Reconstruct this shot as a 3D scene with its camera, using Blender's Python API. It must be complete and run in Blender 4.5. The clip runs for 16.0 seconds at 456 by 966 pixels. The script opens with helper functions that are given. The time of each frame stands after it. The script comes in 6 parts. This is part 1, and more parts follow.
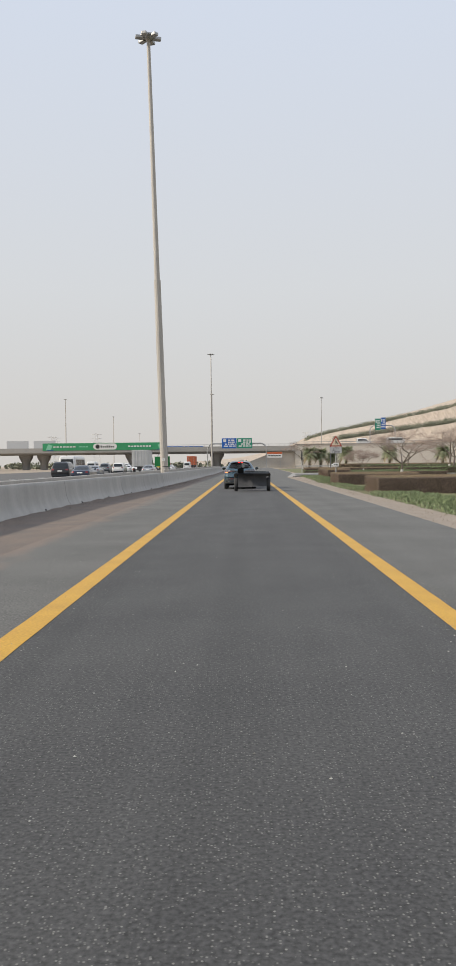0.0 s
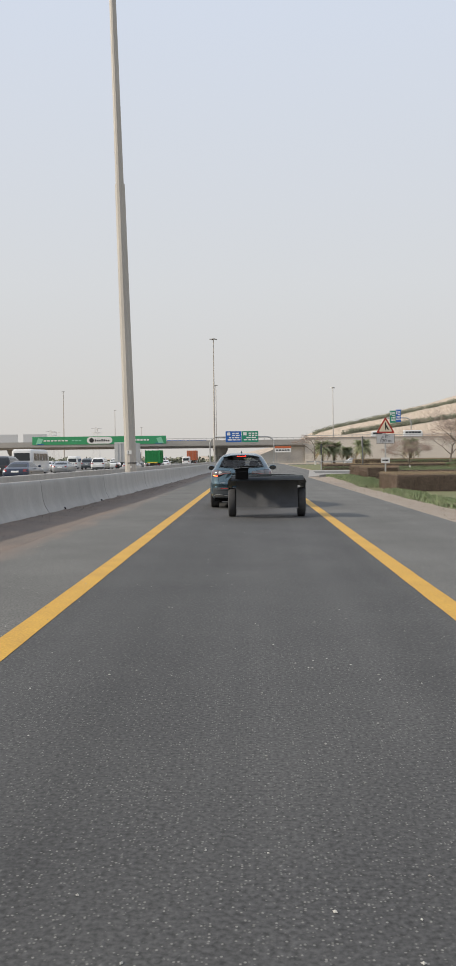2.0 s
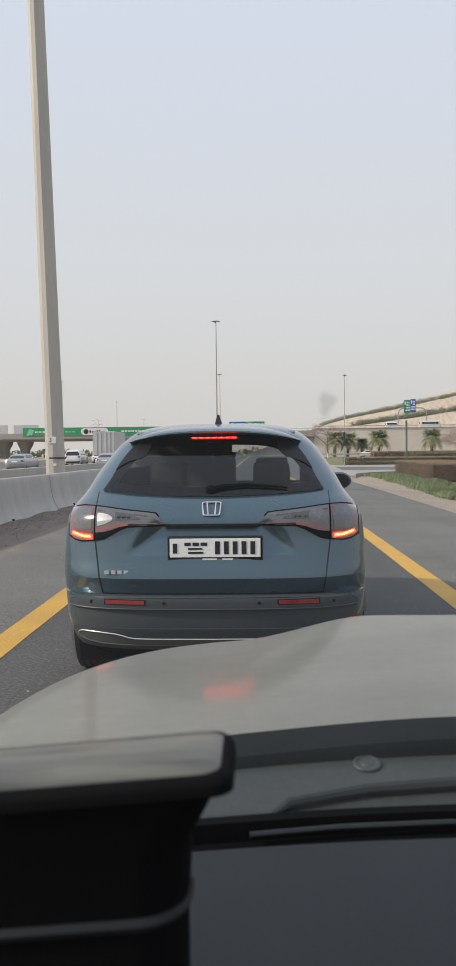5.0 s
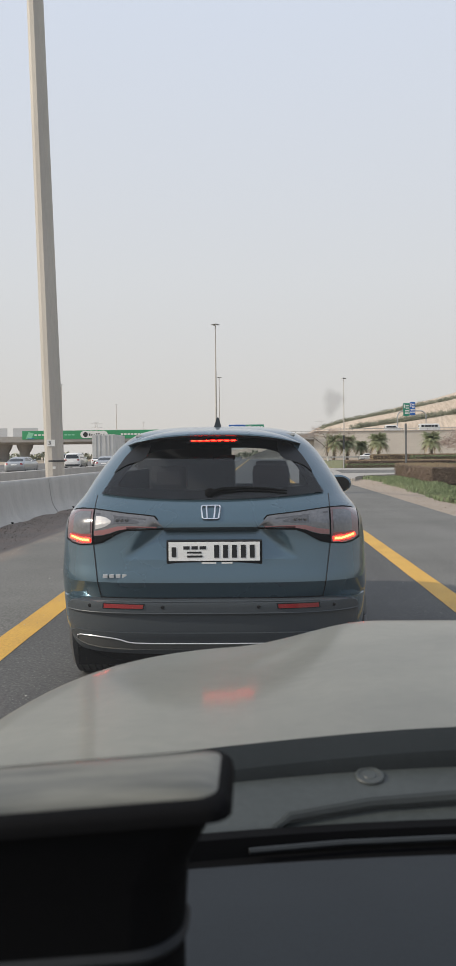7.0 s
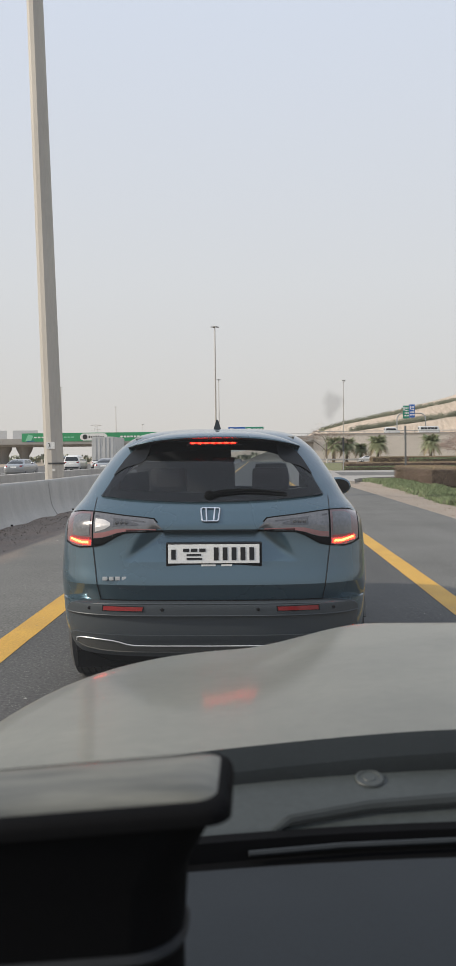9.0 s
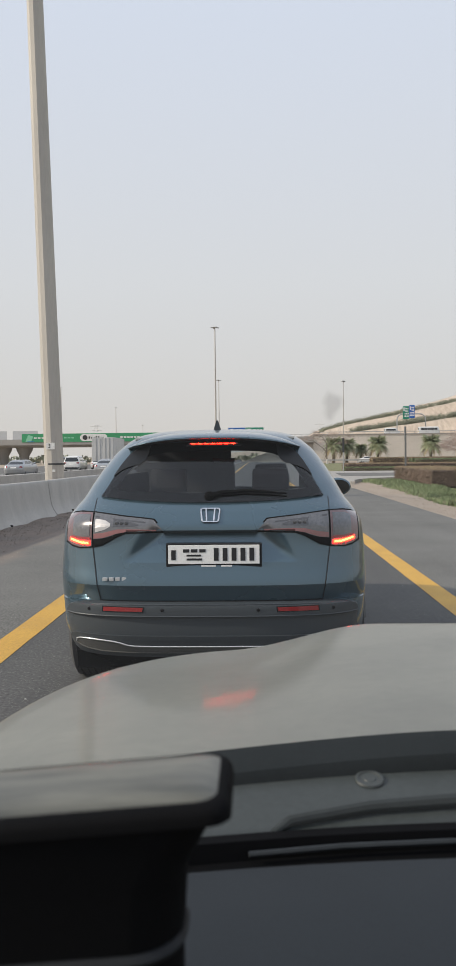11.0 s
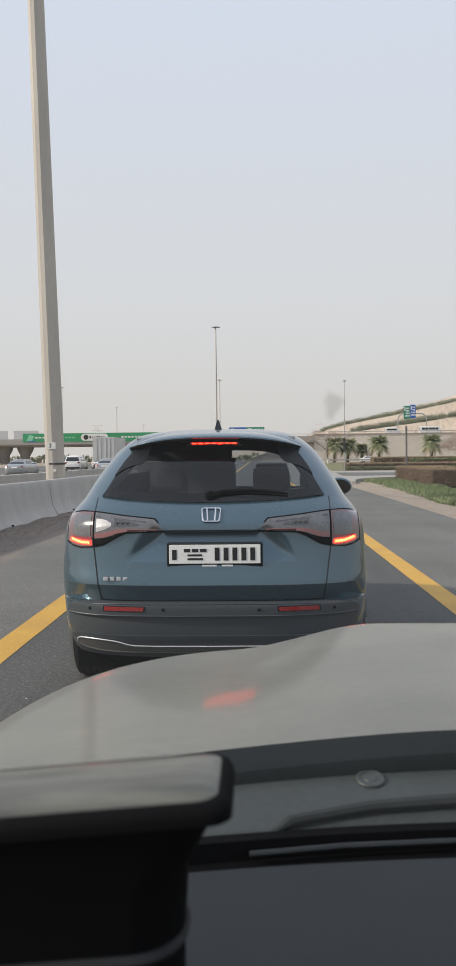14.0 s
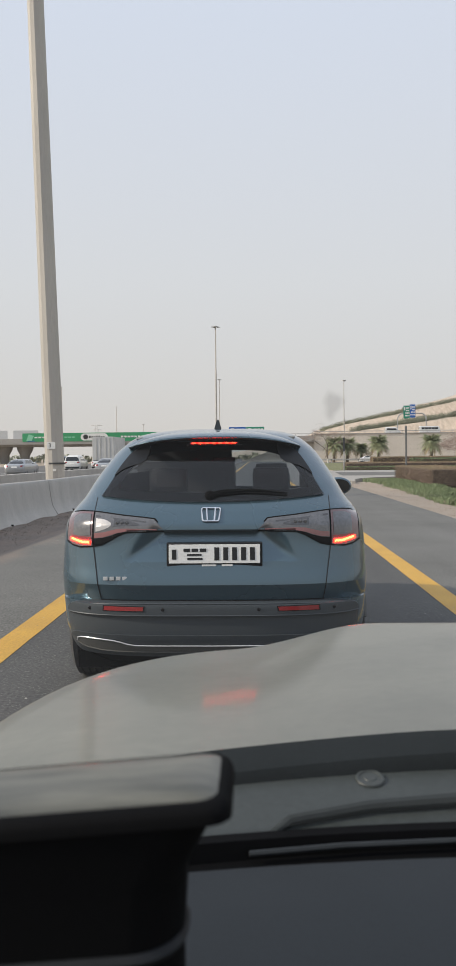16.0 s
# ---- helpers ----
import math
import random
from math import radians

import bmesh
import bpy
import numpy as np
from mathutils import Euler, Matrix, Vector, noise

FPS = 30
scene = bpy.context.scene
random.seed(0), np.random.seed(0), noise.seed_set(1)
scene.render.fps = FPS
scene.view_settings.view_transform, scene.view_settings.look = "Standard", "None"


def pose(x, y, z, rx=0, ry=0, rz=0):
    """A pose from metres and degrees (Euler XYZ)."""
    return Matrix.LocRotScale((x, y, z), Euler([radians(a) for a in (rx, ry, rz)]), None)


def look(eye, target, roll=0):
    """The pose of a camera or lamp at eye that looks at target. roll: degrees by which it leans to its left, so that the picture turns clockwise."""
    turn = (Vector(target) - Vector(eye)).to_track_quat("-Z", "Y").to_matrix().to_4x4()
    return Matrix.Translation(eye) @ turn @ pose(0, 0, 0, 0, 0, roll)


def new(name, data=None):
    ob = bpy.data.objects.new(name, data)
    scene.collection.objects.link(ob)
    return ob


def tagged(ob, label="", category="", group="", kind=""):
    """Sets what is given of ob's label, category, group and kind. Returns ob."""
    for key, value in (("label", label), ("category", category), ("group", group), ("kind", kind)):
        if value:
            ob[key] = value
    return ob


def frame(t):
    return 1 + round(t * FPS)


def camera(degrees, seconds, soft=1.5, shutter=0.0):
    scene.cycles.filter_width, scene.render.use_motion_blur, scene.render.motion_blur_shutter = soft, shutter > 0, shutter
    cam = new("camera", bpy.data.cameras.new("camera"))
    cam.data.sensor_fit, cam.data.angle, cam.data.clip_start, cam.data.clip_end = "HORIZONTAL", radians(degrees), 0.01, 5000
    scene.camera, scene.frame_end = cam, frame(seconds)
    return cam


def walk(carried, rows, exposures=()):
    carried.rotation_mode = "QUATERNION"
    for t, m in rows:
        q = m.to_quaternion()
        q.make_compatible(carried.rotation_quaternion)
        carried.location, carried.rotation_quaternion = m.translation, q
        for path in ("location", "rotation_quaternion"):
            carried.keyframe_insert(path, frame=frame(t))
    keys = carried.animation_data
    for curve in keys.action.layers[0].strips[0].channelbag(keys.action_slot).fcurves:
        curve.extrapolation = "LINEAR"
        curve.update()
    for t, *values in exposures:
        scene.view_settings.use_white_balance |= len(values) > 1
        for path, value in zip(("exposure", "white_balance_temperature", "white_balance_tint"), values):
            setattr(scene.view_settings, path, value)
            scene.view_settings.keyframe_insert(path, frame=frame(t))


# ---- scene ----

# ---------------------------------------------------------------- camera
cam = camera(30.0, 16.0, soft=0.6)
cam.data.dof.use_dof = True      # a phone's lens: far things sharp, the dashboard soft
cam.data.dof.focus_distance = 9.0
cam.data.dof.aperture_fstop = 20.0
PATH = [  # seconds, metres along the lane, heading, tilt
    (0.0, -43.159, 1.12, -1.26), (0.5, -35.97, 1.12, -1.35), (1.0, -30.756, 1.31, -1.43), (1.5, -25.16, 1.4, -1.63),
    (2.0, -19.546, 1.5, -1.58), (2.5, -14.04, 1.64, -1.73), (3.0, -9.433, 1.73, -1.98), (3.5, -5.764, 1.86, -2.21),
    (4.0, -3.081, 1.88, -2.27), (4.2, -2.12, 1.88, -2.26), (4.5, -0.90, 1.88, -2.2), (4.75, -0.27, 1.88, -2.14), (5.0, -0.03, 1.88, -2.08),
    (5.25, 0.0, 1.88, -2.03), (6.0, 0.0, 1.88, -1.95), (6.5, 0.0, 1.88, -1.92), (7.0, 0.0, 1.84, -1.88), (7.5, 0.0, 1.86, -1.77),
    (8.0, 0.0, 1.9, -1.69), (8.5, 0.0, 1.81, -1.8), (9.0, 0.0, 1.81, -1.72), (11.5, 0.0, 1.81, -1.68),
    (12.0, 0.0, 1.8, -1.79), (12.5, 0.0, 1.82, -1.73), (13.0, 0.0, 1.84, -1.6), (13.5, 0.0, 1.81, -1.65),
    (14.0, 0.0, 1.87, -1.7), (14.5, 0.0, 1.87, -1.62), (15.0, 0.0, 1.84, -1.72), (15.5, 0.0, 1.88, -1.6),
    (16.0, 0.0, 1.85, -1.72),
]
EYE_Z = 1.40


def view(y, heading, tilt):
    a, b = radians(heading), radians(tilt)
    eye = Vector((0.0, y, EYE_Z))
    return look(eye, eye + Vector((-math.sin(a) * math.cos(b), math.cos(a) * math.cos(b), math.sin(b))) * 10, -0.6)


walk(cam, [(t, view(y, a, b)) for t, y, a, b in PATH], exposures=((0.0, 0.45), (16.0, 0.45)))

# ---------------------------------------------------------------- sky and sun
SUN_EL, SUN_AZ = 31.0, 257.0   # azimuth clockwise from +y
world = bpy.data.worlds.new("world")
scene.world = world
world.use_nodes = True
wn, wl = world.node_tree.nodes, world.node_tree.links
wn.clear()
sky = wn.new("ShaderNodeTexSky")
sky.sky_type = "NISHITA"
sky.sun_disc = False
sky.sun_elevation = radians(SUN_EL)
sky.sun_rotation = radians(SUN_AZ)
sky.air_density, sky.dust_density, sky.ozone_density = 1.0, 4.0, 1.5
coord = wn.new("ShaderNodeTexCoord")
sep = wn.new("ShaderNodeSeparateXYZ")
ramp = wn.new("ShaderNodeValToRGB")
ramp.color_ramp.elements[0].position = 0.0
ramp.color_ramp.elements[0].color = (0.572, 0.548, 0.518, 1)
ramp.color_ramp.elements[1].position = 0.55
ramp.color_ramp.elements[1].color = (0.585, 0.648, 0.765, 1)
mid = ramp.color_ramp.elements.new(0.2)
mid.color = (0.604, 0.617, 0.632, 1)
wl.new(coord.outputs["Generated"], sep.inputs[0])
wl.new(sep.outputs["Z"], ramp.inputs[0])
haze = wn.new("ShaderNodeBackground")
haze.inputs["Strength"].default_value = 0.9
wl.new(ramp.outputs[0], haze.inputs["Color"])
clear = wn.new("ShaderNodeBackground")
clear.inputs["Strength"].default_value = 0.05
wl.new(sky.outputs[0], clear.inputs["Color"])
blend = wn.new("ShaderNodeMixShader")
blend.inputs[0].default_value = 0.12
wout = wn.new("ShaderNodeOutputWorld")
wl.new(haze.outputs[0], blend.inputs[1])
wl.new(clear.outputs[0], blend.inputs[2])
wl.new(blend.outputs[0], wout.inputs["Surface"])

sun_data = bpy.data.lights.new("sun", "SUN")
sun_data.energy = 2.6
sun_data.angle = radians(2.5)
sun_data.color = (1.0, 0.90, 0.75)
sun = new("sun", sun_data)
el, az = radians(SUN_EL), radians(SUN_AZ)
sun_dir = Vector((math.sin(az) * math.cos(el), math.cos(az) * math.cos(el), math.sin(el)))
sun.matrix_world = look(sun_dir * 50, (0, 0, 0))


# ---------------------------------------------------------------- materials
def material(name, base, rough=0.6, metal=0.0, vary=0.15, scale=3.0, fine=60.0, bump=0.0, second=None,
             coat=0.0, spec=0.5, patch=0.5, pieces=0.0, island=0.0, stretch=(1, 1, 1), bump_dist=0.01):
    """A surface with two scales of colour change, grain relief and, where wanted, a change from piece to piece."""
    m = bpy.data.materials.new(name)
    m.use_nodes = True
    n, l = m.node_tree.nodes, m.node_tree.links
    b = n["Principled BSDF"]
    b.inputs["Roughness"].default_value = rough
    b.inputs["Metallic"].default_value = metal
    b.inputs["Specular IOR Level"].default_value = spec
    b.inputs["Coat Weight"].default_value = coat
    b.inputs["Coat Roughness"].default_value = 0.04
    tc = n.new("ShaderNodeTexCoord")
    mp = n.new("ShaderNodeMapping")
    mp.inputs["Scale"].default_value = stretch
    l.new(tc.outputs["Object"], mp.inputs[0])
    big = n.new("ShaderNodeTexNoise")
    big.inputs["Scale"].default_value = scale
    big.inputs["Detail"].default_value = 5
    l.new(mp.outputs[0], big.inputs["Vector"])
    small = n.new("ShaderNodeTexNoise")
    small.inputs["Scale"].default_value = fine
    small.inputs["Detail"].default_value = 3
    l.new(mp.outputs[0], small.inputs["Vector"])
    other = second if second else tuple(c * (1 - vary) for c in base)
    mix = n.new("ShaderNodeMix")
    mix.data_type = "RGBA"
    mix.inputs["A"].default_value = (*base, 1)
    mix.inputs["B"].default_value = (*other, 1)
    cr = n.new("ShaderNodeMapRange")
    cr.inputs["From Min"].default_value = patch - 0.17
    cr.inputs["From Max"].default_value = patch + 0.17
    l.new(big.outputs["Fac"], cr.inputs["Value"])
    l.new(cr.outputs[0], mix.inputs["Factor"])
    grain = n.new("ShaderNodeMapRange")
    grain.inputs["From Min"].default_value, grain.inputs["From Max"].default_value = 0.3, 0.7
    grain.inputs["To Min"].default_value, grain.inputs["To Max"].default_value = 1 - vary, 1 + vary
    l.new(small.outputs["Fac"], grain.inputs["Value"])
    value = grain.outputs[0]
    for amount, source in ((pieces, "ShaderNodeObjectInfo"), (island, "ShaderNodeNewGeometry")):
        if amount:
            info = n.new(source)
            r = n.new("ShaderNodeMapRange")
            r.inputs["To Min"].default_value, r.inputs["To Max"].default_value = 1 - amount, 1 + amount
            l.new(info.outputs["Random" if source.endswith("ObjectInfo") else "Random Per Island"], r.inputs["Value"])
            mul = n.new("ShaderNodeMath")
            mul.operation = "MULTIPLY"
            l.new(value, mul.inputs[0])
            l.new(r.outputs[0], mul.inputs[1])
            value = mul.outputs[0]
    sc = n.new("ShaderNodeVectorMath")
    sc.operation = "SCALE"
    l.new(mix.outputs["Result"], sc.inputs[0])
    l.new(value, sc.inputs["Scale"])
    l.new(sc.outputs[0], b.inputs["Base Color"])
    rr = n.new("ShaderNodeMapRange")
    rr.inputs["To Min"].default_value = max(0.02, rough - 0.08)
    rr.inputs["To Max"].default_value = min(1.0, rough + 0.08)
    l.new(big.outputs["Fac"], rr.inputs["Value"])
    l.new(rr.outputs[0], b.inputs["Roughness"])
    if bump:
        bn = n.new("ShaderNodeBump")
        bn.inputs["Strength"].default_value = bump
        bn.inputs["Distance"].default_value = bump_dist
        l.new(small.outputs["Fac"], bn.inputs["Height"])
        l.new(bn.outputs[0], b.inputs["Normal"])
    return m


def glowing(name, colour, strength, base=(0.3, 0.02, 0.02)):
    m = material(name, base, 0.2, vary=0.05)
    b = m.node_tree.nodes["Principled BSDF"]
    b.inputs["Emission Color"].default_value = (*colour, 1)
    b.inputs["Emission Strength"].default_value = strength
    return m


def glass(name, colour, rough=0.0, ior=1.5):
    """Thin glass: part see-through, part mirror by the angle."""
    m = bpy.data.materials.new(name)
    m.use_nodes = True
    n, l = m.node_tree.nodes, m.node_tree.links
    n.clear()
    see = n.new("ShaderNodeBsdfTransparent")
    see.inputs[0].default_value = (*colour, 1)
    shine = n.new("ShaderNodeBsdfGlossy")
    shine.inputs["Roughness"].default_value = rough
    fr = n.new("ShaderNodeFresnel")
    fr.inputs["IOR"].default_value = ior
    mixed = n.new("ShaderNodeMixShader")
    out = n.new("ShaderNodeOutputMaterial")
    l.new(fr.outputs[0], mixed.inputs[0])
    l.new(see.outputs[0], mixed.inputs[1])
    l.new(shine.outputs[0], mixed.inputs[2])
    l.new(mixed.outputs[0], out.inputs["Surface"])
    return m


def dusty(name, share):
    """Clear glass with a thin film of dust that catches the daylight, a stand-in for veiling glare."""
    m = bpy.data.materials.new(name)
    m.use_nodes = True
    n, l = m.node_tree.nodes, m.node_tree.links
    n.clear()
    see = n.new("ShaderNodeBsdfTransparent")
    film = n.new("ShaderNodeBsdfTranslucent")
    film.inputs[0].default_value = (0.85, 0.88, 0.90, 1)
    tc = n.new("ShaderNodeTexCoord")
    nz = n.new("ShaderNodeTexNoise")
    nz.inputs["Scale"].default_value, nz.inputs["Detail"].default_value = 6.0, 4
    l.new(tc.outputs["Object"], nz.inputs["Vector"])
    r = n.new("ShaderNodeMapRange")
    r.inputs["To Min"].default_value, r.inputs["To Max"].default_value = share * 0.6, share * 1.4
    l.new(nz.outputs["Fac"], r.inputs["Value"])
    mixed = n.new("ShaderNodeMixShader")
    out = n.new("ShaderNodeOutputMaterial")
    l.new(r.outputs[0], mixed.inputs[0])
    l.new(see.outputs[0], mixed.inputs[1])
    l.new(film.outputs[0], mixed.inputs[2])
    l.new(mixed.outputs[0], out.inputs["Surface"])
    return m


def film_of_dirt(name, colour, share):
    """Thin dirt on glass: most of the light still goes through."""
    m = bpy.data.materials.new(name)
    m.use_nodes = True
    n, l = m.node_tree.nodes, m.node_tree.links
    n.clear()
    dirt = n.new("ShaderNodeBsdfDiffuse")
    dirt.inputs["Color"].default_value = (*colour, 1)
    mixed = n.new("ShaderNodeMixShader")
    mixed.inputs[0].default_value = share
    l.new(n.new("ShaderNodeBsdfTransparent").outputs[0], mixed.inputs[1])
    l.new(dirt.outputs[0], mixed.inputs[2])
    l.new(mixed.outputs[0], n.new("ShaderNodeOutputMaterial").inputs["Surface"])
    return m


def speckled(m, scale, amount, share=0.25):
    """Pale chips of stone in a road surface: round grains, a share of them light."""
    n, l = m.node_tree.nodes, m.node_tree.links
    b = n["Principled BSDF"]
    old = b.inputs["Base Color"].links[0].from_socket
    tc = n.new("ShaderNodeTexCoord")
    vo = n.new("ShaderNodeTexVoronoi")
    vo.inputs["Scale"].default_value = scale
    l.new(tc.outputs["Object"], vo.inputs["Vector"])
    near = n.new("ShaderNodeMapRange")
    near.inputs["From Min"].default_value, near.inputs["From Max"].default_value = 0.42, 0.22
    l.new(vo.outputs["Distance"], near.inputs["Value"])
    sp = n.new("ShaderNodeSeparateColor")
    l.new(vo.outputs["Color"], sp.inputs[0])
    pick = n.new("ShaderNodeMapRange")
    pick.inputs["From Min"].default_value, pick.inputs["From Max"].default_value = 1 - share, 1.0
    pick.inputs["To Max"].default_value = amount
    l.new(sp.outputs[0], pick.inputs["Value"])
    mul = n.new("ShaderNodeMath")
    mul.operation = "MULTIPLY"
    l.new(near.outputs[0], mul.inputs[0])
    l.new(pick.outputs[0], mul.inputs[1])
    mx = n.new("ShaderNodeMix")
    mx.data_type = "RGBA"
    mx.inputs["B"].default_value = (0.34, 0.33, 0.30, 1)
    l.new(mul.outputs[0], mx.inputs["Factor"])
    l.new(old, mx.inputs["A"])
    l.new(mx.outputs["Result"], b.inputs["Base Color"])
    return m


ASPHALT = material("asphalt", (0.064, 0.063, 0.061), 0.82, vary=0.5, scale=0.8, fine=48, bump=0.35, second=(0.055, 0.0545, 0.054), patch=0.52, bump_dist=0.006)
ASPHALT_WORN = material("asphalt_dusty", (0.130, 0.128, 0.118), 0.85, vary=0.45, scale=0.5, fine=48, bump=0.5, second=(0.102, 0.100, 0.092), bump_dist=0.006)


def streaked(m, amount, across=1.6, along=0.035):
    """Long worn streaks where wheels have run, darker and lighter along the lane."""
    n, l = m.node_tree.nodes, m.node_tree.links
    b = n["Principled BSDF"]
    old = b.inputs["Base Color"].links[0].from_socket
    tc = n.new("ShaderNodeTexCoord")
    mp = n.new("ShaderNodeMapping")
    mp.inputs["Scale"].default_value = (across, along, 1)
    l.new(tc.outputs["Object"], mp.inputs[0])
    nz = n.new("ShaderNodeTexNoise")
    nz.inputs["Scale"].default_value, nz.inputs["Detail"].default_value = 1.0, 6
    l.new(mp.outputs[0], nz.inputs["Vector"])
    r = n.new("ShaderNodeMapRange")
    r.inputs["From Min"].default_value, r.inputs["From Max"].default_value = 0.3, 0.7
    r.inputs["To Min"].default_value, r.inputs["To Max"].default_value = 1 - amount, 1 + amount
    l.new(nz.outputs["Fac"], r.inputs["Value"])
    sc = n.new("ShaderNodeVectorMath")
    sc.operation = "SCALE"
    l.new(old, sc.inputs[0])
    l.new(r.outputs[0], sc.inputs["Scale"])
    l.new(sc.outputs[0], b.inputs["Base Color"])


streaked(ASPHALT, 0.16)
streaked(ASPHALT_WORN, 0.10)
speckled(ASPHALT, 75, 0.62, 0.36)
speckled(ASPHALT_WORN, 75, 0.36, 0.28)
ASPHALT_DUSTED = material("asphalt_drifted_dirt", (0.134, 0.131, 0.119), 0.85, vary=0.50, scale=0.5, fine=48, bump=0.5, second=(0.102, 0.100, 0.092), bump_dist=0.006)
speckled(ASPHALT_DUSTED, 75, 0.42, 0.30)


def drifted(m, colour, x0, x1):
    """Dirt blown over a road's edge: full at x0, gone at x1, with ragged tongues."""
    n, l = m.node_tree.nodes, m.node_tree.links
    b = n["Principled BSDF"]
    under = b.inputs["Base Color"].links[0].from_socket
    tc = n.new("ShaderNodeTexCoord")
    stretched = n.new("ShaderNodeMapping")
    stretched.inputs["Scale"].default_value = (1.0, 0.35, 1.0)
    l.new(tc.outputs["Object"], stretched.inputs[0])
    tongues = n.new("ShaderNodeTexNoise")
    tongues.inputs["Scale"].default_value, tongues.inputs["Detail"].default_value = 2.2, 7
    l.new(stretched.outputs[0], tongues.inputs["Vector"])
    xyz = n.new("ShaderNodeSeparateXYZ")
    l.new(tc.outputs["Object"], xyz.inputs[0])
    push = n.new("ShaderNodeMath")
    push.operation = "MULTIPLY_ADD"
    push.inputs[1].default_value = 1.1
    l.new(tongues.outputs["Fac"], push.inputs[0])
    l.new(xyz.outputs["X"], push.inputs[2])
    cover = n.new("ShaderNodeMapRange")
    cover.inputs["From Min"].default_value, cover.inputs["From Max"].default_value = x0 + 0.55, x1 + 0.55
    cover.inputs["To Min"].default_value, cover.inputs["To Max"].default_value = 1.0, 0.0
    l.new(push.outputs[0], cover.inputs["Value"])
    grit = n.new("ShaderNodeTexNoise")
    grit.inputs["Scale"].default_value = 38
    l.new(tc.outputs["Object"], grit.inputs["Vector"])
    tone = n.new("ShaderNodeMapRange")
    tone.inputs["From Min"].default_value, tone.inputs["From Max"].default_value = 0.3, 0.7
    tone.inputs["To Min"].default_value, tone.inputs["To Max"].default_value = 0.75, 1.25
    l.new(grit.outputs["Fac"], tone.inputs["Value"])
    dirt = n.new("ShaderNodeVectorMath")
    dirt.operation = "SCALE"
    dirt.inputs[0].default_value = colour
    l.new(tone.outputs[0], dirt.inputs["Scale"])
    mix = n.new("ShaderNodeMix")
    mix.data_type = "RGBA"
    l.new(cover.outputs[0], mix.inputs["Factor"])
    l.new(under, mix.inputs["A"])
    l.new(dirt.outputs[0], mix.inputs["B"])
    l.new(mix.outputs["Result"], b.inputs["Base Color"])


drifted(ASPHALT_DUSTED, (0.195, 0.152, 0.122), -3.90, -3.35)
ASPHALT_FAR = material("asphalt_highway", (0.12, 0.115, 0.108), 0.85, vary=0.15, scale=0.2, fine=20)
YELLOW = material("road_paint_yellow", (0.56, 0.31, 0.028), 0.6, vary=0.16, scale=1.6, fine=45, bump=0.4, second=(0.47, 0.265, 0.04), patch=0.6, bump_dist=0.003)
WHITE_LINE = material("road_paint_white", (0.6, 0.6, 0.58), 0.6, vary=0.15)
SAND = material("desert_sand", (0.36, 0.29, 0.215), 0.95, vary=0.12, scale=0.05, fine=3.0, second=(0.30, 0.245, 0.185))
DIRT = material("roadside_dirt", (0.150, 0.124, 0.105), 0.95, vary=0.42, scale=1.1, fine=30, bump=0.9, second=(0.200, 0.155, 0.124), bump_dist=0.015)
VERGE = material("verge_gravel", (0.36, 0.30, 0.24), 0.95, vary=0.28, scale=1.0, fine=32, bump=0.9, second=(0.31, 0.25, 0.195), bump_dist=0.02)
PEBBLE = material("pebbles", (0.13, 0.11, 0.095), 0.9, vary=0.2, island=0.5)
CONCRETE = material("barrier_concrete", (0.44, 0.425, 0.395), 0.8, vary=0.06, scale=1.8, fine=30, bump=0.15, second=(0.375, 0.36, 0.335), pieces=0.05, stretch=(1, 1, 0.3))
CONCRETE_FAR = material("bridge_concrete", (0.36, 0.345, 0.32), 0.85, vary=0.08, scale=0.2, fine=4, second=(0.30, 0.29, 0.275))
WALL_STONE = material("retaining_wall", (0.56, 0.52, 0.455), 0.9, vary=0.10, scale=0.12, fine=3, second=(0.41, 0.38, 0.34), pieces=0.05)
PAVING = material("pale_paving", (0.33, 0.31, 0.285), 0.85, vary=0.12, scale=0.3, fine=20, second=(0.28, 0.265, 0.245))
JOINT = material("barrier_joint", (0.075, 0.070, 0.062), 0.9, vary=0.1)
KERB = material("kerb_concrete", (0.33, 0.31, 0.28), 0.85, vary=0.12, scale=2, fine=30, pieces=0.1)
STEEL = material("galvanised_steel", (0.42, 0.42, 0.41), 0.5, 0.6, vary=0.08, scale=4, fine=40)
# pylon steel with the distance haze put into its pale colour
HAZY_STEEL = material("hazy_steel", (0.62, 0.62, 0.61), 0.7, 0.0, vary=0.06)
MAST = material("mast_paint", (0.46, 0.43, 0.385), 0.6, 0.1, vary=0.06, scale=1.2, fine=30, second=(0.40, 0.375, 0.34), stretch=(1, 1, 0.15))
POST_GREY = material("weathered_grey_post", (0.17, 0.17, 0.165), 0.55, 0.3, vary=0.1)
DARK_STEEL = material("dark_steel", (0.06, 0.06, 0.062), 0.5, 0.4, vary=0.1)
SIGN_BLUE = material("sign_blue", (0.012, 0.11, 0.42), 0.35, vary=0.05)
SIGN_GREEN = material("sign_green", (0.012, 0.24, 0.15), 0.35, vary=0.05)
SIGN_WHITE = material("sign_white", (0.72, 0.72, 0.70), 0.4, vary=0.04)
SIGN_GREY = material("sign_pale_grey", (0.50, 0.50, 0.50), 0.4, vary=0.05)
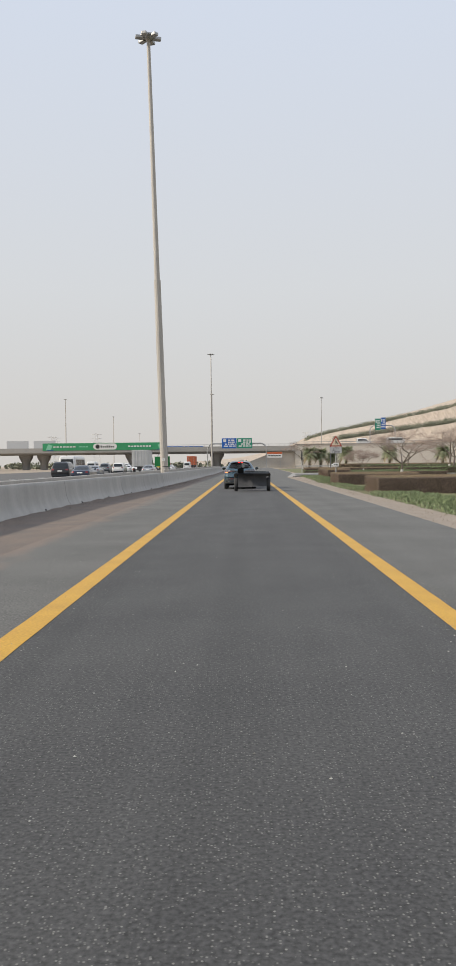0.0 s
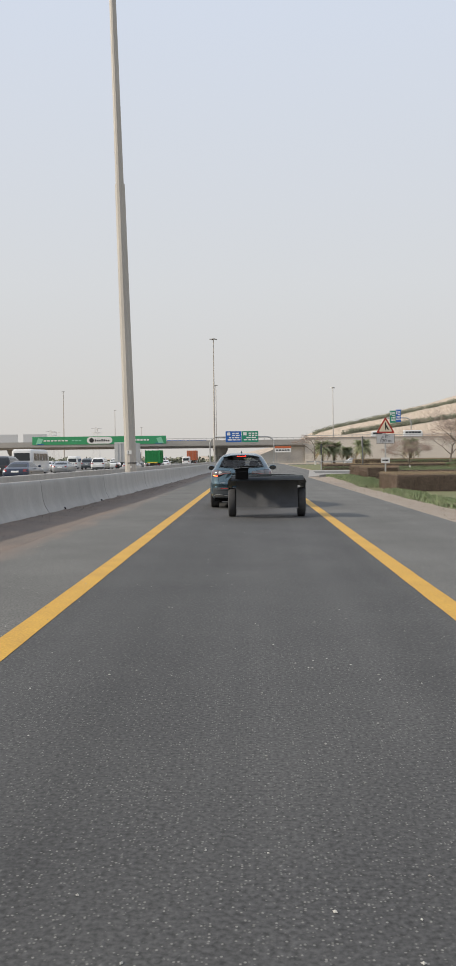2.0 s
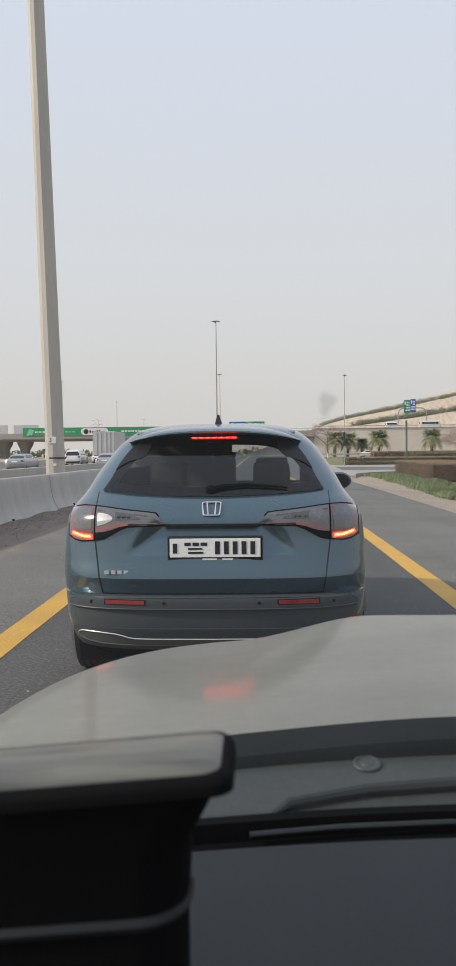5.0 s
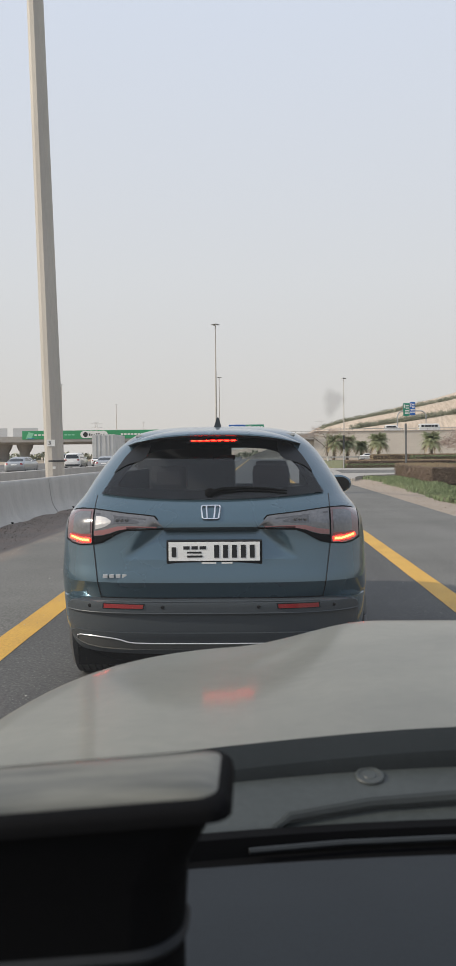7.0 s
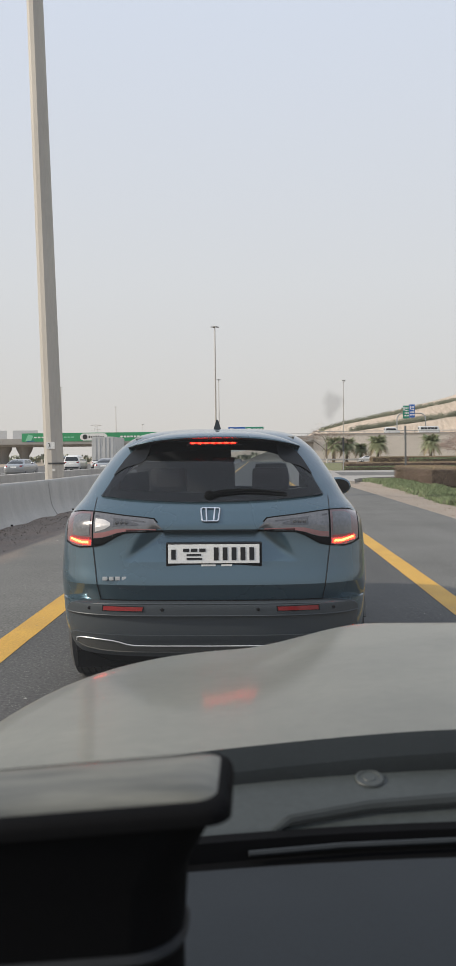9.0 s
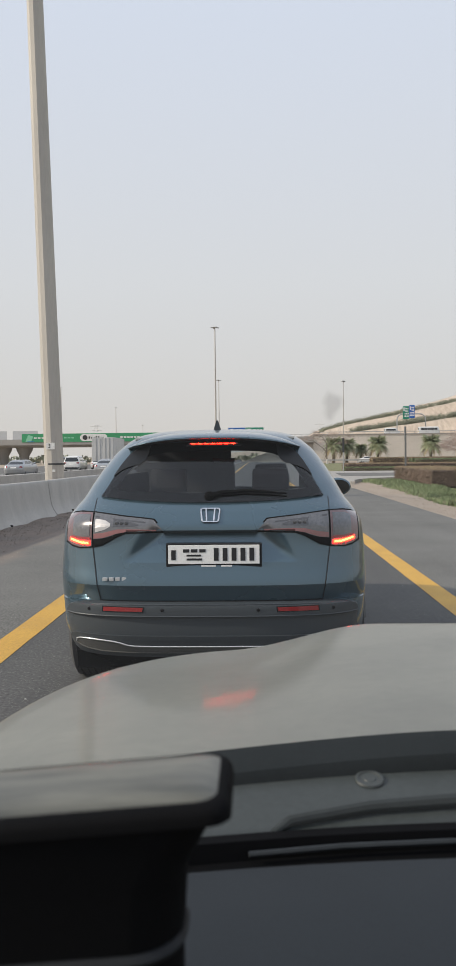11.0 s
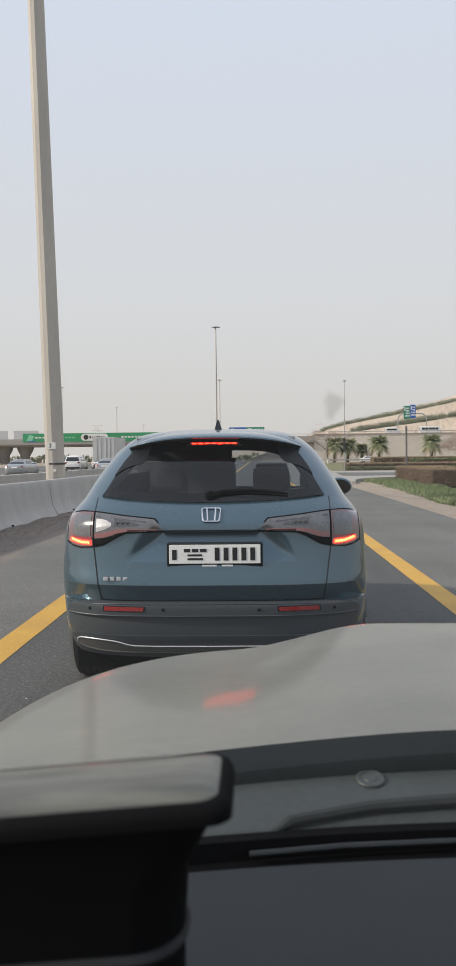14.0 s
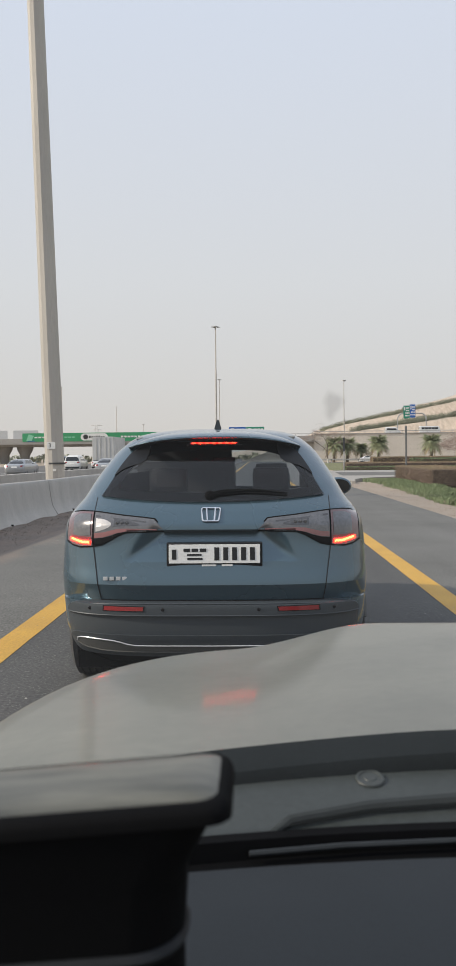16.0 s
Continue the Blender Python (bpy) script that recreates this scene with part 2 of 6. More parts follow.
SIGN_CREAM = material("sign_cream", (0.70, 0.60, 0.45), 0.4, vary=0.05)
SIGN_RED = material("sign_red", (0.40, 0.045, 0.03), 0.4, vary=0.08)
SIGN_BLACK = material("sign_black", (0.02, 0.02, 0.02), 0.5, vary=0.05)
BANNER = material("banner_green", (0.03, 0.26, 0.10), 0.5, vary=0.06, scale=0.1, second=(0.035, 0.30, 0.13))
BANNER_PALE = material("banner_pale_green", (0.22, 0.55, 0.36), 0.5, vary=0.05)
PAINT = material("teal_car_paint", (0.069, 0.120, 0.153), 0.27, 0.55, vary=0.03, scale=2, fine=300, coat=0.8, spec=0.5)
PLASTIC = material("dark_bumper_plastic", (0.046, 0.055, 0.063), 0.47, vary=0.06, scale=6, fine=300, bump=0.06, bump_dist=0.001, spec=0.45)
BLACK_GLOSS = material("black_gloss", (0.008, 0.008, 0.009), 0.12, vary=0.02)
RUBBER = material("tyre_rubber", (0.058, 0.058, 0.060), 0.85, vary=0.2, scale=10, fine=80)
RIM = material("alloy_rim", (0.45, 0.45, 0.46), 0.35, 0.9, vary=0.05)
CHROME = material("chrome", (0.75, 0.76, 0.78), 0.16, 1.0, vary=0.03)
RED_LENS = material("red_lens", (0.26, 0.018, 0.02), 0.15, vary=0.05, coat=1.0)
PINK_LENS = material("pale_red_lens", (0.23, 0.085, 0.085), 0.2, vary=0.05, coat=1.0)
LAMP_OUTER = material("rose_grey_lens", (0.150, 0.084, 0.088), 0.15, 0.1, vary=0.1, scale=9, coat=1.0)
CLEAR_LENS = material("clear_lens", (0.130, 0.130, 0.136), 0.15, 0.25, vary=0.15, scale=9, coat=1.0)
SMOKED_LENS = material("smoked_lens", (0.075, 0.074, 0.078), 0.16, 0.2, vary=0.2, scale=9, coat=1.0)
BRAKE = glowing("brake_light", (1.0, 0.006, 0.002), 30.0)
BRAKE_DIM = glowing("brake_light_dim", (1.0, 0.01, 0.004), 3.0)
BRAKE_HOT = glowing("brake_light_core", (1.0, 0.10, 0.02), 16.0)
PLATE = material("plate_white", (0.84, 0.84, 0.82), 0.35, vary=0.03)
INK = material("plate_ink", (0.012, 0.012, 0.014), 0.4, vary=0.03)
TINTED = glass("tinted_glass", (0.60, 0.64, 0.68), ior=1.46)
FRIT = material("black_glass", (0.009, 0.0095, 0.011), 0.06, vary=0.02, spec=0.15)
FABRIC = material("seat_fabric", (0.075, 0.077, 0.082), 0.9, vary=0.2, fine=200)
HOOD_PAINT = material("olive_grey_bonnet_paint", (0.128, 0.128, 0.098), 0.44, 0.0, vary=0.09, scale=2.6, fine=40, coat=0.30, second=(0.094, 0.094, 0.074), patch=0.52)
HOOD_PAINT.node_tree.nodes["Principled BSDF"].inputs["Coat Roughness"].default_value = 0.08
HOOD_PAINT.node_tree.nodes["Principled BSDF"].inputs["Sheen Weight"].default_value = 0.07
HOOD_PAINT.node_tree.nodes["Principled BSDF"].inputs["Sheen Roughness"].default_value = 0.45
GARNISH = material("grey_garnish", (0.11, 0.112, 0.108), 0.4, 0.2, vary=0.05)
FIN_BLACK = material("fin_black", (0.010, 0.011, 0.013), 0.42, vary=0.05, spec=0.18)
# pale copy for the left lamp: the sun's glint put into the colour
SUNLIT_REFLECTOR = material("lamp_reflector", (0.40, 0.39, 0.39), 0.4, 0.5, vary=0.05, coat=1.0)
HEADLINING = material("headlining", (0.45, 0.45, 0.44), 0.9, vary=0.05)
# black vinyl with a pale streaked sky sheen put into its colour
HOOD_SHEEN = material("hood_vinyl_sheen", (0.120, 0.117, 0.094), 0.34, vary=0.15, scale=16, fine=120, spec=0.6, second=(0.040, 0.041, 0.034), stretch=(0.12, 3.0, 6.0))
BRIGHT_TRIM = material("bright_trim", (0.55, 0.56, 0.57), 0.3, 0.2, vary=0.03)
DASH = material("dashboard_vinyl", (0.0168, 0.0212, 0.0262), 0.7, vary=0.08, scale=5, fine=260, bump=0.12, bump_dist=0.0008, spec=0.3)
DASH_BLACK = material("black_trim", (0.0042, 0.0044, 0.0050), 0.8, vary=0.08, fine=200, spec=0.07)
COWL = material("cowl_plastic", (0.040, 0.046, 0.044), 0.48, vary=0.12, scale=6, fine=120, spec=0.35)
SEAL = material("bonnet_seal", (0.009, 0.012, 0.0125), 0.7, vary=0.1, scale=8, fine=120, spec=0.12)
HEDGE_CORE = material("hedge_twigs", (0.150, 0.110, 0.086), 0.95, vary=0.35, scale=6, fine=40, bump=0.8, bump_dist=0.03)
HEDGE_LEAF = material("hedge_leaves", (0.225, 0.168, 0.132), 0.85, vary=0.2, scale=0.8, island=0.16, second=(0.190, 0.148, 0.106), spec=0.2)
HEDGE_TOP = material("hedge_top_leaves", (0.265, 0.220, 0.130), 0.85, vary=0.2, scale=0.6, spec=0.2, island=0.18, second=(0.27, 0.19, 0.13))
HEDGE_GREEN = material("green_hedge_leaves", (0.120, 0.150, 0.068), 0.8, vary=0.2, scale=0.6, island=0.4, second=(0.14, 0.165, 0.075))
COVER = material("groundcover_leaves", (0.20, 0.255, 0.13), 0.7, vary=0.2, scale=1.0, island=0.45, second=(0.235, 0.275, 0.15))
LAWN = material("lawn", (0.135, 0.150, 0.060), 0.9, vary=0.25, scale=0.3, fine=14, bump=0.6, second=(0.175, 0.165, 0.08), bump_dist=0.04)
BARK = material("grey_bark", (0.20, 0.165, 0.135), 0.9, vary=0.2, scale=3, fine=30)
WHITEWASH = material("whitewashed_trunk", (0.62, 0.60, 0.56), 0.9, vary=0.1)
TWIG = material("bare_twigs", (0.30, 0.225, 0.185), 0.9, vary=0.2, island=0.3)
PALM_TRUNK = material("palm_trunk", (0.17, 0.135, 0.10), 0.95, vary=0.3, scale=3, fine=14, bump=0.8, bump_dist=0.05)
PALM_LEAF = material("palm_fronds", (0.27, 0.295, 0.165), 0.7, vary=0.15, island=0.3)
PALM_DRY = material("dry_palm_fronds", (0.28, 0.22, 0.13), 0.85, vary=0.15, island=0.3)
HILL = material("quarried_hill", (0.485, 0.40, 0.315), 0.95, vary=0.16, scale=0.035, fine=0.16, second=(0.42, 0.345, 0.272), stretch=(4, 1, 0.35), bump=0.5, bump_dist=1.5)
# leaf colour lifted to carry the distance haze
SCRUB = material("hill_shrubs", (0.225, 0.230, 0.160), 0.9, vary=0.2, scale=0.05, island=0.3)
WHITE_PAINT = material("white_vehicle_paint", (0.70, 0.70, 0.69), 0.35, vary=0.03, coat=0.6)
SILVER_PAINT = material("silver_vehicle_paint", (0.36, 0.37, 0.38), 0.35, 0.5, vary=0.03, coat=0.6)
GREY_PAINT = material("grey_vehicle_paint", (0.16, 0.175, 0.19), 0.35, 0.4, vary=0.03, coat=0.6)
NAVY_PAINT = material("navy_vehicle_paint", (0.018, 0.028, 0.055), 0.3, 0.3, vary=0.03, coat=0.6)
BLACK_PAINT = material("black_vehicle_paint", (0.015, 0.015, 0.017), 0.3, 0.2, vary=0.03, coat=0.6)
GREEN_PAINT = material("green_truck_paint", (0.015, 0.25, 0.065), 0.5, vary=0.08)
ORANGE_PAINT = material("orange_container_paint", (0.50, 0.12, 0.045), 0.6, vary=0.1)
BOX_WHITE = material("truck_box_panels", (0.56, 0.56, 0.55), 0.5, vary=0.06, scale=0.6, second=(0.48, 0.48, 0.47))
DARK_GLASS = material("dark_vehicle_glass", (0.02, 0.024, 0.028), 0.06, vary=0.02)
PLATE_YELLOW = material("yellow_panel", (0.70, 0.50, 0.05), 0.5, vary=0.05)


# ---------------------------------------------------------------- building helpers
def bm_to(bm, name, mat, smooth=False):
    me = bpy.data.meshes.new(name)
    bm.normal_update()
    bm.to_mesh(me)
    bm.free()
    for m in (mat if isinstance(mat, (list, tuple)) else [mat]):
        me.materials.append(m)
    if smooth:
        me.polygons.foreach_set("use_smooth", [True] * len(me.polygons))
        me.set_sharp_from_angle(angle=radians(38))
    return me


def part(name, bm, mat, parent=None, label="", smooth=False):
    ob = new(name, bm_to(bm, name, mat, smooth))
    if parent is not None:
        ob.parent = parent
    return tagged(ob, label)


def thing(name, label, category, at=(0, 0, 0), turn=0.0, group="", kind=""):
    e = new(name)
    e.empty_display_size = 0.2
    e.matrix_basis = pose(*at, 0, 0, turn)
    return tagged(e, label, category, group, kind)


def box(bm, lo, hi, bevel=0.0, m=None):
    c = [(a + b) / 2 for a, b in zip(lo, hi)]
    s = [abs(b - a) for a, b in zip(lo, hi)]
    r = bmesh.ops.create_cube(bm, size=1.0, matrix=(m or Matrix()) @ Matrix.LocRotScale(c, None, s))
    if bevel:
        edges = list({e for v in r["verts"] for e in v.link_edges})
        bmesh.ops.bevel(bm, geom=edges, offset=bevel, segments=2, affect="EDGES", profile=0.7)
    return bm


def boxes(*spans, bevel=0.0):
    bm = bmesh.new()
    for lo, hi in spans:
        box(bm, lo, hi, bevel)
    return bm


def tube(bm, path, radii, seg=8, cap=True):
    """A tapered tube along a line of points."""
    path = [Vector(q) for q in path]
    rings = []
    for i, q in enumerate(path):
        d = (path[min(i + 1, len(path) - 1)] - path[max(i - 1, 0)]).normalized()
        side = d.cross(Vector((0, 0, 1)))
        if side.length < 1e-3:
            side = Vector((1, 0, 0))
        side.normalize()
        up = side.cross(d)
        r = radii[i] if isinstance(radii, (list, tuple)) else radii
        rings.append([bm.verts.new(q + (side * math.cos(2 * math.pi * k / seg) + up * math.sin(2 * math.pi * k / seg)) * r) for k in range(seg)])
    for a, b in zip(rings, rings[1:]):
        for k in range(seg):
            bm.faces.new((a[k], a[(k + 1) % seg], b[(k + 1) % seg], b[k]))
    if cap:
        bm.faces.new(rings[0][::-1])
        bm.faces.new(rings[-1])
    return bm


def lathe(bm, profile, seg=24, m=None):
    """Turns (radius, height) pairs round the z axis."""
    m = m or Matrix()
    rings = [[bm.verts.new(m @ Vector((r * math.cos(2 * math.pi * k / seg), r * math.sin(2 * math.pi * k / seg), z))) for k in range(seg)] for r, z in profile]
    for a, b in zip(rings, rings[1:]):
        for k in range(seg):
            bm.faces.new((a[k], a[(k + 1) % seg], b[(k + 1) % seg], b[k]))
    return bm


def plate(bm, outline, z0, z1):
    """A flat slab with the given outline in x and y."""
    lo = [bm.verts.new((x, y, z0)) for x, y in outline]
    hi = [bm.verts.new((x, y, z1)) for x, y in outline]
    bm.faces.new(lo[::-1])
    bm.faces.new(hi)
    n = len(outline)
    for i in range(n):
        bm.faces.new((lo[i], lo[(i + 1) % n], hi[(i + 1) % n], hi[i]))
    return bm


def panel(bm, outline, y0, y1):
    """A flat upright slab with the given outline in x and z, from depth y0 to y1."""
    a = [bm.verts.new((x, y0, z)) for x, z in outline]
    b = [bm.verts.new((x, y1, z)) for x, z in outline]
    bm.faces.new(a)
    bm.faces.new(b[::-1])
    n = len(outline)
    for i in range(n):
        bm.faces.new((a[i], b[i], b[(i + 1) % n], a[(i + 1) % n]))
    bmesh.ops.recalc_face_normals(bm, faces=bm.faces)
    return bm


def lerp_rows(rows, z):
    """Smooth reading of a table of rows whose first number is the height."""
    if z <= rows[0][0]:
        return rows[0][1:]
    for i in range(len(rows) - 1):
        a, b = rows[i], rows[i + 1]
        if z <= b[0]:
            t = (z - a[0]) / (b[0] - a[0])
            pa = rows[max(i - 1, 0)]
            nb = rows[min(i + 2, len(rows) - 1)]
            out = []
            for k in range(1, len(a)):
                d = (b[k] - a[k]) / (b[0] - a[0])
                d0 = (a[k] - pa[k]) / (a[0] - pa[0]) if i > 0 else d
                d1 = (nb[k] - b[k]) / (nb[0] - b[0]) if i < len(rows) - 2 else d
                ma = 0.0 if d0 * d <= 0 else 2 * d0 * d / (d0 + d)
                mb = 0.0 if d1 * d <= 0 else 2 * d1 * d / (d1 + d)
                h = b[0] - a[0]
                out.append((2 * t**3 - 3 * t**2 + 1) * a[k] + (t**3 - 2 * t**2 + t) * h * ma + (-2 * t**3 + 3 * t**2) * b[k] + (t**3 - t**2) * h * mb)
            return tuple(out)
    return rows[-1][1:]


class Shell:
    """A car's skin: rows of (height, half width, rear, front, rear rounding, front rounding), local y forward from the tail."""

    def __init__(self, rows, n=3.4):
        self.rows, self.n = rows, n

    sculpt = None

    def rear(self, x, z):
        w, yr, yf, rr, rf = lerp_rows(self.rows, z)
        u = min(abs(x) / w, 0.9995)
        return yr + rr * (1 - (1 - u ** self.n) ** (1 / self.n)) + (self.sculpt(abs(x), z) if self.sculpt else 0.0)

    def front(self, x, z):
        w, yr, yf, rr, rf = lerp_rows(self.rows, z)
        u = min(abs(x) / w, 0.9995)
        return yf - rf * (1 - (1 - u ** self.n) ** (1 / self.n))

    def ring(self, z, seg):
        w, yr, yf, rr, rf = lerp_rows(self.rows, z)
        pts = []
        e = 2 / self.n
        for k in range(seg):
            a = 2 * math.pi * (k + 0.5) / seg
            c, s = math.cos(a), math.sin(a)
            x = w * math.copysign(abs(c) ** e, c)
            y = (yf - rf + rf * abs(s) ** e) if s > 0 else (yr + rr - rr * abs(s) ** e + (self.sculpt(abs(x), z) if self.sculpt else 0.0))
            pts.append(Vector((x, y, z)))
        return pts

    def body(self, levels=44, seg=72, cut=None):
        bm = bmesh.new()
        z0, z1 = self.rows[0][0], self.rows[-1][0]
        rings = []
        heights = levels if isinstance(levels, list) else [z0 + (z1 - z0) * i / levels for i in range(levels + 1)]
        for z in heights:
            rings.append([bm.verts.new(q) for q in self.ring(z, seg)])
        for a, b in zip(rings, rings[1:]):
            for k in range(seg):
                f = (a[k], a[(k + 1) % seg], b[(k + 1) % seg], b[k])
                c = sum((v.co for v in f), Vector()) / 4
                if cut is None or not cut(c):
                    bm.faces.new(f)
        bm.faces.new(rings[-1])
        bm.faces.new(rings[0][::-1])
        return bm

    def patch(self, segs, nx=16, off=0.006, face="rear", deep=0.02):
        """A panel lying on the tail or nose, between pairs of (x, z) points, with turned-in edges."""
        bm = bmesh.new()
        sign = -1 if face == "rear" else 1
        fn = self.rear if face == "rear" else self.front
        grid = []
        for (xa, za), (xb, zb) in segs:
            row = []
            for i in range(nx + 1):
                t = i / nx
                x, z = xa + (xb - xa) * t, za + (zb - za) * t
                row.append(bm.verts.new((x, fn(x, z) + sign * off, z)))
            grid.append(row)
        for r, s in zip(grid, grid[1:]):
            for a, b, c, d in zip(r, r[1:], s[1:], s):
                bm.faces.new((a, b, c, d))
        rim = [v for v in grid[0]] + [r[-1] for r in grid[1:]] + [v for v in grid[-1][-2::-1]] + [r[0] for r in grid[-2:0:-1]]
        back = [bm.verts.new(v.co - Vector((0, sign * (off + deep), 0))) for v in rim]
        for i in range(len(rim)):
            j = (i + 1) % len(rim)
            bm.faces.new((rim[i], rim[j], back[j], back[i]))
        bmesh.ops.recalc_face_normals(bm, faces=bm.faces)
        return bm

    def side(self, segs, sx, ny=10, off=0.006, deep=0.02):
        """A panel on the flank, between pairs of (y, z) points."""
        bm = bmesh.new()
        grid = []
        for (ya, za), (yb, zb) in segs:
            row = []
            for i in range(ny + 1):
                t = i / ny
                y, z = ya + (yb - ya) * t, za + (zb - za) * t
                w, yr, yf, rr, rf = lerp_rows(self.rows, z)
                if y < yr + rr:
                    u = min(max((yr + rr - y) / rr, 0), 0.999)
                    w *= (1 - u ** self.n) ** (1 / self.n)
                elif y > yf - rf:
                    u = min(max((y - yf + rf) / rf, 0), 0.999)
                    w *= (1 - u ** self.n) ** (1 / self.n)
                row.append(bm.verts.new((sx * (w + off), y, z)))
            grid.append(row)
        for r, s in zip(grid, grid[1:]):
            for a, b, c, d in zip(r, r[1:], s[1:], s):
                bm.faces.new((a, b, c, d))
        rim = grid[0] + [r[-1] for r in grid[1:]] + grid[-1][-2::-1] + [r[0] for r in grid[-2:0:-1]]
        back = [bm.verts.new(v.co - Vector((sx * (off + deep), 0, 0))) for v in rim]
        for i in range(len(rim)):
            j = (i + 1) % len(rim)
            bm.faces.new((rim[i], rim[j], back[j], back[i]))
        bmesh.ops.recalc_face_normals(bm, faces=bm.faces)
        return bm


def wheel(parent, x, y, radius, width, tread=False, seg=40):
    """A tyre with its rim, standing on the ground."""
    turn = Matrix.Translation((x, y, radius)) @ Matrix.Rotation(radians(90), 4, "Y")
    h = width / 2
    prof = [(radius * 0.62, -h), (radius * 0.9, -h), (radius * 0.985, -h * 0.82)]
    if tread:
        for k in range(5):
            a = -h * 0.8 + k * h * 0.36
            prof += [(radius, a), (radius, a + h * 0.24), (radius * 0.972, a + h * 0.27), (radius * 0.972, a + h * 0.33)]
    else:
        prof += [(radius, -h * 0.7), (radius, h * 0.7)]
    prof += [(radius * 0.985, h * 0.82), (radius * 0.9, h), (radius * 0.62, h), (radius * 0.62, -h)]
    w = part("wheel", lathe(bmesh.new(), [(radius * 0.62, -h * 0.8), (radius * 0.62, h * 0.8)], 20, turn), DARK_STEEL, parent)
    part("tyre", lathe(bmesh.new(), prof, seg, turn), RUBBER, w, smooth=True)
    out = math.copysign(1, x)
    bm = bmesh.new()
    lathe(bm, [(radius * 0.63, out * h * 0.95), (radius * 0.56, out * h * 0.9), (radius * 0.56, out * h * 0.5), (0.02, out * h * 0.6)], 20, turn)
    for k in range(5):
        a = Matrix.Rotation(2 * math.pi * k / 5, 4, "Z")
        box(bm, (-0.03, 0.02, out * h * 0.5), (0.03, radius * 0.58, out * h * 0.85), 0, turn @ a)
    part("rim", bm, RIM, w)
    return w


def bars(parent, spans, mat, name="lettering_bar"):
    for lo, hi in spans:
        part(name, boxes((lo, hi)), mat, parent)


def letters(body, size, mat, m, parent=None, name="lettering"):
    cu = bpy.data.curves.new(name, "FONT")
    cu.body, cu.size, cu.align_x, cu.align_y, cu.extrude = body, size, "CENTER", "CENTER", 0.002
    cu.materials.append(mat)
    tmp = new(name + "_curve", cu)
    me = bpy.data.meshes.new_from_object(tmp.evaluated_get(bpy.context.evaluated_depsgraph_get()))
    bpy.data.objects.remove(tmp)
    bpy.data.curves.remove(cu)
    ob = new(name, me)
    ob.matrix_basis = m
    if parent is not None:
        ob.parent = parent
    return ob


# ---------------------------------------------------------------- ground and roads
def sheet(name, outline, z, mat, label, category, cuts=0):
    bm = bmesh.new()
    vs = [bm.verts.new((x, y, z)) for x, y in outline]
    bm.faces.new(vs)
    if cuts:
        bmesh.ops.subdivide_edges(bm, edges=bm.edges, cuts=cuts, use_grid_fill=True)
    return tagged(part(name, bm, mat), label, category, kind="structure")


def slab(name, outline, z, mat, label, category, thick=0.05):
    return tagged(part(name, plate(bmesh.new(), outline, z - thick, z), mat), label, category, kind="structure")


BARRIER = ((-120, -6.9), (-60, -6.5), (-14, -5.95), (0, -5.35), (10, -4.95), (20, -4.78), (30, -4.62), (65, -4.35), (300, -4.3))


def barrier_x(y):
    for (a, xa), (b, xb) in zip(BARRIER, BARRIER[1:]):
        if y <= b:
            return xa + (xb - xa) * (y - a) / (b - a)
    return BARRIER[-1][1]


bm = bmesh.new()
for xa, xb, ya, yb in ((-3000, 4.3, -400, 4500), (4.3, 3000, -400, -125), (4.3, 3000, 46, 4500), (72, 3000, -125, 46)):
    bm.faces.new([bm.verts.new((x, y, -0.06)) for x, y in ((xa, ya), (xb, ya), (xb, yb), (xa, yb))])
tagged(part("ground", bm, SAND), "pale desert sand reaching to the hazy horizon", "ground", kind="structure")


def bed_z(x, y):
    """The planted strip lies lower than the road, and rises to it at the side road."""
    s = min(max((44 - y) / 16, 0), 1)
    side = min(max((x - 4.4) / 2.4, 0), 1)
    return -0.02 - 0.30 * s * s * (3 - 2 * s) * side


def bed(name, edge_in, edge_out, y0, y1, mat, label, category, nx=6, lift=0.0):
    bm = bmesh.new()
    rows = []
    n = int((y1 - y0) / 1.5)
    for j in range(n + 1):
        y = y0 + (y1 - y0) * j / n
        xa, xb = edge_in(y), edge_out(y)
        row = []
        for i in range(nx + 1):
            x = xa + (xb - xa) * i / nx
            row.append(bm.verts.new((x, y, bed_z(x, y) + lift + 0.03 * noise.noise(Vector((x * 0.9, y * 0.9, 0))) * (i > 0))))
        rows.append(row)
    for a, b in zip(rows, rows[1:]):
        for i in range(nx):
            bm.faces.new((a[i], a[i + 1], b[i + 1], b[i]))
    return tagged(part(name, bm, mat, smooth=True), label, category, kind="structure")
slab("road", [(-1.9, -120), (1.88, -120), (1.88, 520), (-1.9, 520)], 0.0, ASPHALT, "dark grey asphalt slip road lane with fine aggregate", "road")
slab("shoulder", [(1.88, -120), (4.42, -120), (4.42, 44), (7.2, 84), (9.0, 200), (9.0, 520), (1.88, 520)], -0.003, ASPHALT_WORN, "smooth grey asphalt shoulder beside the yellow line", "road")
slab("left_shoulder", [(-4.2, -120), (-1.9, -120), (-1.9, 520), (-4.2, 520)], -0.003, ASPHALT_DUSTED, "dusty grey asphalt strip left of the lane", "road")


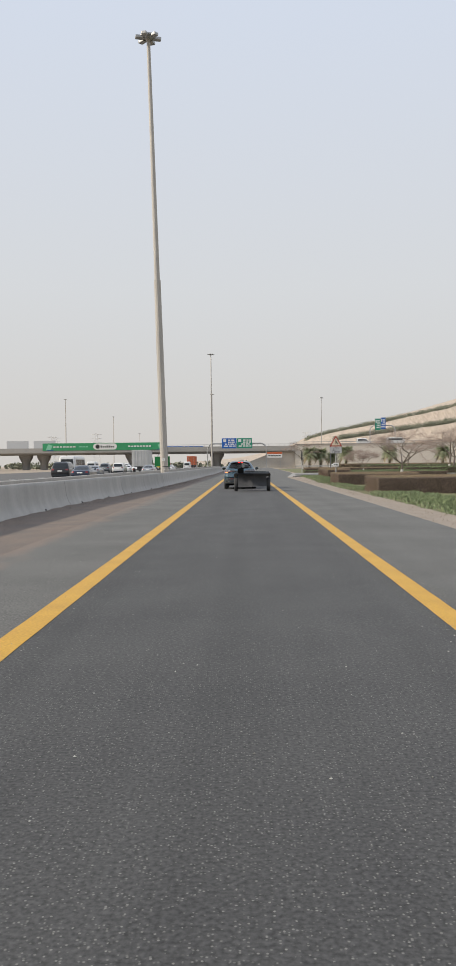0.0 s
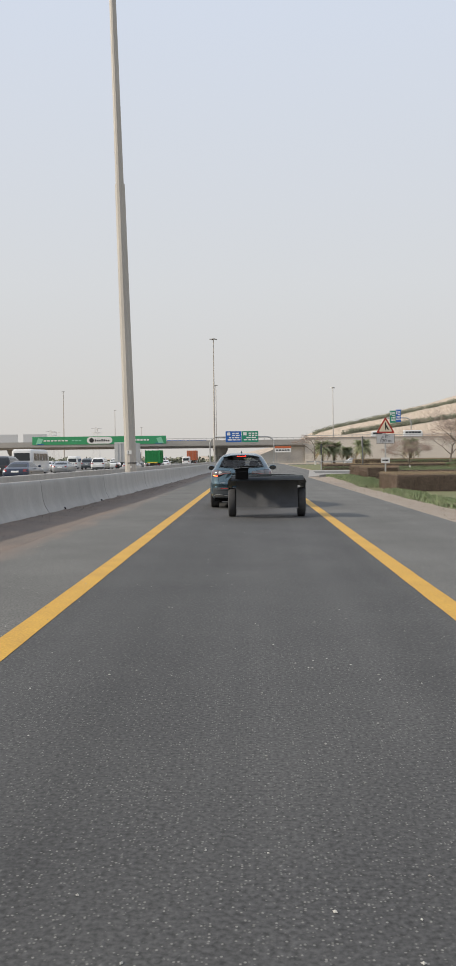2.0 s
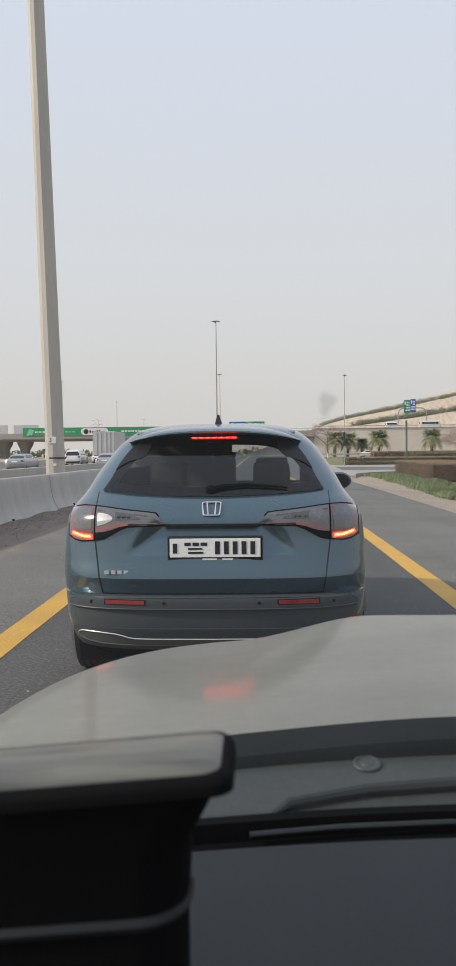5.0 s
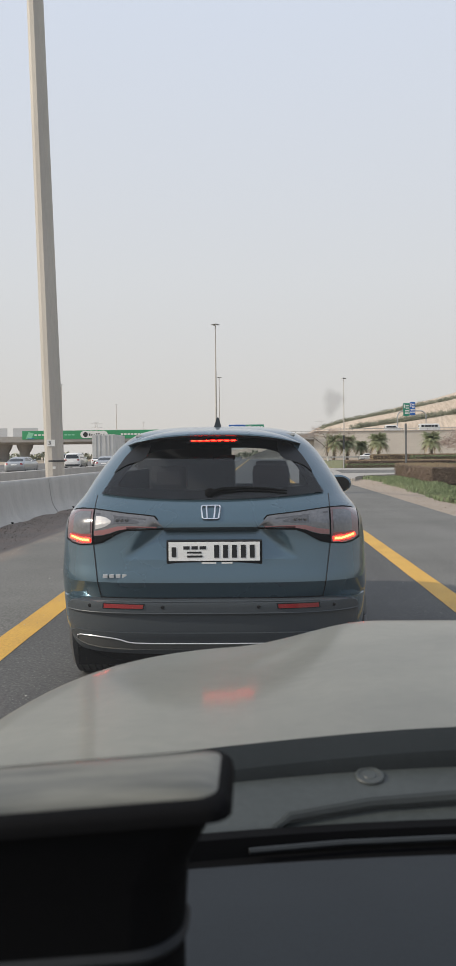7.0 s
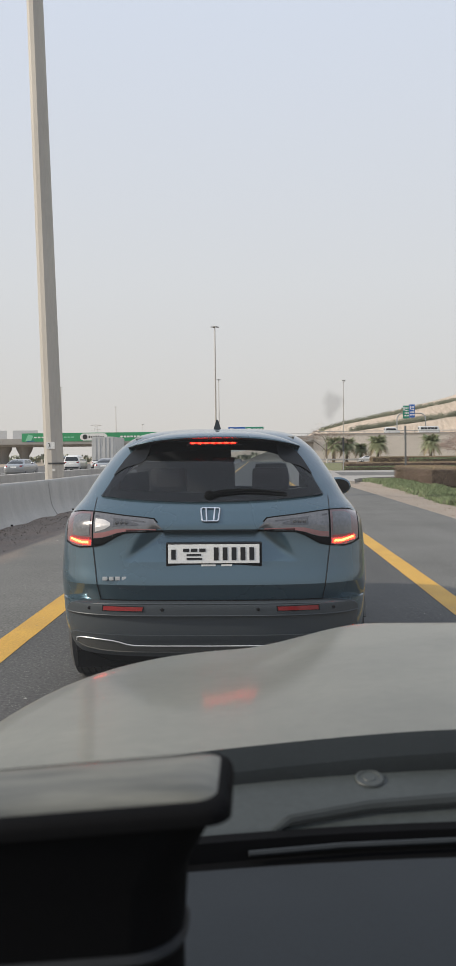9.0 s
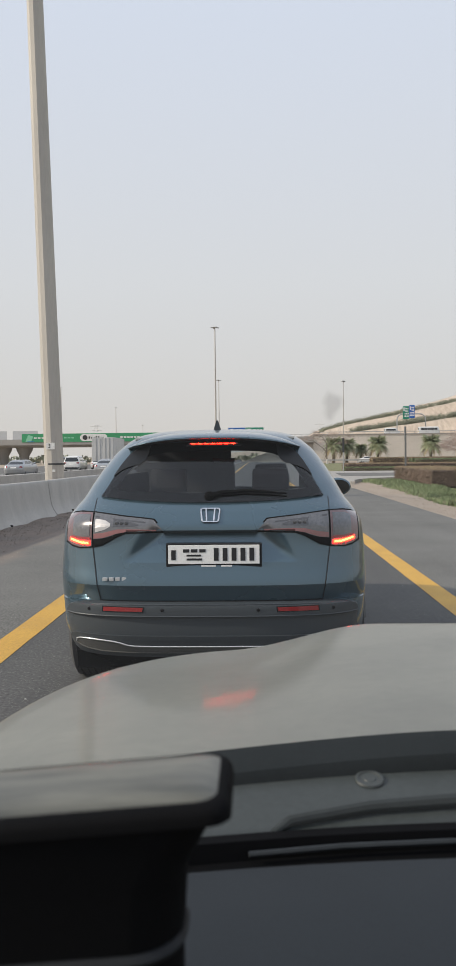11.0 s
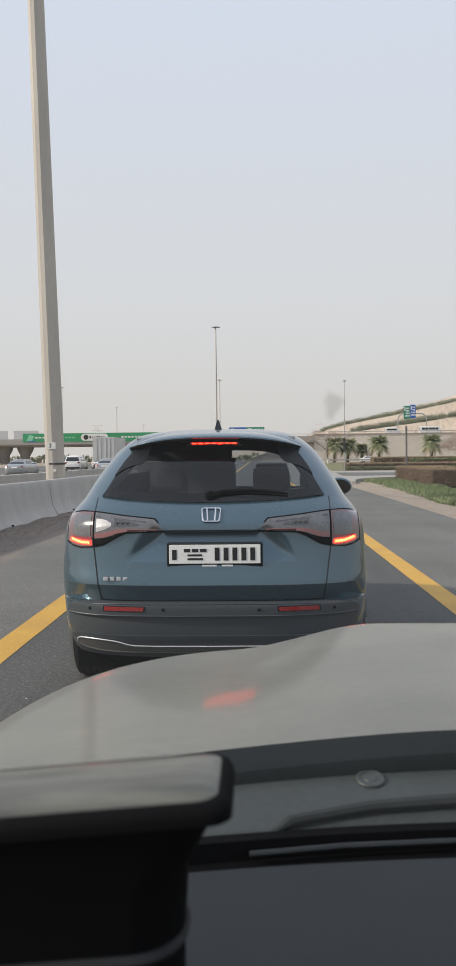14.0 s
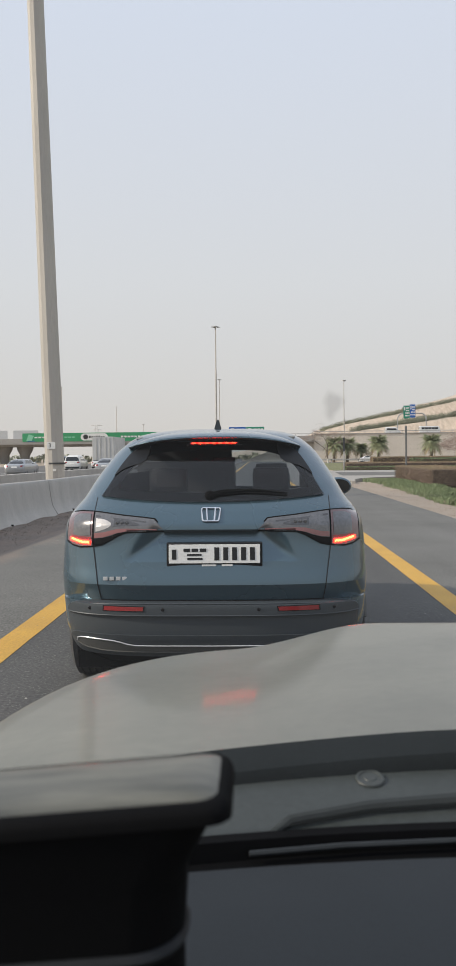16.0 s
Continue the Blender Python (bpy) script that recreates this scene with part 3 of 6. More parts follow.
def wavering(points, step=0.45, amount=0.10, seed=0.0):
    """The line through the points with an uneven edge."""
    out = []
    for (xa, ya), (xb, yb) in zip(points, points[1:]):
        n = max(1, int(abs(yb - ya) / (step if abs(ya) < 70 else 6)))
        for i in range(n):
            y = ya + (yb - ya) * i / n
            out.append((xa + (xb - xa) * i / n + amount * (noise.noise(Vector((y * 0.35, seed, 0))) + 0.6 * noise.noise(Vector((y * 1.3, seed, 4)))), y))
    return out + [points[-1]]


sheet("dirt_strip", wavering([(-3.95, -120), (-3.88, -30), (-3.83, 10), (-4.0, 60), (-4.15, 300)], amount=0.05, seed=2) + [(-4.9, 300), (-5.1, 60), (-6.4, -14), (-7.6, -120)], -0.0012, DIRT, "dusty brown dirt strip at the barrier's foot", "dirt")
slab("highway_road", [(-48, -300), (-9.2, -300), (-9.2, 1200), (-48, 1200)], -0.01, ASPHALT_FAR, "wide grey highway carriageway with several lanes", "road")
slab("median_dirt", [(-9.2, -120), (-6.2, -120), (-4.6, 20), (-4.5, 300), (-9.2, 300)], -0.03, DIRT, "bare dirt between the two barriers", "dirt")
slab("side_road", [(4.5, 46.5), (6.0, 49.5), (9, 52.6), (12.5, 54.6), (16.5, 57), (16.5, 84), (7.2, 84)], 0.004, PAVING, "pale paved side road joining the slip road", "road")
slab("side_road_patch", [(6.3, 62), (13, 62), (13.5, 72), (7.0, 75)], 0.010, ASPHALT_WORN, "grey asphalt patch on the pale side road", "road")
bed("verge", lambda y: 4.40 + 0.05 * noise.noise(Vector((y * 0.7, 3, 0))), lambda y: 6.7 + 0.25 * noise.noise(Vector((y * 0.4, 9, 0))), -125, 46, VERGE, "sandy gravel verge sloping down from the shoulder", "verge", 5, 0.018)
bed("lawn", lambda y: 6.3, lambda y: 72.5, -125, 50.5, LAWN, "thin yellowish green lawn behind the hedges", "lawn", 10)
slab("side_lawn", [(16.5, 50.5), (90, 50.5), (90, 86), (16.5, 86)], 0.0, LAWN, "thin lawn beside the side road", "lawn")
slab("far_lawn", [(8.0, 86), (90, 86), (90, 190), (9.2, 190)], -0.012, LAWN, "thin lawn beyond the side road", "lawn")
slab("lower_road", [(10, 193), (200, 193), (200, 204), (10, 204)], 0.0, ASPHALT_FAR, "narrow grey road below the retaining wall", "road")


def line(name, xc, w, y0, y1, mat, label, step=4.0):
    """A painted line, cut every few metres, with slightly wavering edges."""
    bm = bmesh.new()
    rnd = random.Random(int(xc * 100) + 7)
    prev = None
    y = y0
    while y <= y1:
        a = bm.verts.new((xc - w / 2 + rnd.uniform(-.003, .003), y, 0.003))
        b = bm.verts.new((xc + w / 2 + rnd.uniform(-.003, .003), y, 0.003))
        if prev:
            bm.faces.new((prev[0], prev[1], b, a))
        prev = (a, b)
        y += step if y > 60 else 0.5
    return tagged(part(name, bm, mat), label, "road marking", kind="structure")


line("road_marking", -1.88, 0.235, -90, 300, YELLOW, "solid yellow edge line painted on the asphalt")
line("road_marking", 1.86, 0.235, -90, 190, YELLOW, "solid yellow edge line painted on the asphalt")
for lane_x in (-14.2, -17.9, -21.6, -25.3):
    bm = bmesh.new()
    for k in range(40):
        box(bm, (lane_x - 0.08, -60 + k * 12, -0.008), (lane_x + 0.08, -56 + k * 12, -0.004))
    tagged(part("lane_marking", bm, WHITE_LINE), "dashed white lane line on the highway", "road marking", kind="structure")

# concrete barrier beside the dirt strip
barrier = thing("barrier", "pale grey precast concrete crash barrier", "barrier", kind="structure")
FACE = ((0.0, 0.0), (0.0, 0.06), (-0.026, 0.10), (-0.068, 0.16), (-0.110, 0.23), (-0.143, 0.31), (-0.168, 0.41), (-0.188, 0.53), (-0.206, 0.67), (-0.222, 0.80), (-0.236, 0.895), (-0.252, 0.925), (-0.275, 0.935))
PROFILE = FACE + tuple((-0.63 - dx, z) for dx, z in FACE[::-1])
JOINTS = [-100, -80, -60, -45, -34, -24, -14, -3.8, 2.6, 10.4, 20.5, 29.0, 38, 47, 56, 70, 80, 90, 110, 130, 160, 200, 240, 290]
for ya, yb in zip(JOINTS, JOINTS[1:]):
    bm = bmesh.new()
    cuts = max(2, int((yb - ya) / 4))
    rings = []
    for i in range(cuts + 1):
        y = ya + 0.018 + (yb - ya - 0.036) * i / cuts
        inset = 0.012 if i in (0, cuts) else 0.0
        rings.append([bm.verts.new((barrier_x(y) + dx + (-inset if dx > -0.3 else inset), y, z - 0.02 - (inset if z > 0.9 else 0))) for dx, z in PROFILE])
    for a, b in zip(rings, rings[1:]):
        for k in range(len(PROFILE)):
            bm.faces.new((a[k], b[k], b[(k + 1) % len(PROFILE)], a[(k + 1) % len(PROFILE)]))
    bm.faces.new(rings[0][::-1])
    bm.faces.new(rings[-1])
    bmesh.ops.recalc_face_normals(bm, faces=bm.faces)
    part("barrier_segment", bm, CONCRETE, barrier, smooth=True)
    # dark joint to the next segment
    ring = [(dx + (0.022 if dx < -0.315 else -0.022), z - 0.045 if z > 0.5 else z) for dx, z in PROFILE]
    bm = bmesh.new()
    panel(bm, [(barrier_x(yb) + dx, max(z, 0.0)) for dx, z in ring], yb - 0.016, yb + 0.016)
    part("joint", bm, JOINT, barrier)
    # drain slots along the foot
    bm = bmesh.new()
    y = ya + 1.6
    while y < min(yb, 60):
        box(bm, (barrier_x(y) - 0.06, y - 0.022, 0.05), (barrier_x(y) + 0.002, y + 0.022, 0.105))
        y += 4.8
    if len(bm.verts):
        part("drain_slots", bm, DASH_BLACK, barrier)
    else:
        bm.free()
bm = bmesh.new()
for ya, yb in ((-100, 60), (60, 180), (180, 290)):
    box(bm, (-9.45, ya, -0.03), (-9.15, yb - 0.03, 0.84), 0.03)
tagged(part("far_barrier", bm, CONCRETE), "low concrete wall along the highway's edge", "barrier", kind="structure")

# low bank of dirt swept against the barrier's foot
def bank_z(y, off):
    """Height of the bank at a distance off from the barrier's foot."""
    lump = 0.6 + 0.8 * abs(noise.noise(Vector((y * 0.45, 7, 0)))) + 0.35 * noise.noise(Vector((y * 2.1, off * 4, 2)))
    return 0.078 * lump * max(0.0, 1 - off / 0.62) ** 1.5


bm = bmesh.new()
prev = None
for k in range(440):
    y = -72 + k * 0.32
    row = [bm.verts.new((barrier_x(y) + off, y, bank_z(y, max(off, 0.0)) - (0.004 if off > 0.6 else 0.0))) for off in (-0.03, 0.03, 0.09, 0.16, 0.24, 0.33, 0.43, 0.53, 0.63)]
    if prev:
        for a, b, c, d in zip(prev, prev[1:], row[1:], row):
            bm.faces.new((a, b, c, d))
    prev = row
tagged(part("dirt_bank", bm, DIRT, smooth=True), "low bank of brown dirt swept against the barrier", "dirt", kind="structure")

# loose stones in the dirt
bm = bmesh.new()
rnd = random.Random(11)
for k in range(2600):
    y = rnd.uniform(-35, 34) if k % 4 else rnd.uniform(4, 26)
    edge = barrier_x(y)
    x = edge + abs(rnd.gauss(0, 0.38)) + 0.02
    if x > -3.2:
        continue
    s = rnd.uniform(0.005, 0.018)
    m = pose(x, y, s * 0.3 + bank_z(y, x - edge), rnd.uniform(0, 360), rnd.uniform(0, 360), rnd.uniform(0, 360)) @ Matrix.Diagonal((s, s * rnd.uniform(.6, 1), s * .6, 1))
    vs = [bm.verts.new(m @ Vector(q)) for q in ((1, 0, 0), (-1, 0, 0), (0, 1, 0), (0, -1, 0), (0, 0, 1), (0, 0, -1))]
    for a, b, c in ((0, 2, 4), (2, 1, 4), (1, 3, 4), (3, 0, 4), (2, 0, 5), (1, 2, 5), (3, 1, 5), (0, 3, 5)):
        bm.faces.new((vs[a], vs[b], vs[c]))
tagged(part("loose_stones", bm, PEBBLE), "small dark stones scattered along the barrier's foot", "gravel", kind="stuff")
bm = bmesh.new()
for k in range(3800):
    y = rnd.uniform(-40, 26)
    x = rnd.uniform(-3.6, 4.2) if k % 3 else rnd.uniform(-3.6, -1.9)
    s = rnd.uniform(0.004, 0.011)
    m = pose(x, y, s * 0.25, 0, 0, rnd.uniform(0, 360)) @ Matrix.Diagonal((s, s * rnd.uniform(.6, 1), s * .6, 1))
    vs = [bm.verts.new(m @ Vector(q)) for q in ((1, 0, 0), (-1, 0, 0), (0, 1, 0), (0, -1, 0), (0, 0, 1))]
    for a, b in ((0, 2), (2, 1), (1, 3), (3, 0)):
        bm.faces.new((vs[a], vs[b], vs[4]))
tagged(part("road_grit", bm, material("pale_grit", (0.34, 0.33, 0.30), 0.9, vary=0.2, island=0.5)), "pale loose grit on the asphalt", "gravel", kind="stuff")
bm = bmesh.new()
for k in range(2600):
    y = rnd.uniform(-42, 48)
    x = rnd.uniform(4.5, 6.3)
    s = rnd.uniform(0.005, 0.020)
    m = pose(x, y, s * 0.2, rnd.uniform(0, 360), rnd.uniform(0, 360), rnd.uniform(0, 360)) @ Matrix.Diagonal((s, s * rnd.uniform(.6, 1), s * .6, 1))
    vs = [bm.verts.new(m @ Vector(q)) for q in ((1, 0, 0), (-1, 0, 0), (0, 1, 0), (0, -1, 0), (0, 0, 1), (0, 0, -1))]
    for a, b, c in ((0, 2, 4), (2, 1, 4), (1, 3, 4), (3, 0, 4), (2, 0, 5), (1, 2, 5), (3, 1, 5), (0, 3, 5)):
        bm.faces.new((vs[a], vs[b], vs[c]))
tagged(part("verge_stones", bm, material("verge_pebbles", (0.32, 0.265, 0.21), 0.9, vary=0.2, island=0.4)), "sandy stones scattered on the verge", "gravel", kind="stuff")


# kerb round the mouth of the side road
kerb = thing("kerb", "pale concrete kerb curving into the side road", "kerb", kind="structure")
KERB_LINE = [(5.0, 43.5), (5.25, 46), (5.8, 48.3), (7.0, 50.3), (9.0, 52.2), (12, 54.0), (16, 55.5), (24, 57), (40, 58.5)]
for (xa, ya), (xb, yb) in zip(KERB_LINE, KERB_LINE[1:]):
    d = Vector((xb - xa, yb - ya, 0))
    n = max(1, round(d.length / 1.2))
    for i in range(n):
        q = Vector((xa, ya, 0)) + d * ((i + .5) / n)
        bm = bmesh.new()
        L = d.length / n / 2 - 0.006
        box(bm, (-L, -0.1, -0.05), (L, 0.1, 0.15), 0.015, Matrix.Translation(q) @ Matrix.Rotation(math.atan2(d.y, d.x), 4, "Z"))
        part("kerb_stone", bm, KERB, kerb)

# ---------------------------------------------------------------- overpass, wall and hill
overpass = thing("overpass", "grey concrete highway overpass on round-topped piers", "bridge", kind="structure")
part("deck", boxes(((-260, 275, 6.1), (19, 292, 7.2))), CONCRETE_FAR, overpass)
part("girder", boxes(((-260, 276.5, 5.6), (19, 290.5, 6.1))), CONCRETE_FAR, overpass)
part("parapet", boxes(((-260, 274.8, 6.3), (19, 275.1, 8.1))), CONCRETE_FAR, overpass)
bm = boxes(((-29, 274.9, 8.75), (19, 275.0, 8.87)))
for k in range(25):
    box(bm, (-29 + k * 2, 274.9, 8.1), (-28.85 + k * 2, 275.0, 8.8))
part("railing", bm, STEEL, overpass)
for x in (-150, -128, -106, -84, -77, -43, -10.5):
    bm = bmesh.new()
    lathe(bm, [(1.5, -0.1), (1.5, 2.6), (2.6, 4.6), (2.8, 5.65)], 20, Matrix.Translation((x, 283, 0)))
    part("pier", bm, CONCRETE_FAR, overpass, smooth=True)
bm = bmesh.new()
panel(bm, [(-4, 0), (19, 0), (19, 6.05), (11.5, 6.05)], 277, 290)
part("abutment_slope", bm, WALL_STONE, overpass)

banner = thing("banner", "long green advertising banner hung on the overpass parapet", "banner", at=(-49, 274.68, 7.15))
part("cloth", boxes(((-26.6, 0, 0), (20, 0.12, 2.75))), BANNER, banner)
bm = bmesh.new()
panel(bm, [(-6.3 + 1.25 * math.cos(radians(a)), 1.38 + 1.15 * math.sin(radians(a))) for a in range(90, 271, 15)] + [(0.1 + 1.25 * math.cos(radians(a)), 1.38 + 1.15 * math.sin(radians(a))) for a in range(-90, 91, 15)], -0.05, 0)
part("badge", bm, SIGN_WHITE, banner, "white rounded badge with a dark emblem")
bm = bmesh.new()
panel(bm, [(-5.9 + .8 * math.cos(radians(a)), 1.38 + .8 * math.sin(radians(a))) for a in range(0, 360, 20)], -0.09, -0.05)
part("emblem", bm, SIGN_BLACK, banner)
bars(banner, [((-4.75 + i * .76, -0.09, 1.0), (-4.28 + i * .76, -0.05, 1.75 if i in (0, 3, 4) else 1.55)) for i in range(7)], SIGN_BLACK)
bars(banner, [((-22.6 + i * 1.25, -0.05, 1.15), (-21.7 + i * 1.25, 0, 1.6)) for i in range(7)] + [((5.6 + i * 1.1, -0.05, 1.1), (6.4 + i * 1.1, 0, 1.65)) for i in range(8)], SIGN_WHITE)
bars(banner, [((-12.8 + i * 1.2, -0.05, 1.15), (-11.9 + i * 1.2, 0, 1.55)) for i in range(3)], BANNER_PALE)
for x, d in ((-25.4, 1), (19.2, -1)):
    bm = bmesh.new()
    panel(bm, [(x, .2), (x + d * 1.8, .2), (x + d * 2.6, 1.9), (x + d * 0.9, 2.4)], -0.05, 0)
    part("picture", bm, BANNER_PALE, banner)
    part("picture_edge", boxes(((min(x + d * .5, x + d * 2.9), -0.07, .12), (max(x + d * .5, x + d * 2.9), -0.05, .3))), SIGN_BLUE, banner)

hoarding = thing("hoarding", "two grey sign backs standing on the overpass", "sign", at=(-92, 285, 7.2))
for x in (0, 10.5):
    part("board", boxes(((x, 0, 1.0), (x + 8.5, 0.2, 4.0))), SIGN_GREY, hoarding)
    part("post", boxes(((x + 1, 0.2, 0), (x + 1.3, 0.5, 4))), STEEL, hoarding)
    part("post", boxes(((x + 7, 0.2, 0), (x + 7.3, 0.5, 4))), STEEL, hoarding)

retaining = thing("retaining_wall", "tall sandy grey stone retaining wall of the embankment", "wall", kind="structure")
part("wall", boxes(((19, 276, -0.1), (260, 279, 8.55))), WALL_STONE, retaining)
part("coping", boxes(((19, 275.7, 8.55), (260, 279.3, 8.8))), CONCRETE_FAR, retaining)
bm = bmesh.new()
for r in range(7):
    z0 = 0.1 + r * 1.2
    x = 19.2 + (r % 2) * 1.1
    while x < 110:
        box(bm, (x, 275.97, z0), (x + 2.17, 276.0, z0 + 1.175))
        x += 2.2
part("facing_stones", bm, material("facing_stone", (0.595, 0.55, 0.485), 0.9, vary=0.08, scale=0.15, fine=3, island=0.025), retaining)
tagged(retaining.children[-1], kind="stuff")
bm = boxes(((19, 276.2, 9.35), (260, 276.3, 9.55)))
for k in range(60):
    box(bm, (19.5 + k * 4, 276.2, 8.8), (19.65 + k * 4, 276.3, 9.5))
tagged(part("guard_rail", bm, STEEL), "steel guard rail along the top of the wall", "rail", kind="structure")
slab("upper_road", [(19, 279.3), (260, 279.3), (260, 350), (19, 350)], 8.6, ASPHALT_FAR, "road on top of the embankment", "road", 8.7)
bm = boxes(((14, 191.5, 0.55), (120, 191.6, 0.85)))
for k in range(36):
    box(bm, (14 + k * 3, 191.5, -0.06), (14.2 + k * 3, 191.7, 0.85))
tagged(part("roadside_rail", bm, STEEL), "low steel crash rail beside the lower road", "rail", kind="structure")

# quarried hill in terraces
CREST = ((-200, 0), (-60, 1), (0, 7), (30, 13), (48, 18.5), (58, 23.5), (73, 27.5), (93, 31.5), (128, 39), (163, 46), (220, 60), (330, 84), (800, 110))


def crest_at(x):
    for (a, za), (b, zb) in zip(CREST, CREST[1:]):
        if x <= b:
            return za + (zb - za) * (x - a) / (b - a)
    return CREST[-1][1]


bm = bmesh.new()
cols = []
for i in range(150):
    x = -190 + i * 6.5
    crest = crest_at(x)
    bench = crest * 0.69
    low = crest * 0.45
    col = []
    for k, (y, z) in enumerate(((540, 0), (556, low), (590, low + 1), (606, bench), (650, bench + 1.5), (672, crest * 0.97), (720, crest + 1), (790, crest * 1.10), (900, crest * 0.8), (1000, 0))):
        j = noise.noise(Vector((x * 0.03, k * 3.1, 0))) * 1.2 + noise.noise(Vector((x * 0.13, k * 1.7, 5))) * 0.5
        col.append(bm.verts.new((x, y + j * 4, max(z + (j if k else 0), -0.5))))
    cols.append(col)
for a, b in zip(cols, cols[1:]):
    for k in range(len(a) - 1):
        bm.faces.new((a[k], b[k], b[k + 1], a[k + 1]))
hill = tagged(part("hill", bm, HILL, smooth=False), "pale sandy quarried hillside in terraces", "hill", kind="structure")


def leaf_clump(bm, c, r, rnd, count, size, flat=0.8):
    """Small leaves turned every way about a point."""
    for _ in range(count):
        d = Vector((rnd.gauss(0, 1), rnd.gauss(0, 1), rnd.gauss(0, 1))).normalized() * (rnd.random() ** 0.4)
        q = Vector(c) + Vector((d.x * r, d.y * r, d.z * r * flat))
        a = Vector((rnd.gauss(0, 1), rnd.gauss(0, 1), rnd.gauss(0, 1))).normalized() * size * rnd.uniform(.6, 1.3)
        b = a.orthogonal().normalized() * size * rnd.uniform(.4, .8)
        bm.faces.new([bm.verts.new(v) for v in (q - a, q + b, q + a, q - b)])


bm = bmesh.new()
rnd = random.Random(5)
for k in range(1700):
    x = rnd.uniform(70, 300) if k % 2 == 0 else rnd.uniform(54, 300)
    if k % 2 == 0:
        y, z = rnd.uniform(609, 632), crest_at(x) * 0.69 + 0.4
    else:
        y, z = rnd.uniform(674, 706), crest_at(x) * 0.96
    r = rnd.uniform(1.7, 3.9)
    leaf_clump(bm, (x, y, z + r * 0.4), r, rnd, 64, 0.40)
tagged(part("hillside_scrub", bm, SCRUB), "rows of grey-green shrubs on the hill terraces", "shrubs", kind="stuff")
bm = bmesh.new()
for k in range(140):
    x = rnd.uniform(-190, 14)
    r = rnd.uniform(1.0, 2.4)
    leaf_clump(bm, (x, rnd.uniform(330, 420), r * 0.7), r, rnd, 40, 0.7)
tagged(part("distant_shrubs", bm, SCRUB), "low grey-green shrubs beyond the overpass", "shrubs", kind="stuff")


# ---------------------------------------------------------------- lamps, gantries and signs
def high_mast(x, y, top, r0, r1, label, lean=0.0, lamps=4, base=-0.05, head=1.0, cuts=(0, 0.33, 0.66, 1), seg=12, collar=1.05):
    t = thing("street_lamp", label, "street lamp", at=(x, y, base))
    h = top - base
    for i, (ca, cb) in enumerate(zip(cuts, cuts[1:])):
        za, zb = h * ca, h * cb
        ra, rb = r0 + (r1 - r0) * ca, r0 + (r1 - r0) * cb
        bm = bmesh.new()
        tube(bm, [(lean * za, 0, za - (0.3 if i else 0)), (lean * zb, 0, zb)], [ra * (1.0 if i == 0 else 0.93), rb * (collar if cb < 1 else 1)], seg)
        part("pole_section", bm, MAST, t)
    bm = bmesh.new()
    lathe(bm, [(r1, -0.3), (head * 0.7, -0.12), (head * 0.7, -0.02), (r1, 0.08), (r1 * 0.6, 0.22), (0.01, 0.25)], 12, Matrix.Translation((lean * h, 0, h)))
    part("head_ring", bm, STEEL, t)
    for k in range(lamps):
        a = 2 * math.pi * (k + 0.25) / lamps
        bm = bmesh.new()
        box(bm, (head * 0.45, -0.22, -0.30), (head * 1.08, 0.22, -0.06), 0.06, Matrix.Translation((lean * h, 0, h)) @ Matrix.Rotation(a, 4, "Z"))
        part("floodlight", bm, STEEL, t)
    return t


mast = high_mast(-6.725, 28.5, 37.2, 0.330, 0.150, "tall grey polygonal high-mast lighting pole behind the barrier", -0.0255, 6, cuts=(0, 0.455, 1), collar=1.12)
bm = boxes(((-0.21, -0.336, 1.80), (0.07, -0.316, 2.02)))
part("number_plate", bm, SIGN_WHITE, mast, "small white plate with a number")
letters("3", 0.2, SIGN_BLACK, pose(-0.11, -0.340, 1.91, 90, 0, 0), mast, "plate_lettering")
bm = bmesh.new()
lathe(bm, [(0.31, 1.28), (0.336, 1.28), (0.336, 1.34), (0.31, 1.34)], 12)
part("clamp_band", bm, DARK_STEEL, mast)
part("access_cover", boxes(((-0.02, -0.336, 1.05), (0.07, -0.30, 1.13))), SIGN_WHITE, mast)

high_mast(-10.56, 234, 37.3, 0.30, 0.13, "tall slim high-mast lighting pole", 0, 4, head=1.1)
high_mast(-16.5, 400, 38, 0.30, 0.13, "tall slim high-mast lighting pole in the haze", 0, 4, head=1.1)
high_mast(-117.0, 514, 45.2, 0.42, 0.21, "grey lighting mast beside the overpass", 0, 4, head=1.0)
high_mast(-116.0, 712, 44.8, 0.40, 0.20, "grey lighting mast beyond the overpass", 0, 4, head=1.0)
high_mast(-84, 640, 27, 0.24, 0.12, "distant grey lighting mast in the haze", 0, 4, head=1.0)
high_mast(30.2, 290, 27.1, 0.18, 0.10, "grey street lamp on the embankment", 0, 2, base=8.5, head=0.9)


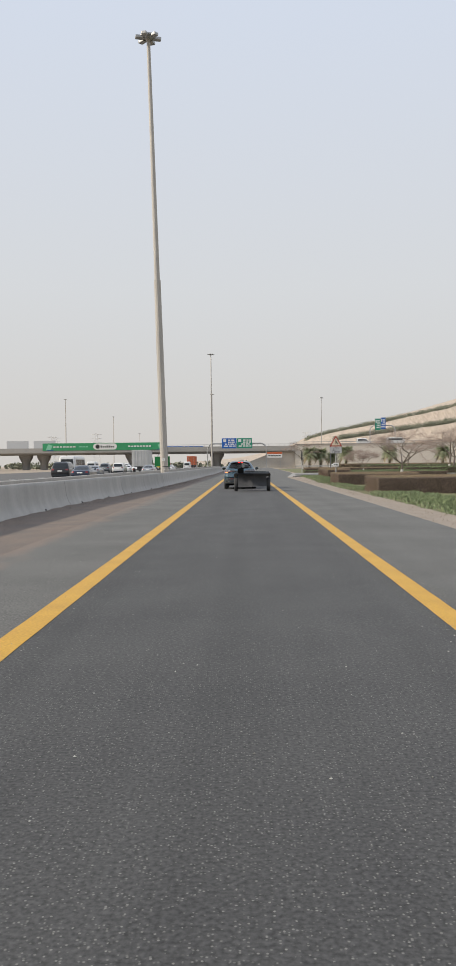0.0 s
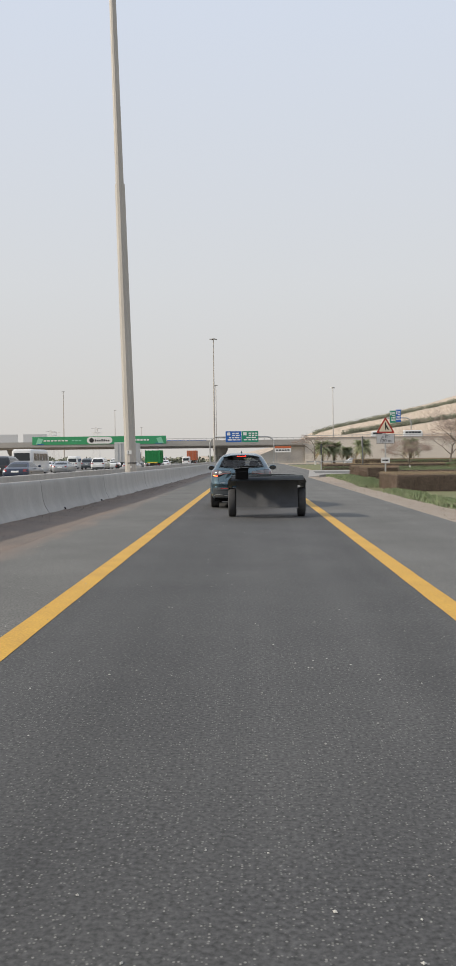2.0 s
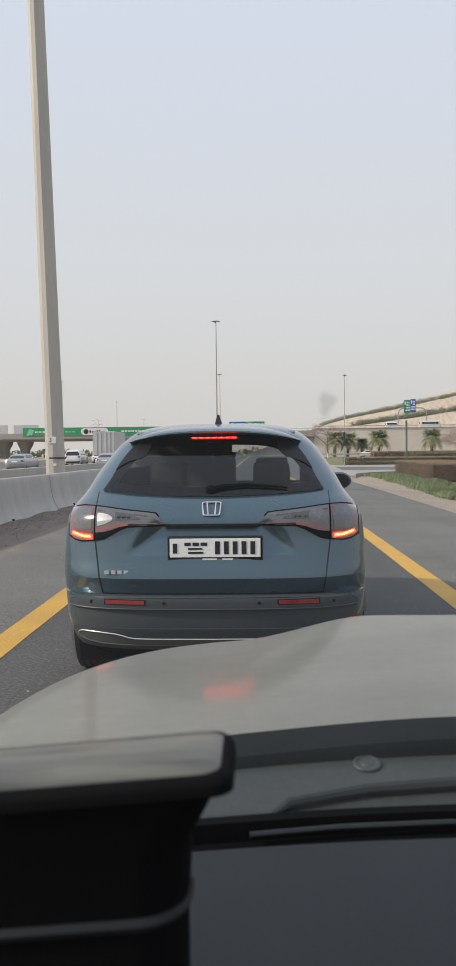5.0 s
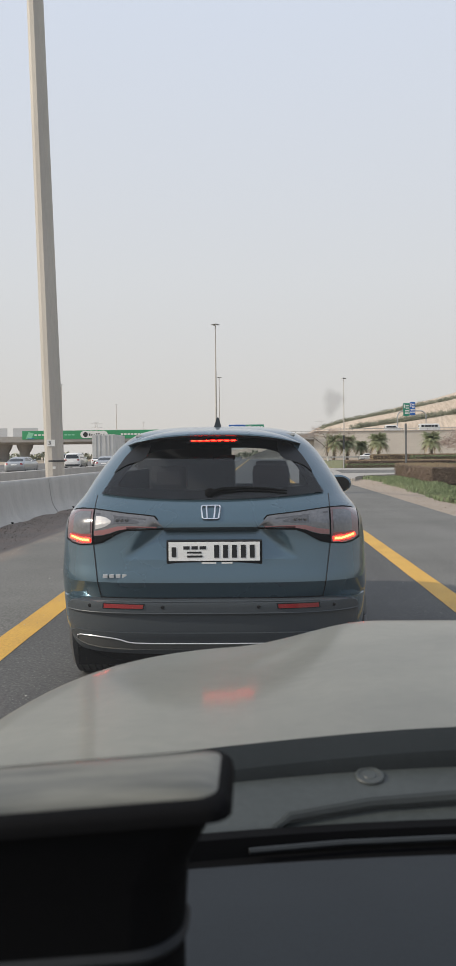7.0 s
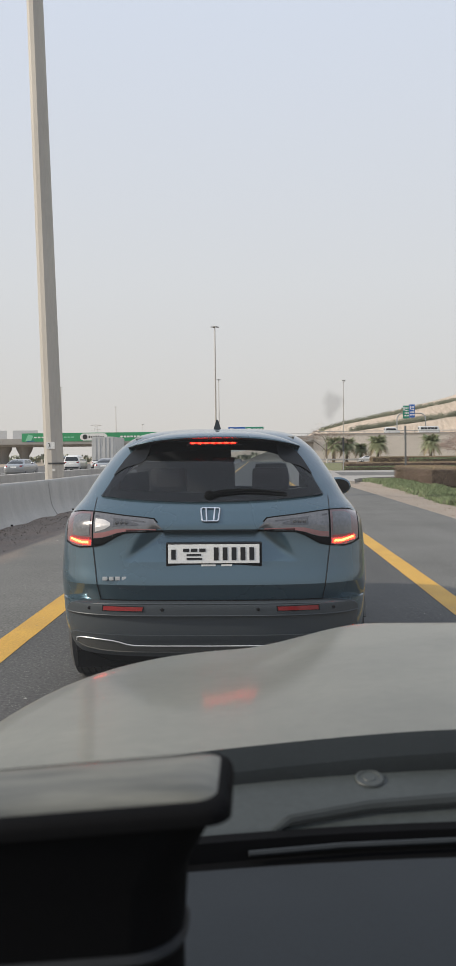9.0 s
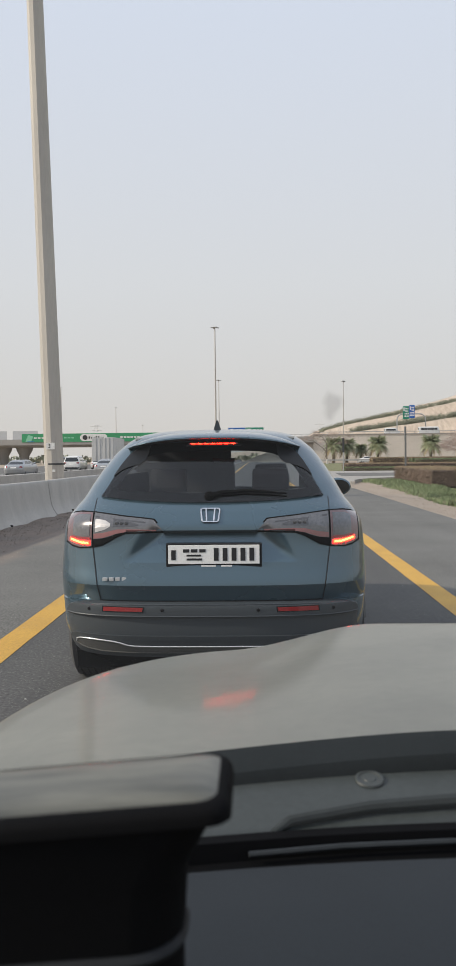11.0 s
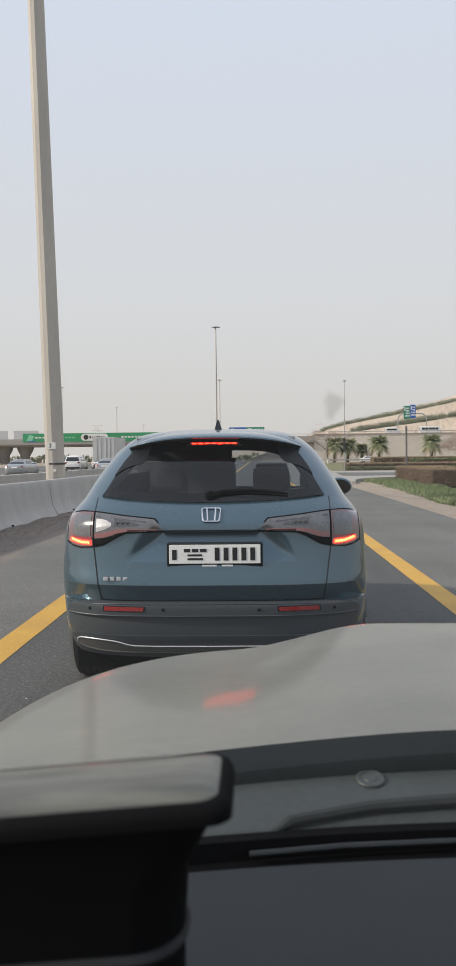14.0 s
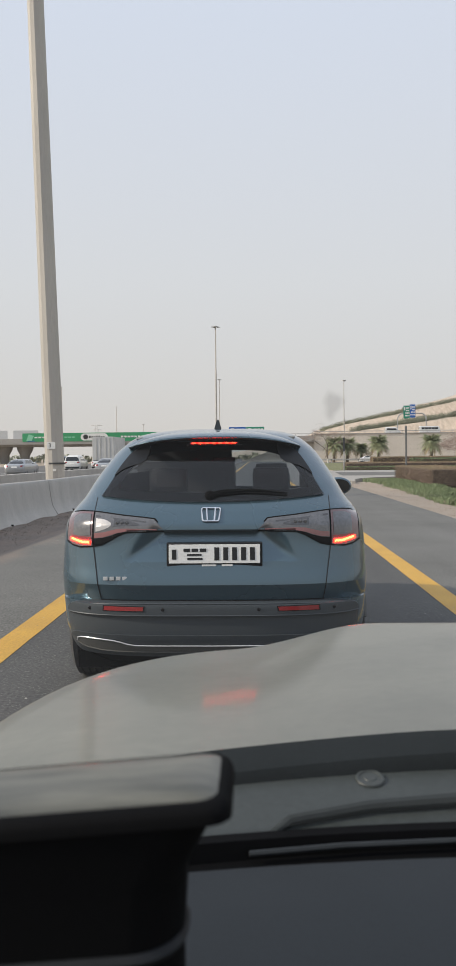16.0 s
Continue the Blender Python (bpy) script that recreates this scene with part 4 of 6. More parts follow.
def pylon(x, y, h):
    t = thing("pylon", "distant steel lattice power pylon in the haze", "pylon", at=(x, y, -0.1))
    bm = bmesh.new()
    w = h * 0.11
    for sx in (-1, 1):
        for sy in (-1, 1):
            tube(bm, [(sx * w, sy * w, 0), (sx * w * 0.22, sy * w * 0.22, h)], [0.15, 0.09], 4)
    for i in range(9):
        za, zb = h * i / 9, h * (i + 1) / 9
        wa, wb = w * (1 - 0.78 * i / 9), w * (1 - 0.78 * (i + 1) / 9)
        for s in (-1, 1):
            tube(bm, [(-s * wa, -wa, za), (s * wb, -wb, zb)], 0.06, 4)
            tube(bm, [(wa, -s * wa, za), (wb, s * wb, zb)], 0.06, 4)
    part("lattice", bm, HAZY_STEEL, t)
    for z in (0.72, 0.84, 0.96):
        bm = bmesh.new()
        tube(bm, [(-h * 0.16, 0, h * z), (0, 0, h * z + h * .025), (h * 0.16, 0, h * z)], 0.14, 4)
        tube(bm, [(-h * 0.16, 0, h * z), (h * 0.16, 0, h * z)], 0.1, 4)
        part("cross_arm", bm, HAZY_STEEL, t)


pylon(-150, 620, 25)
pylon(-112, 600, 26)
pylon(-165, 700, 27)
pylon(69, 900, 37)


def road_sign_panel(parent, x0, z0, w, h, mat, seed, y=0.0, rows=4, name="sign_panel"):
    pn = part(name, boxes(((x0, y - 0.06, z0), (x0 + w, y, z0 + h)), bevel=0.0), mat, parent)
    rnd = random.Random(seed)
    spans = []
    for r in range(rows):
        z = z0 + h * (0.86 - r * 0.78 / rows)
        x = x0 + w * 0.42 if r < 2 else x0 + w * rnd.uniform(0.08, 0.3)
        while x < x0 + w * 0.9:
            L = w * rnd.uniform(0.12, 0.3)
            spans.append(((x, y - 0.075, z - h * 0.45 / rows), (min(x + L, x0 + w * 0.94), y - 0.06, z)))
            x += L + w * 0.05
    spans.append(((x0 + w * 0.1, y - 0.075, z0 + h * 0.62), (x0 + w * 0.3, y - 0.06, z0 + h * 0.9)))
    bars(pn, spans, SIGN_WHITE)
    return pn


def gantry(x0, x1, y, top, z0, panels, label, seed):
    """A bowed steel portal with sign panels: panels are (x, width, bottom, height, material)."""
    t = thing("sign_gantry", label, "road sign", at=(0, y, z0))
    r = 2.2
    for x, s in ((x0, 1), (x1, -1)):
        bm = bmesh.new()
        tube(bm, [(x, 0, 0), (x, 0, top - r)] + [(x + s * r * (1 - math.cos(radians(a))), 0, top - r + r * math.sin(radians(a))) for a in (20, 45, 70, 90)], 0.24, 8)
        part("post", bm, STEEL, t)
    bm = bmesh.new()
    tube(bm, [(x0 + r, 0, top), (x1 - r, 0, top)], 0.22, 8)
    part("beam", bm, STEEL, t)
    for i, (x, w, zb, h, m) in enumerate(panels):
        road_sign_panel(t, x, zb, w, h, m, seed + i, y=-0.3)
    return t


gantry(-13.2, 7.9, 262, 8.9, -0.05, [(-8.0, 5.2, 7.15, 3.6, SIGN_BLUE), (-2.7, 5.5, 7.15, 3.6, SIGN_GREEN)], "grey bowed steel gantry with blue and green direction signs", 3)
gantry(-38, -12, 330, 7.6, -0.05, [(-34, 7.5, 6.4, 3.2, SIGN_BLUE), (-26, 8.0, 6.4, 3.2, SIGN_BLUE), (-15.5, 5, 6.6, 2.6, SIGN_BLUE)], "steel gantry with wide blue direction signs beyond the overpass", 9)
gantry(55.4, 66.4, 333, 9.2, 8.6, [(57.6, 2.4, 7.2, 5.0, SIGN_GREEN), (60.1, 2.1, 7.5, 5.1, SIGN_BLUE)], "bowed steel gantry with green and blue signs on the embankment", 15)

billboard = thing("notice_board", "white board with an orange heading beside the abutment", "sign", at=(10.6, 255, -0.05))
part("board", boxes(((-2.6, -0.1, 3.6), (2.6, 0, 5.6))), SIGN_WHITE, billboard)
part("heading", boxes(((-2.6, -0.13, 4.9), (2.6, -0.1, 5.6))), ORANGE_PAINT, billboard)
bars(billboard, [((-2.2 + i * 0.9, -0.13, 4.1), (-1.5 + i * 0.9, -0.1, 4.5)) for i in range(5)], SIGN_BLACK)
for x in (-2, 2):
    part("post", boxes(((x - .08, 0, 0), (x + .08, 0.16, 5.4))), STEEL, billboard)

# warning sign
sign = thing("warning_sign", "red-bordered triangular merge warning sign on a steel post", "road sign", at=(7.74, 29.9, -0.16), turn=3)
part("post", tube(bmesh.new(), [(0.1, 0.06, 0), (0.1, 0.06, 3.7)], 0.045, 10), STEEL, sign)


def tri(bm, h, y0, y1, cz, lift=0.0):
    half = h / math.sqrt(3)
    rr = 0.05 * h
    pts = []
    for ax, az, a0 in ((half, 0, -90), (0, h, 30), (-half, 0, 150)):
        cx = ax - math.copysign(rr * 1.73, ax) if ax else 0
        czz = rr if az == 0 else h - 2 * rr
        for k in range(5):
            a = radians(a0 + k * 30)
            pts.append((cx + rr * math.cos(a) + 0.1, cz + lift + czz + rr * math.sin(a)))
    panel(bm, pts, y0, y1)
    return bm


tri_panel = part("triangle", tri(bmesh.new(), 0.95, 0.0, 0.02, 2.99), SIGN_RED, sign, "red triangular border")
part("triangle_face", tri(bmesh.new(), 0.69, -0.006, 0.0, 3.08), SIGN_CREAM, tri_panel)
bm = bmesh.new()
panel(bm, [(0.07, 3.19), (0.13, 3.19), (0.13, 3.61), (0.07, 3.61)], -0.012, -0.006)
panel(bm, [(0.07, 3.44), (0.24, 3.17), (0.30, 3.20), (0.13, 3.50)], -0.012, -0.006)
part("merge_symbol", bm, SIGN_BLACK, tri_panel)
plate_panel = part("distance_plate", boxes(((-0.42, 0, 2.390), (0.62, 0.02, 2.950))), SIGN_GREY, sign, "pale grey plate with a black border")
part("plate_border", boxes(((-0.42, -0.004, 2.390), (0.62, 0, 2.408)), ((-0.42, -0.004, 2.932), (0.62, 0, 2.950)), ((-0.42, -0.004, 2.408), (-0.402, 0, 2.932)), ((0.602, -0.004, 2.408), (0.62, 0, 2.932))), SIGN_BLACK, plate_panel)
letters("120 m", 0.27, SIGN_BLACK, pose(0.1, -0.004, 2.545, 90, 0, 0), plate_panel)
letters("\u0645 \u0661\u0662\u0660", 0.27, SIGN_BLACK, pose(0.1, -0.004, 2.80, 90, 0, 0), plate_panel)
tag = part("small_plate", boxes(((-0.16, 0.0, 1.270), (0.34, 0.02, 1.580))), SIGN_WHITE, sign, "small white plate with dark script")
bars(tag, [((-0.09, -0.005, 1.39), (0.05, 0, 1.46)), ((0.08, -0.005, 1.37), (0.25, 0, 1.47))], SIGN_BLACK, "script_bar")

post = thing("sign_post", "plain square steel post seen edge-on with its sign", "sign post", at=(10.19, 57.85, -0.05))
part("post", boxes(((-0.055, -0.055, 0), (0.055, 0.055, 3.45))), POST_GREY, post)
part("sign_edge", boxes(((-0.09, -0.03, 2.5), (-0.057, 0.03, 3.45))), STEEL, post)
post = thing("sign_post", "thin steel post with a dark narrow plate", "sign post", at=(8.3, 80, -0.05))
part("post", tube(bmesh.new(), [(0, 0, 0), (0, 0, 3.2)], 0.05, 8), STEEL, post)
part("plate", boxes(((-0.09, -0.06, 1.9), (0.09, -0.04, 3.2))), DARK_STEEL, post)


# ---------------------------------------------------------------- planting
def hedge(x0, y0, x1, y1, h, seed, label, side=HEDGE_LEAF, top=HEDGE_TOP, density=260, size=0.035, base=-0.05):
    """A clipped hedge: a twiggy core with leaves standing off its faces."""
    t = thing("hedge", label, "hedge", at=((x0 + x1) / 2, (y0 + y1) / 2, base))
    hx, hy = (x1 - x0) / 2, (y1 - y0) / 2
    rnd = random.Random(seed)
    bm = boxes(((-hx + 0.06, -hy + 0.06, 0), (hx - 0.06, hy - 0.06, h - 0.05)), bevel=0.08)
    tagged(part("core", bm, HEDGE_CORE, t), kind="stuff")

    def scatter(n, place, big):
        bm = bmesh.new()
        for _ in range(n):
            q = place()
            b = 0.05 * noise.noise(q * 1.7 + Vector((seed, 0, 0)))
            q += Vector((rnd.gauss(0, .035) + b, rnd.gauss(0, .035) + b, rnd.gauss(0, .03) + b * .6))
            a = Vector((rnd.gauss(0, 1), rnd.gauss(0, 1), rnd.gauss(0, 1))).normalized() * big * rnd.uniform(.6, 1.4)
            c = a.orthogonal().normalized() * big * rnd.uniform(.35, .7)
            bm.faces.new([bm.verts.new(v) for v in (q - a, q + c, q + a, q - c)])
        return bm

    area_side = 2 * (hx + hy) * 2 * h
    area_top = 4 * hx * hy

    def on_side():
        u = rnd.uniform(0, 4 * (hx + hy))
        z = rnd.uniform(0.03, h)
        if u < 4 * hx:
            return Vector((rnd.uniform(-hx, hx), -hy if u < 2 * hx else hy, z))
        return Vector((-hx if u < 4 * hx + 2 * hy else hx, rnd.uniform(-hy, hy), z))

    tagged(part("side_leaves", scatter(int(min(area_side * density, 32000)), on_side, size), side, t), kind="stuff")
    tagged(part("top_leaves", scatter(int(min(area_top * density, 36000)), lambda: Vector((rnd.uniform(-hx, hx), rnd.uniform(-hy, hy), h)), size), top, t), kind="stuff")
    return t


BROWN = "clipped brown hedge with a dull olive top"
hedge(7.2, 3.1, 17.0, 7.9, 0.98, 1, "wide " + BROWN, density=900, size=0.024, base=-0.36)
hedge(7.2, 22.8, 13.5, 28.2, 0.92, 2, BROWN, density=900, size=0.024, base=-0.34)
hedge(8.0, 39.0, 10.2, 49.0, 0.84, 3, BROWN, density=700, size=0.028)
hedge(10.6, 41.0, 20, 48.6, 0.62, 4, "low broad hedge with a yellowish green top", HEDGE_LEAF, HEDGE_GREEN, 200, size=0.045)
hedge(14.0, 12.0, 26, 20, 0.72, 5, "low broad hedge with a yellowish green top", density=110, size=0.05, base=-0.34)
hedge(9.2, 86.5, 44, 89.5, 0.75, 6, "long clipped hedge beyond the side road", HEDGE_LEAF, HEDGE_TOP, 110, 0.07)
hedge(9.0, 84.9, 30, 86.3, 0.38, 7, "low green border hedge", HEDGE_GREEN, HEDGE_GREEN, 160, 0.06)
hedge(24, 128, 80, 133, 1.0, 8, "distant green clipped hedge", HEDGE_GREEN, HEDGE_GREEN, 40, 0.13)
hedge(22, 160, 110, 164, 1.2, 9, "distant olive clipped hedge", HEDGE_TOP, HEDGE_TOP, 30, 0.16)
hedge(20, 62.5, 48, 68, 0.9, 10, "rounded green hedge in the lawn", HEDGE_GREEN, HEDGE_GREEN, 70, 0.09)


def cover(x0, y0, x1, y1, n, seed, label, hmax=0.22):
    bm = bmesh.new()
    rnd = random.Random(seed)
    clumps = [(rnd.uniform(x0, x1), rnd.uniform(y0, y1), rnd.uniform(.5, 1.0)) for _ in range(max(6, n // 70))]
    for k in range(n):
        cx, cy, s = clumps[k % len(clumps)]
        x, y = cx + rnd.gauss(0, .17), cy + rnd.gauss(0, .28)
        z = bed_z(x, y) - 0.02
        h = hmax * s * rnd.uniform(.4, 1.1)
        a = rnd.uniform(0, 6.28)
        lean = Vector((math.cos(a), math.sin(a), 0)) * h * rnd.uniform(.2, .9)
        side = Vector((-math.sin(a), math.cos(a), 0)) * rnd.uniform(.012, .03)
        q = Vector((x, y, z))
        m = q + lean * .5 + Vector((0, 0, h * .75))
        tip = q + lean + Vector((0, 0, h))
        bm.faces.new([bm.verts.new(v) for v in (q - side * .6, q + side * .6, m + side, tip, m - side)])
    return tagged(part("groundcover", bm, COVER), label, "groundcover", kind="stuff")


GC = "patchy bright green groundcover in front of a hedge"
cover(6.7, -22, 9.2, 2.4, 20000, 1, GC, 0.30)
cover(6.6, 8.4, 7.5, 22.4, 9000, 2, GC, 0.28)
cover(6.5, 28.6, 8.2, 39.5, 16000, 3, GC, 0.28)
cover(6.3, 38, 7.9, 48, 12000, 4, GC, 0.24)
cover(6.8, -60, 9.5, -24, 8000, 5, GC, 0.30)


def bare_tree(x, y, h, seed, label, foot=0.4, spread=1.0):
    """A leafless tree with forking limbs and a whitewashed foot."""
    t = thing("tree", label, "tree", at=(x, y, bed_z(x, y) - 0.03 if y < 50.5 else -0.06))
    rnd = random.Random(seed)
    trunk, twigs = bmesh.new(), bmesh.new()
    fork = h * rnd.uniform(.24, .32)
    lean = Vector((rnd.uniform(-.06, .06) * h, rnd.uniform(-.05, .05) * h, fork))
    tube(trunk, [tuple(lean * foot * .9), tuple(lean * .93), tuple(lean)], [h * .019, h * .016, h * .015], 8)

    def grow(q, d, L, r, depth, limb):
        mid = q + d * L * .55 + Vector((rnd.gauss(0, .06), rnd.gauss(0, .06), rnd.gauss(0, .04))) * L
        end = q + d * L
        tube(limb if depth < 3 else twigs, [q, mid, end], [r, r * .8, r * .6], 6 if depth < 2 else 3, False)
        if depth >= 4:
            # sprays of fine dry twigs
            for _ in range(7):
                c = q.lerp(end, rnd.random()) + Vector((rnd.gauss(0, .16), rnd.gauss(0, .16), rnd.gauss(.03, .10)))
                e = Vector((rnd.gauss(0, 1), rnd.gauss(0, 1), rnd.gauss(.2, .6))).normalized() * rnd.uniform(.06, .16)
                w = e.orthogonal().normalized() * .010
                twigs.faces.new([twigs.verts.new(v) for v in (c - w, c + w, c + e)])
        if depth >= 6:
            return
        for _ in range(3 if depth in (1, 3) else 2):
            nd = (d + Vector((rnd.gauss(0, .52), rnd.gauss(0, .52), rnd.gauss(.0, .26)))).normalized()
            nd.z *= 0.8
            grow(end, nd, L * rnd.uniform(.6, .85), r * .62, depth + 1, limb)

    for k in range(4):
        a = k * 1.57 + rnd.uniform(-.4, .4)
        limb = bmesh.new()
        grow(lean, Vector((math.cos(a) * .8 * spread, math.sin(a) * .8 * spread, .75)).normalized(), h * .25, h * .0115, 0, limb)
        part("limb", limb, BARK, t)
    part("whitewashed_foot", tube(bmesh.new(), [(0, 0, 0), tuple(lean * foot)], [h * .022, h * .0195], 8), WHITEWASH, t, "whitewashed trunk foot")
    part("trunk", trunk, BARK, t)
    tagged(part("crown", twigs, TWIG, t), kind="stuff")
    return t


bare_tree(13.95, 33.0, 6.0, 21, "bare spreading tree with a whitewashed trunk foot", 0.70, 1.15)
bare_tree(13.05, 50.0, 3.3, 22, "small bare tree with a whitewashed trunk foot", 0.8)
bare_tree(32.6, 93.5, 8.5, 23, "bare wide tree with a whitewashed trunk foot")
bare_tree(24.5, 86, 6.0, 24, "bare spreading tree with a whitewashed trunk foot")
bare_tree(27.5, 70, 7.5, 25, "bare wide tree with a whitewashed trunk foot")
bare_tree(15.0, 176, 8.5, 26, "pale bare tree before the embankment wall")
bare_tree(56, 150, 9.5, 27, "pale bare tree before the embankment wall")


def palm(x, y, h, seed, label):
    t = thing("palm_tree", label, "palm tree", at=(x, y, -0.06))
    rnd = random.Random(seed)
    bm = bmesh.new()
    tube(bm, [(0, 0, 0), (.05, 0, h * .2), (.1, .05, h * .45), (.1, .05, h * .62)], [.38, .33, .30, .36], 10)
    part("trunk", bm, PALM_TRUNK, t)
    green, dry = bmesh.new(), bmesh.new()
    for k in range(58):
        a = k * 2.399
        up = 1.40 - 2.05 * (k / 58) + rnd.uniform(-.12, .12)
        L = h * rnd.uniform(.36, .46)
        d = Vector((math.cos(a), math.sin(a), 0))
        q = Vector((.1, .05, h * .62))
        bm = dry if k > 51 else green
        pts = []
        for i in range(10):
            s = i / 9
            pts.append(q + d * (L * s * math.cos(up * .7)) + Vector((0, 0, L * (1.2 * s * math.sin(up) - .62 * s * s))))
        side = Vector((-d.y, d.x, 0))
        for i in range(1, 10):
            w = h * .15 * math.sin(math.pi * min(.97, .12 + i / 10))
            for s in (-1, 1):
                for e in (0, .33, .66):
                    p0 = pts[i - 1].lerp(pts[i], e)
                    p1 = pts[i - 1].lerp(pts[i], e + .30)
                    tip = p1 + side * s * w + d * w * .5 + Vector((0, 0, -w * .45 + rnd.gauss(0, .05)))
                    bm.faces.new([bm.verts.new(v) for v in (p0, p1, tip)])
        tube(bm, pts, [.05 - .004 * i for i in range(10)], 3, False)
    tagged(part("fronds", green, PALM_LEAF, t), kind="stuff")
    tagged(part("dry_fronds", dry, PALM_DRY, t), kind="stuff")
    return t


PALM = "date palm with arching grey-green fronds before the wall"
for i, (x, y, h) in enumerate(((18.9, 205.5, 7.4), (22.3, 207, 7.0), (26.0, 210, 5.6), (29.6, 206, 7.6), (42.3, 206, 7.8), (58, 207, 7.5), (66, 206, 7.2), (83, 208, 7.5))):
    palm(x, y, h, 40 + i, PALM)


# ---------------------------------------------------------------- the car ahead
def front_car():
    car = thing("car", "teal blue compact SUV with lit brake lights, seen from behind", "car", at=(-0.25, 4.60, 0))
    sh = Shell([
        (0.24, 0.78, 0.20, 4.30, 0.60, 0.7), (0.32, 0.852, 0.10, 4.45, 0.62, 0.8), (0.45, 0.890, 0.044, 4.54, 0.62, 0.9), (0.58, 0.901, 0.040, 4.55, 0.62, 0.9),
        (0.605, 0.903, 0.044, 4.55, 0.62, 0.9), (0.63, 0.904, 0.046, 4.54, 0.60, 0.9), (0.70, 0.906, 0.046, 4.52, 0.58, 0.9), (0.80, 0.902, 0.060, 4.48, 0.56, 0.9), (0.92, 0.894, 0.080, 4.40, 0.54, 0.9),
        (1.02, 0.880, 0.09, 4.05, 0.52, 0.9), (1.09, 0.848, 0.13, 3.60, 0.50, 0.9), (1.17, 0.790, 0.215, 3.32, 0.48, 0.8), (1.27, 0.738, 0.32, 3.10, 0.46, 0.6),
        (1.36, 0.686, 0.42, 2.88, 0.46, 0.5), (1.44, 0.632, 0.51, 2.68, 0.46, 0.5), (1.50, 0.572, 0.56, 2.50, 0.50, 0.5), (1.545, 0.505, 0.66, 2.36, 0.5, 0.5),
        (1.575, 0.41, 0.85, 2.24, 0.5, 0.45), (1.59, 0.31, 1.05, 2.10, 0.4, 0.4)])

    def step(a, b, t):
        t = min(max((t - a) / (b - a), 0), 1)
        return t * t * (3 - 2 * t)

    def hollow(x, z):
        """Crease across the tailgate, and the scoop below the lamps that holds the plate."""
        t = min(max(z - 0.70, 0.0), 0.16)
        out = 0.16 * t - 0.5 * t * t
        if 0.60 < z < 0.70:
            out += (0.70 - z) * 0.46 * step(0.60, 0.606, z)
        k = min(max((z - 0.825) / 0.165, 0), 1)
        if k > 0:
            inner, outer = 0.440 - 0.190 * k, 0.505 - 0.120 * k
            out += 0.052 * k ** 0.85 * (1 - step(0.990, 1.002, z)) * (1 - step(inner, outer, x))
        # the pressing runs out towards the wings
        return out * (1 - step(0.80, 0.90, x))

    sh.sculpt = hollow
    bot, top = 1.150, 1.515

    def glass_low(x):
        return bot + 0.036 * (x / 0.655) ** 2

    EDGE = ((0.0, 1.500), (0.30, 1.497), (0.37, 1.490), (0.43, 1.472), (0.483, 1.442), (0.53, 1.388), (0.58, 1.304), (0.62, 1.225), (0.645, 1.186))

    def glass_high(x):
        return max(lerp_rows(EDGE, abs(x))[0], glass_low(x) + 0.002)

    def rim(x):
        return 0.055 + 0.13 * (abs(x) / 0.645) ** 4

    def cut(c):
        back = glass_low(c.x) + 0.034 < c.z < min(1.47, glass_high(abs(c.x)) - 0.7 * rim(c.x)) and c.y < 1.0 and abs(c.x) < 0.60
        front = 1.13 < c.z < 1.505 and c.y > lerp_rows(sh.rows, c.z)[2] - 0.25
        side = 1.15 < c.z < 1.45 and abs(c.x) > 0.45 and (1.10 + (c.z - 1.13) * 0.9 < c.y < 1.88 or 2.0 < c.y < 2.92 - (c.z - 1.13) * 1.5)
        return back or front or side

    levels = sorted({round(0.24 + 0.009 * i, 4) for i in range(151)} | {0.70, 0.606, 0.60, 0.99, 1.002, 1.59})
    body = part("body", sh.body(levels, 300, cut), PAINT, car, smooth=True)
    body.data.set_sharp_from_angle(angle=radians(22))
    # rear window with its black border
    cols = [math.sin(math.pi / 2 * (-1 + 2 * i / 60)) * 0.645 for i in range(61)]
    g = part("rear_window", sh.patch([((x, glass_low(x)), (x, glass_high(x))) for x in cols], 12, 0.016, deep=0.004), TINTED, car, "dark tinted rear window")
    g.visible_shadow = False
    bm = bmesh.new()

    def strip(segs, nx):
        b2 = sh.patch(segs, nx, 0.006)
        me = bpy.data.meshes.new("strip")
        b2.to_mesh(me)
        b2.free()
        bm.from_mesh(me)
        bpy.data.meshes.remove(me)

    strip([((x, glass_low(x)), (x, min(glass_low(x) + 0.05, glass_high(x)))) for x in cols], 3)
    strip([((x, max(glass_high(x) - rim(x), glass_low(x))), (x, glass_high(x))) for x in cols], 4)
    part("window_border", bm, FRIT, g, smooth=True)
    ws = sh.patch([((-0.60 + (z - 1.13) * .35, z), (0.60 - (z - 1.13) * .35, z)) for z in (1.13, 1.22, 1.31, 1.40, 1.505)], 12, 0.008, "front", 0.0)
    bmesh.ops.reverse_faces(ws, faces=ws.faces)
    part("windscreen", ws, glass("clear_glass", (0.90, 0.94, 0.93)), car).visible_shadow = False
    # spoiler over the rear window: painted lip above, black below
    n = 30
    upper = ((0.16, 0.046), (0.02, 0.034), (-0.085, 0.020), (-0.112, 0.008), (-0.114, 0.0))
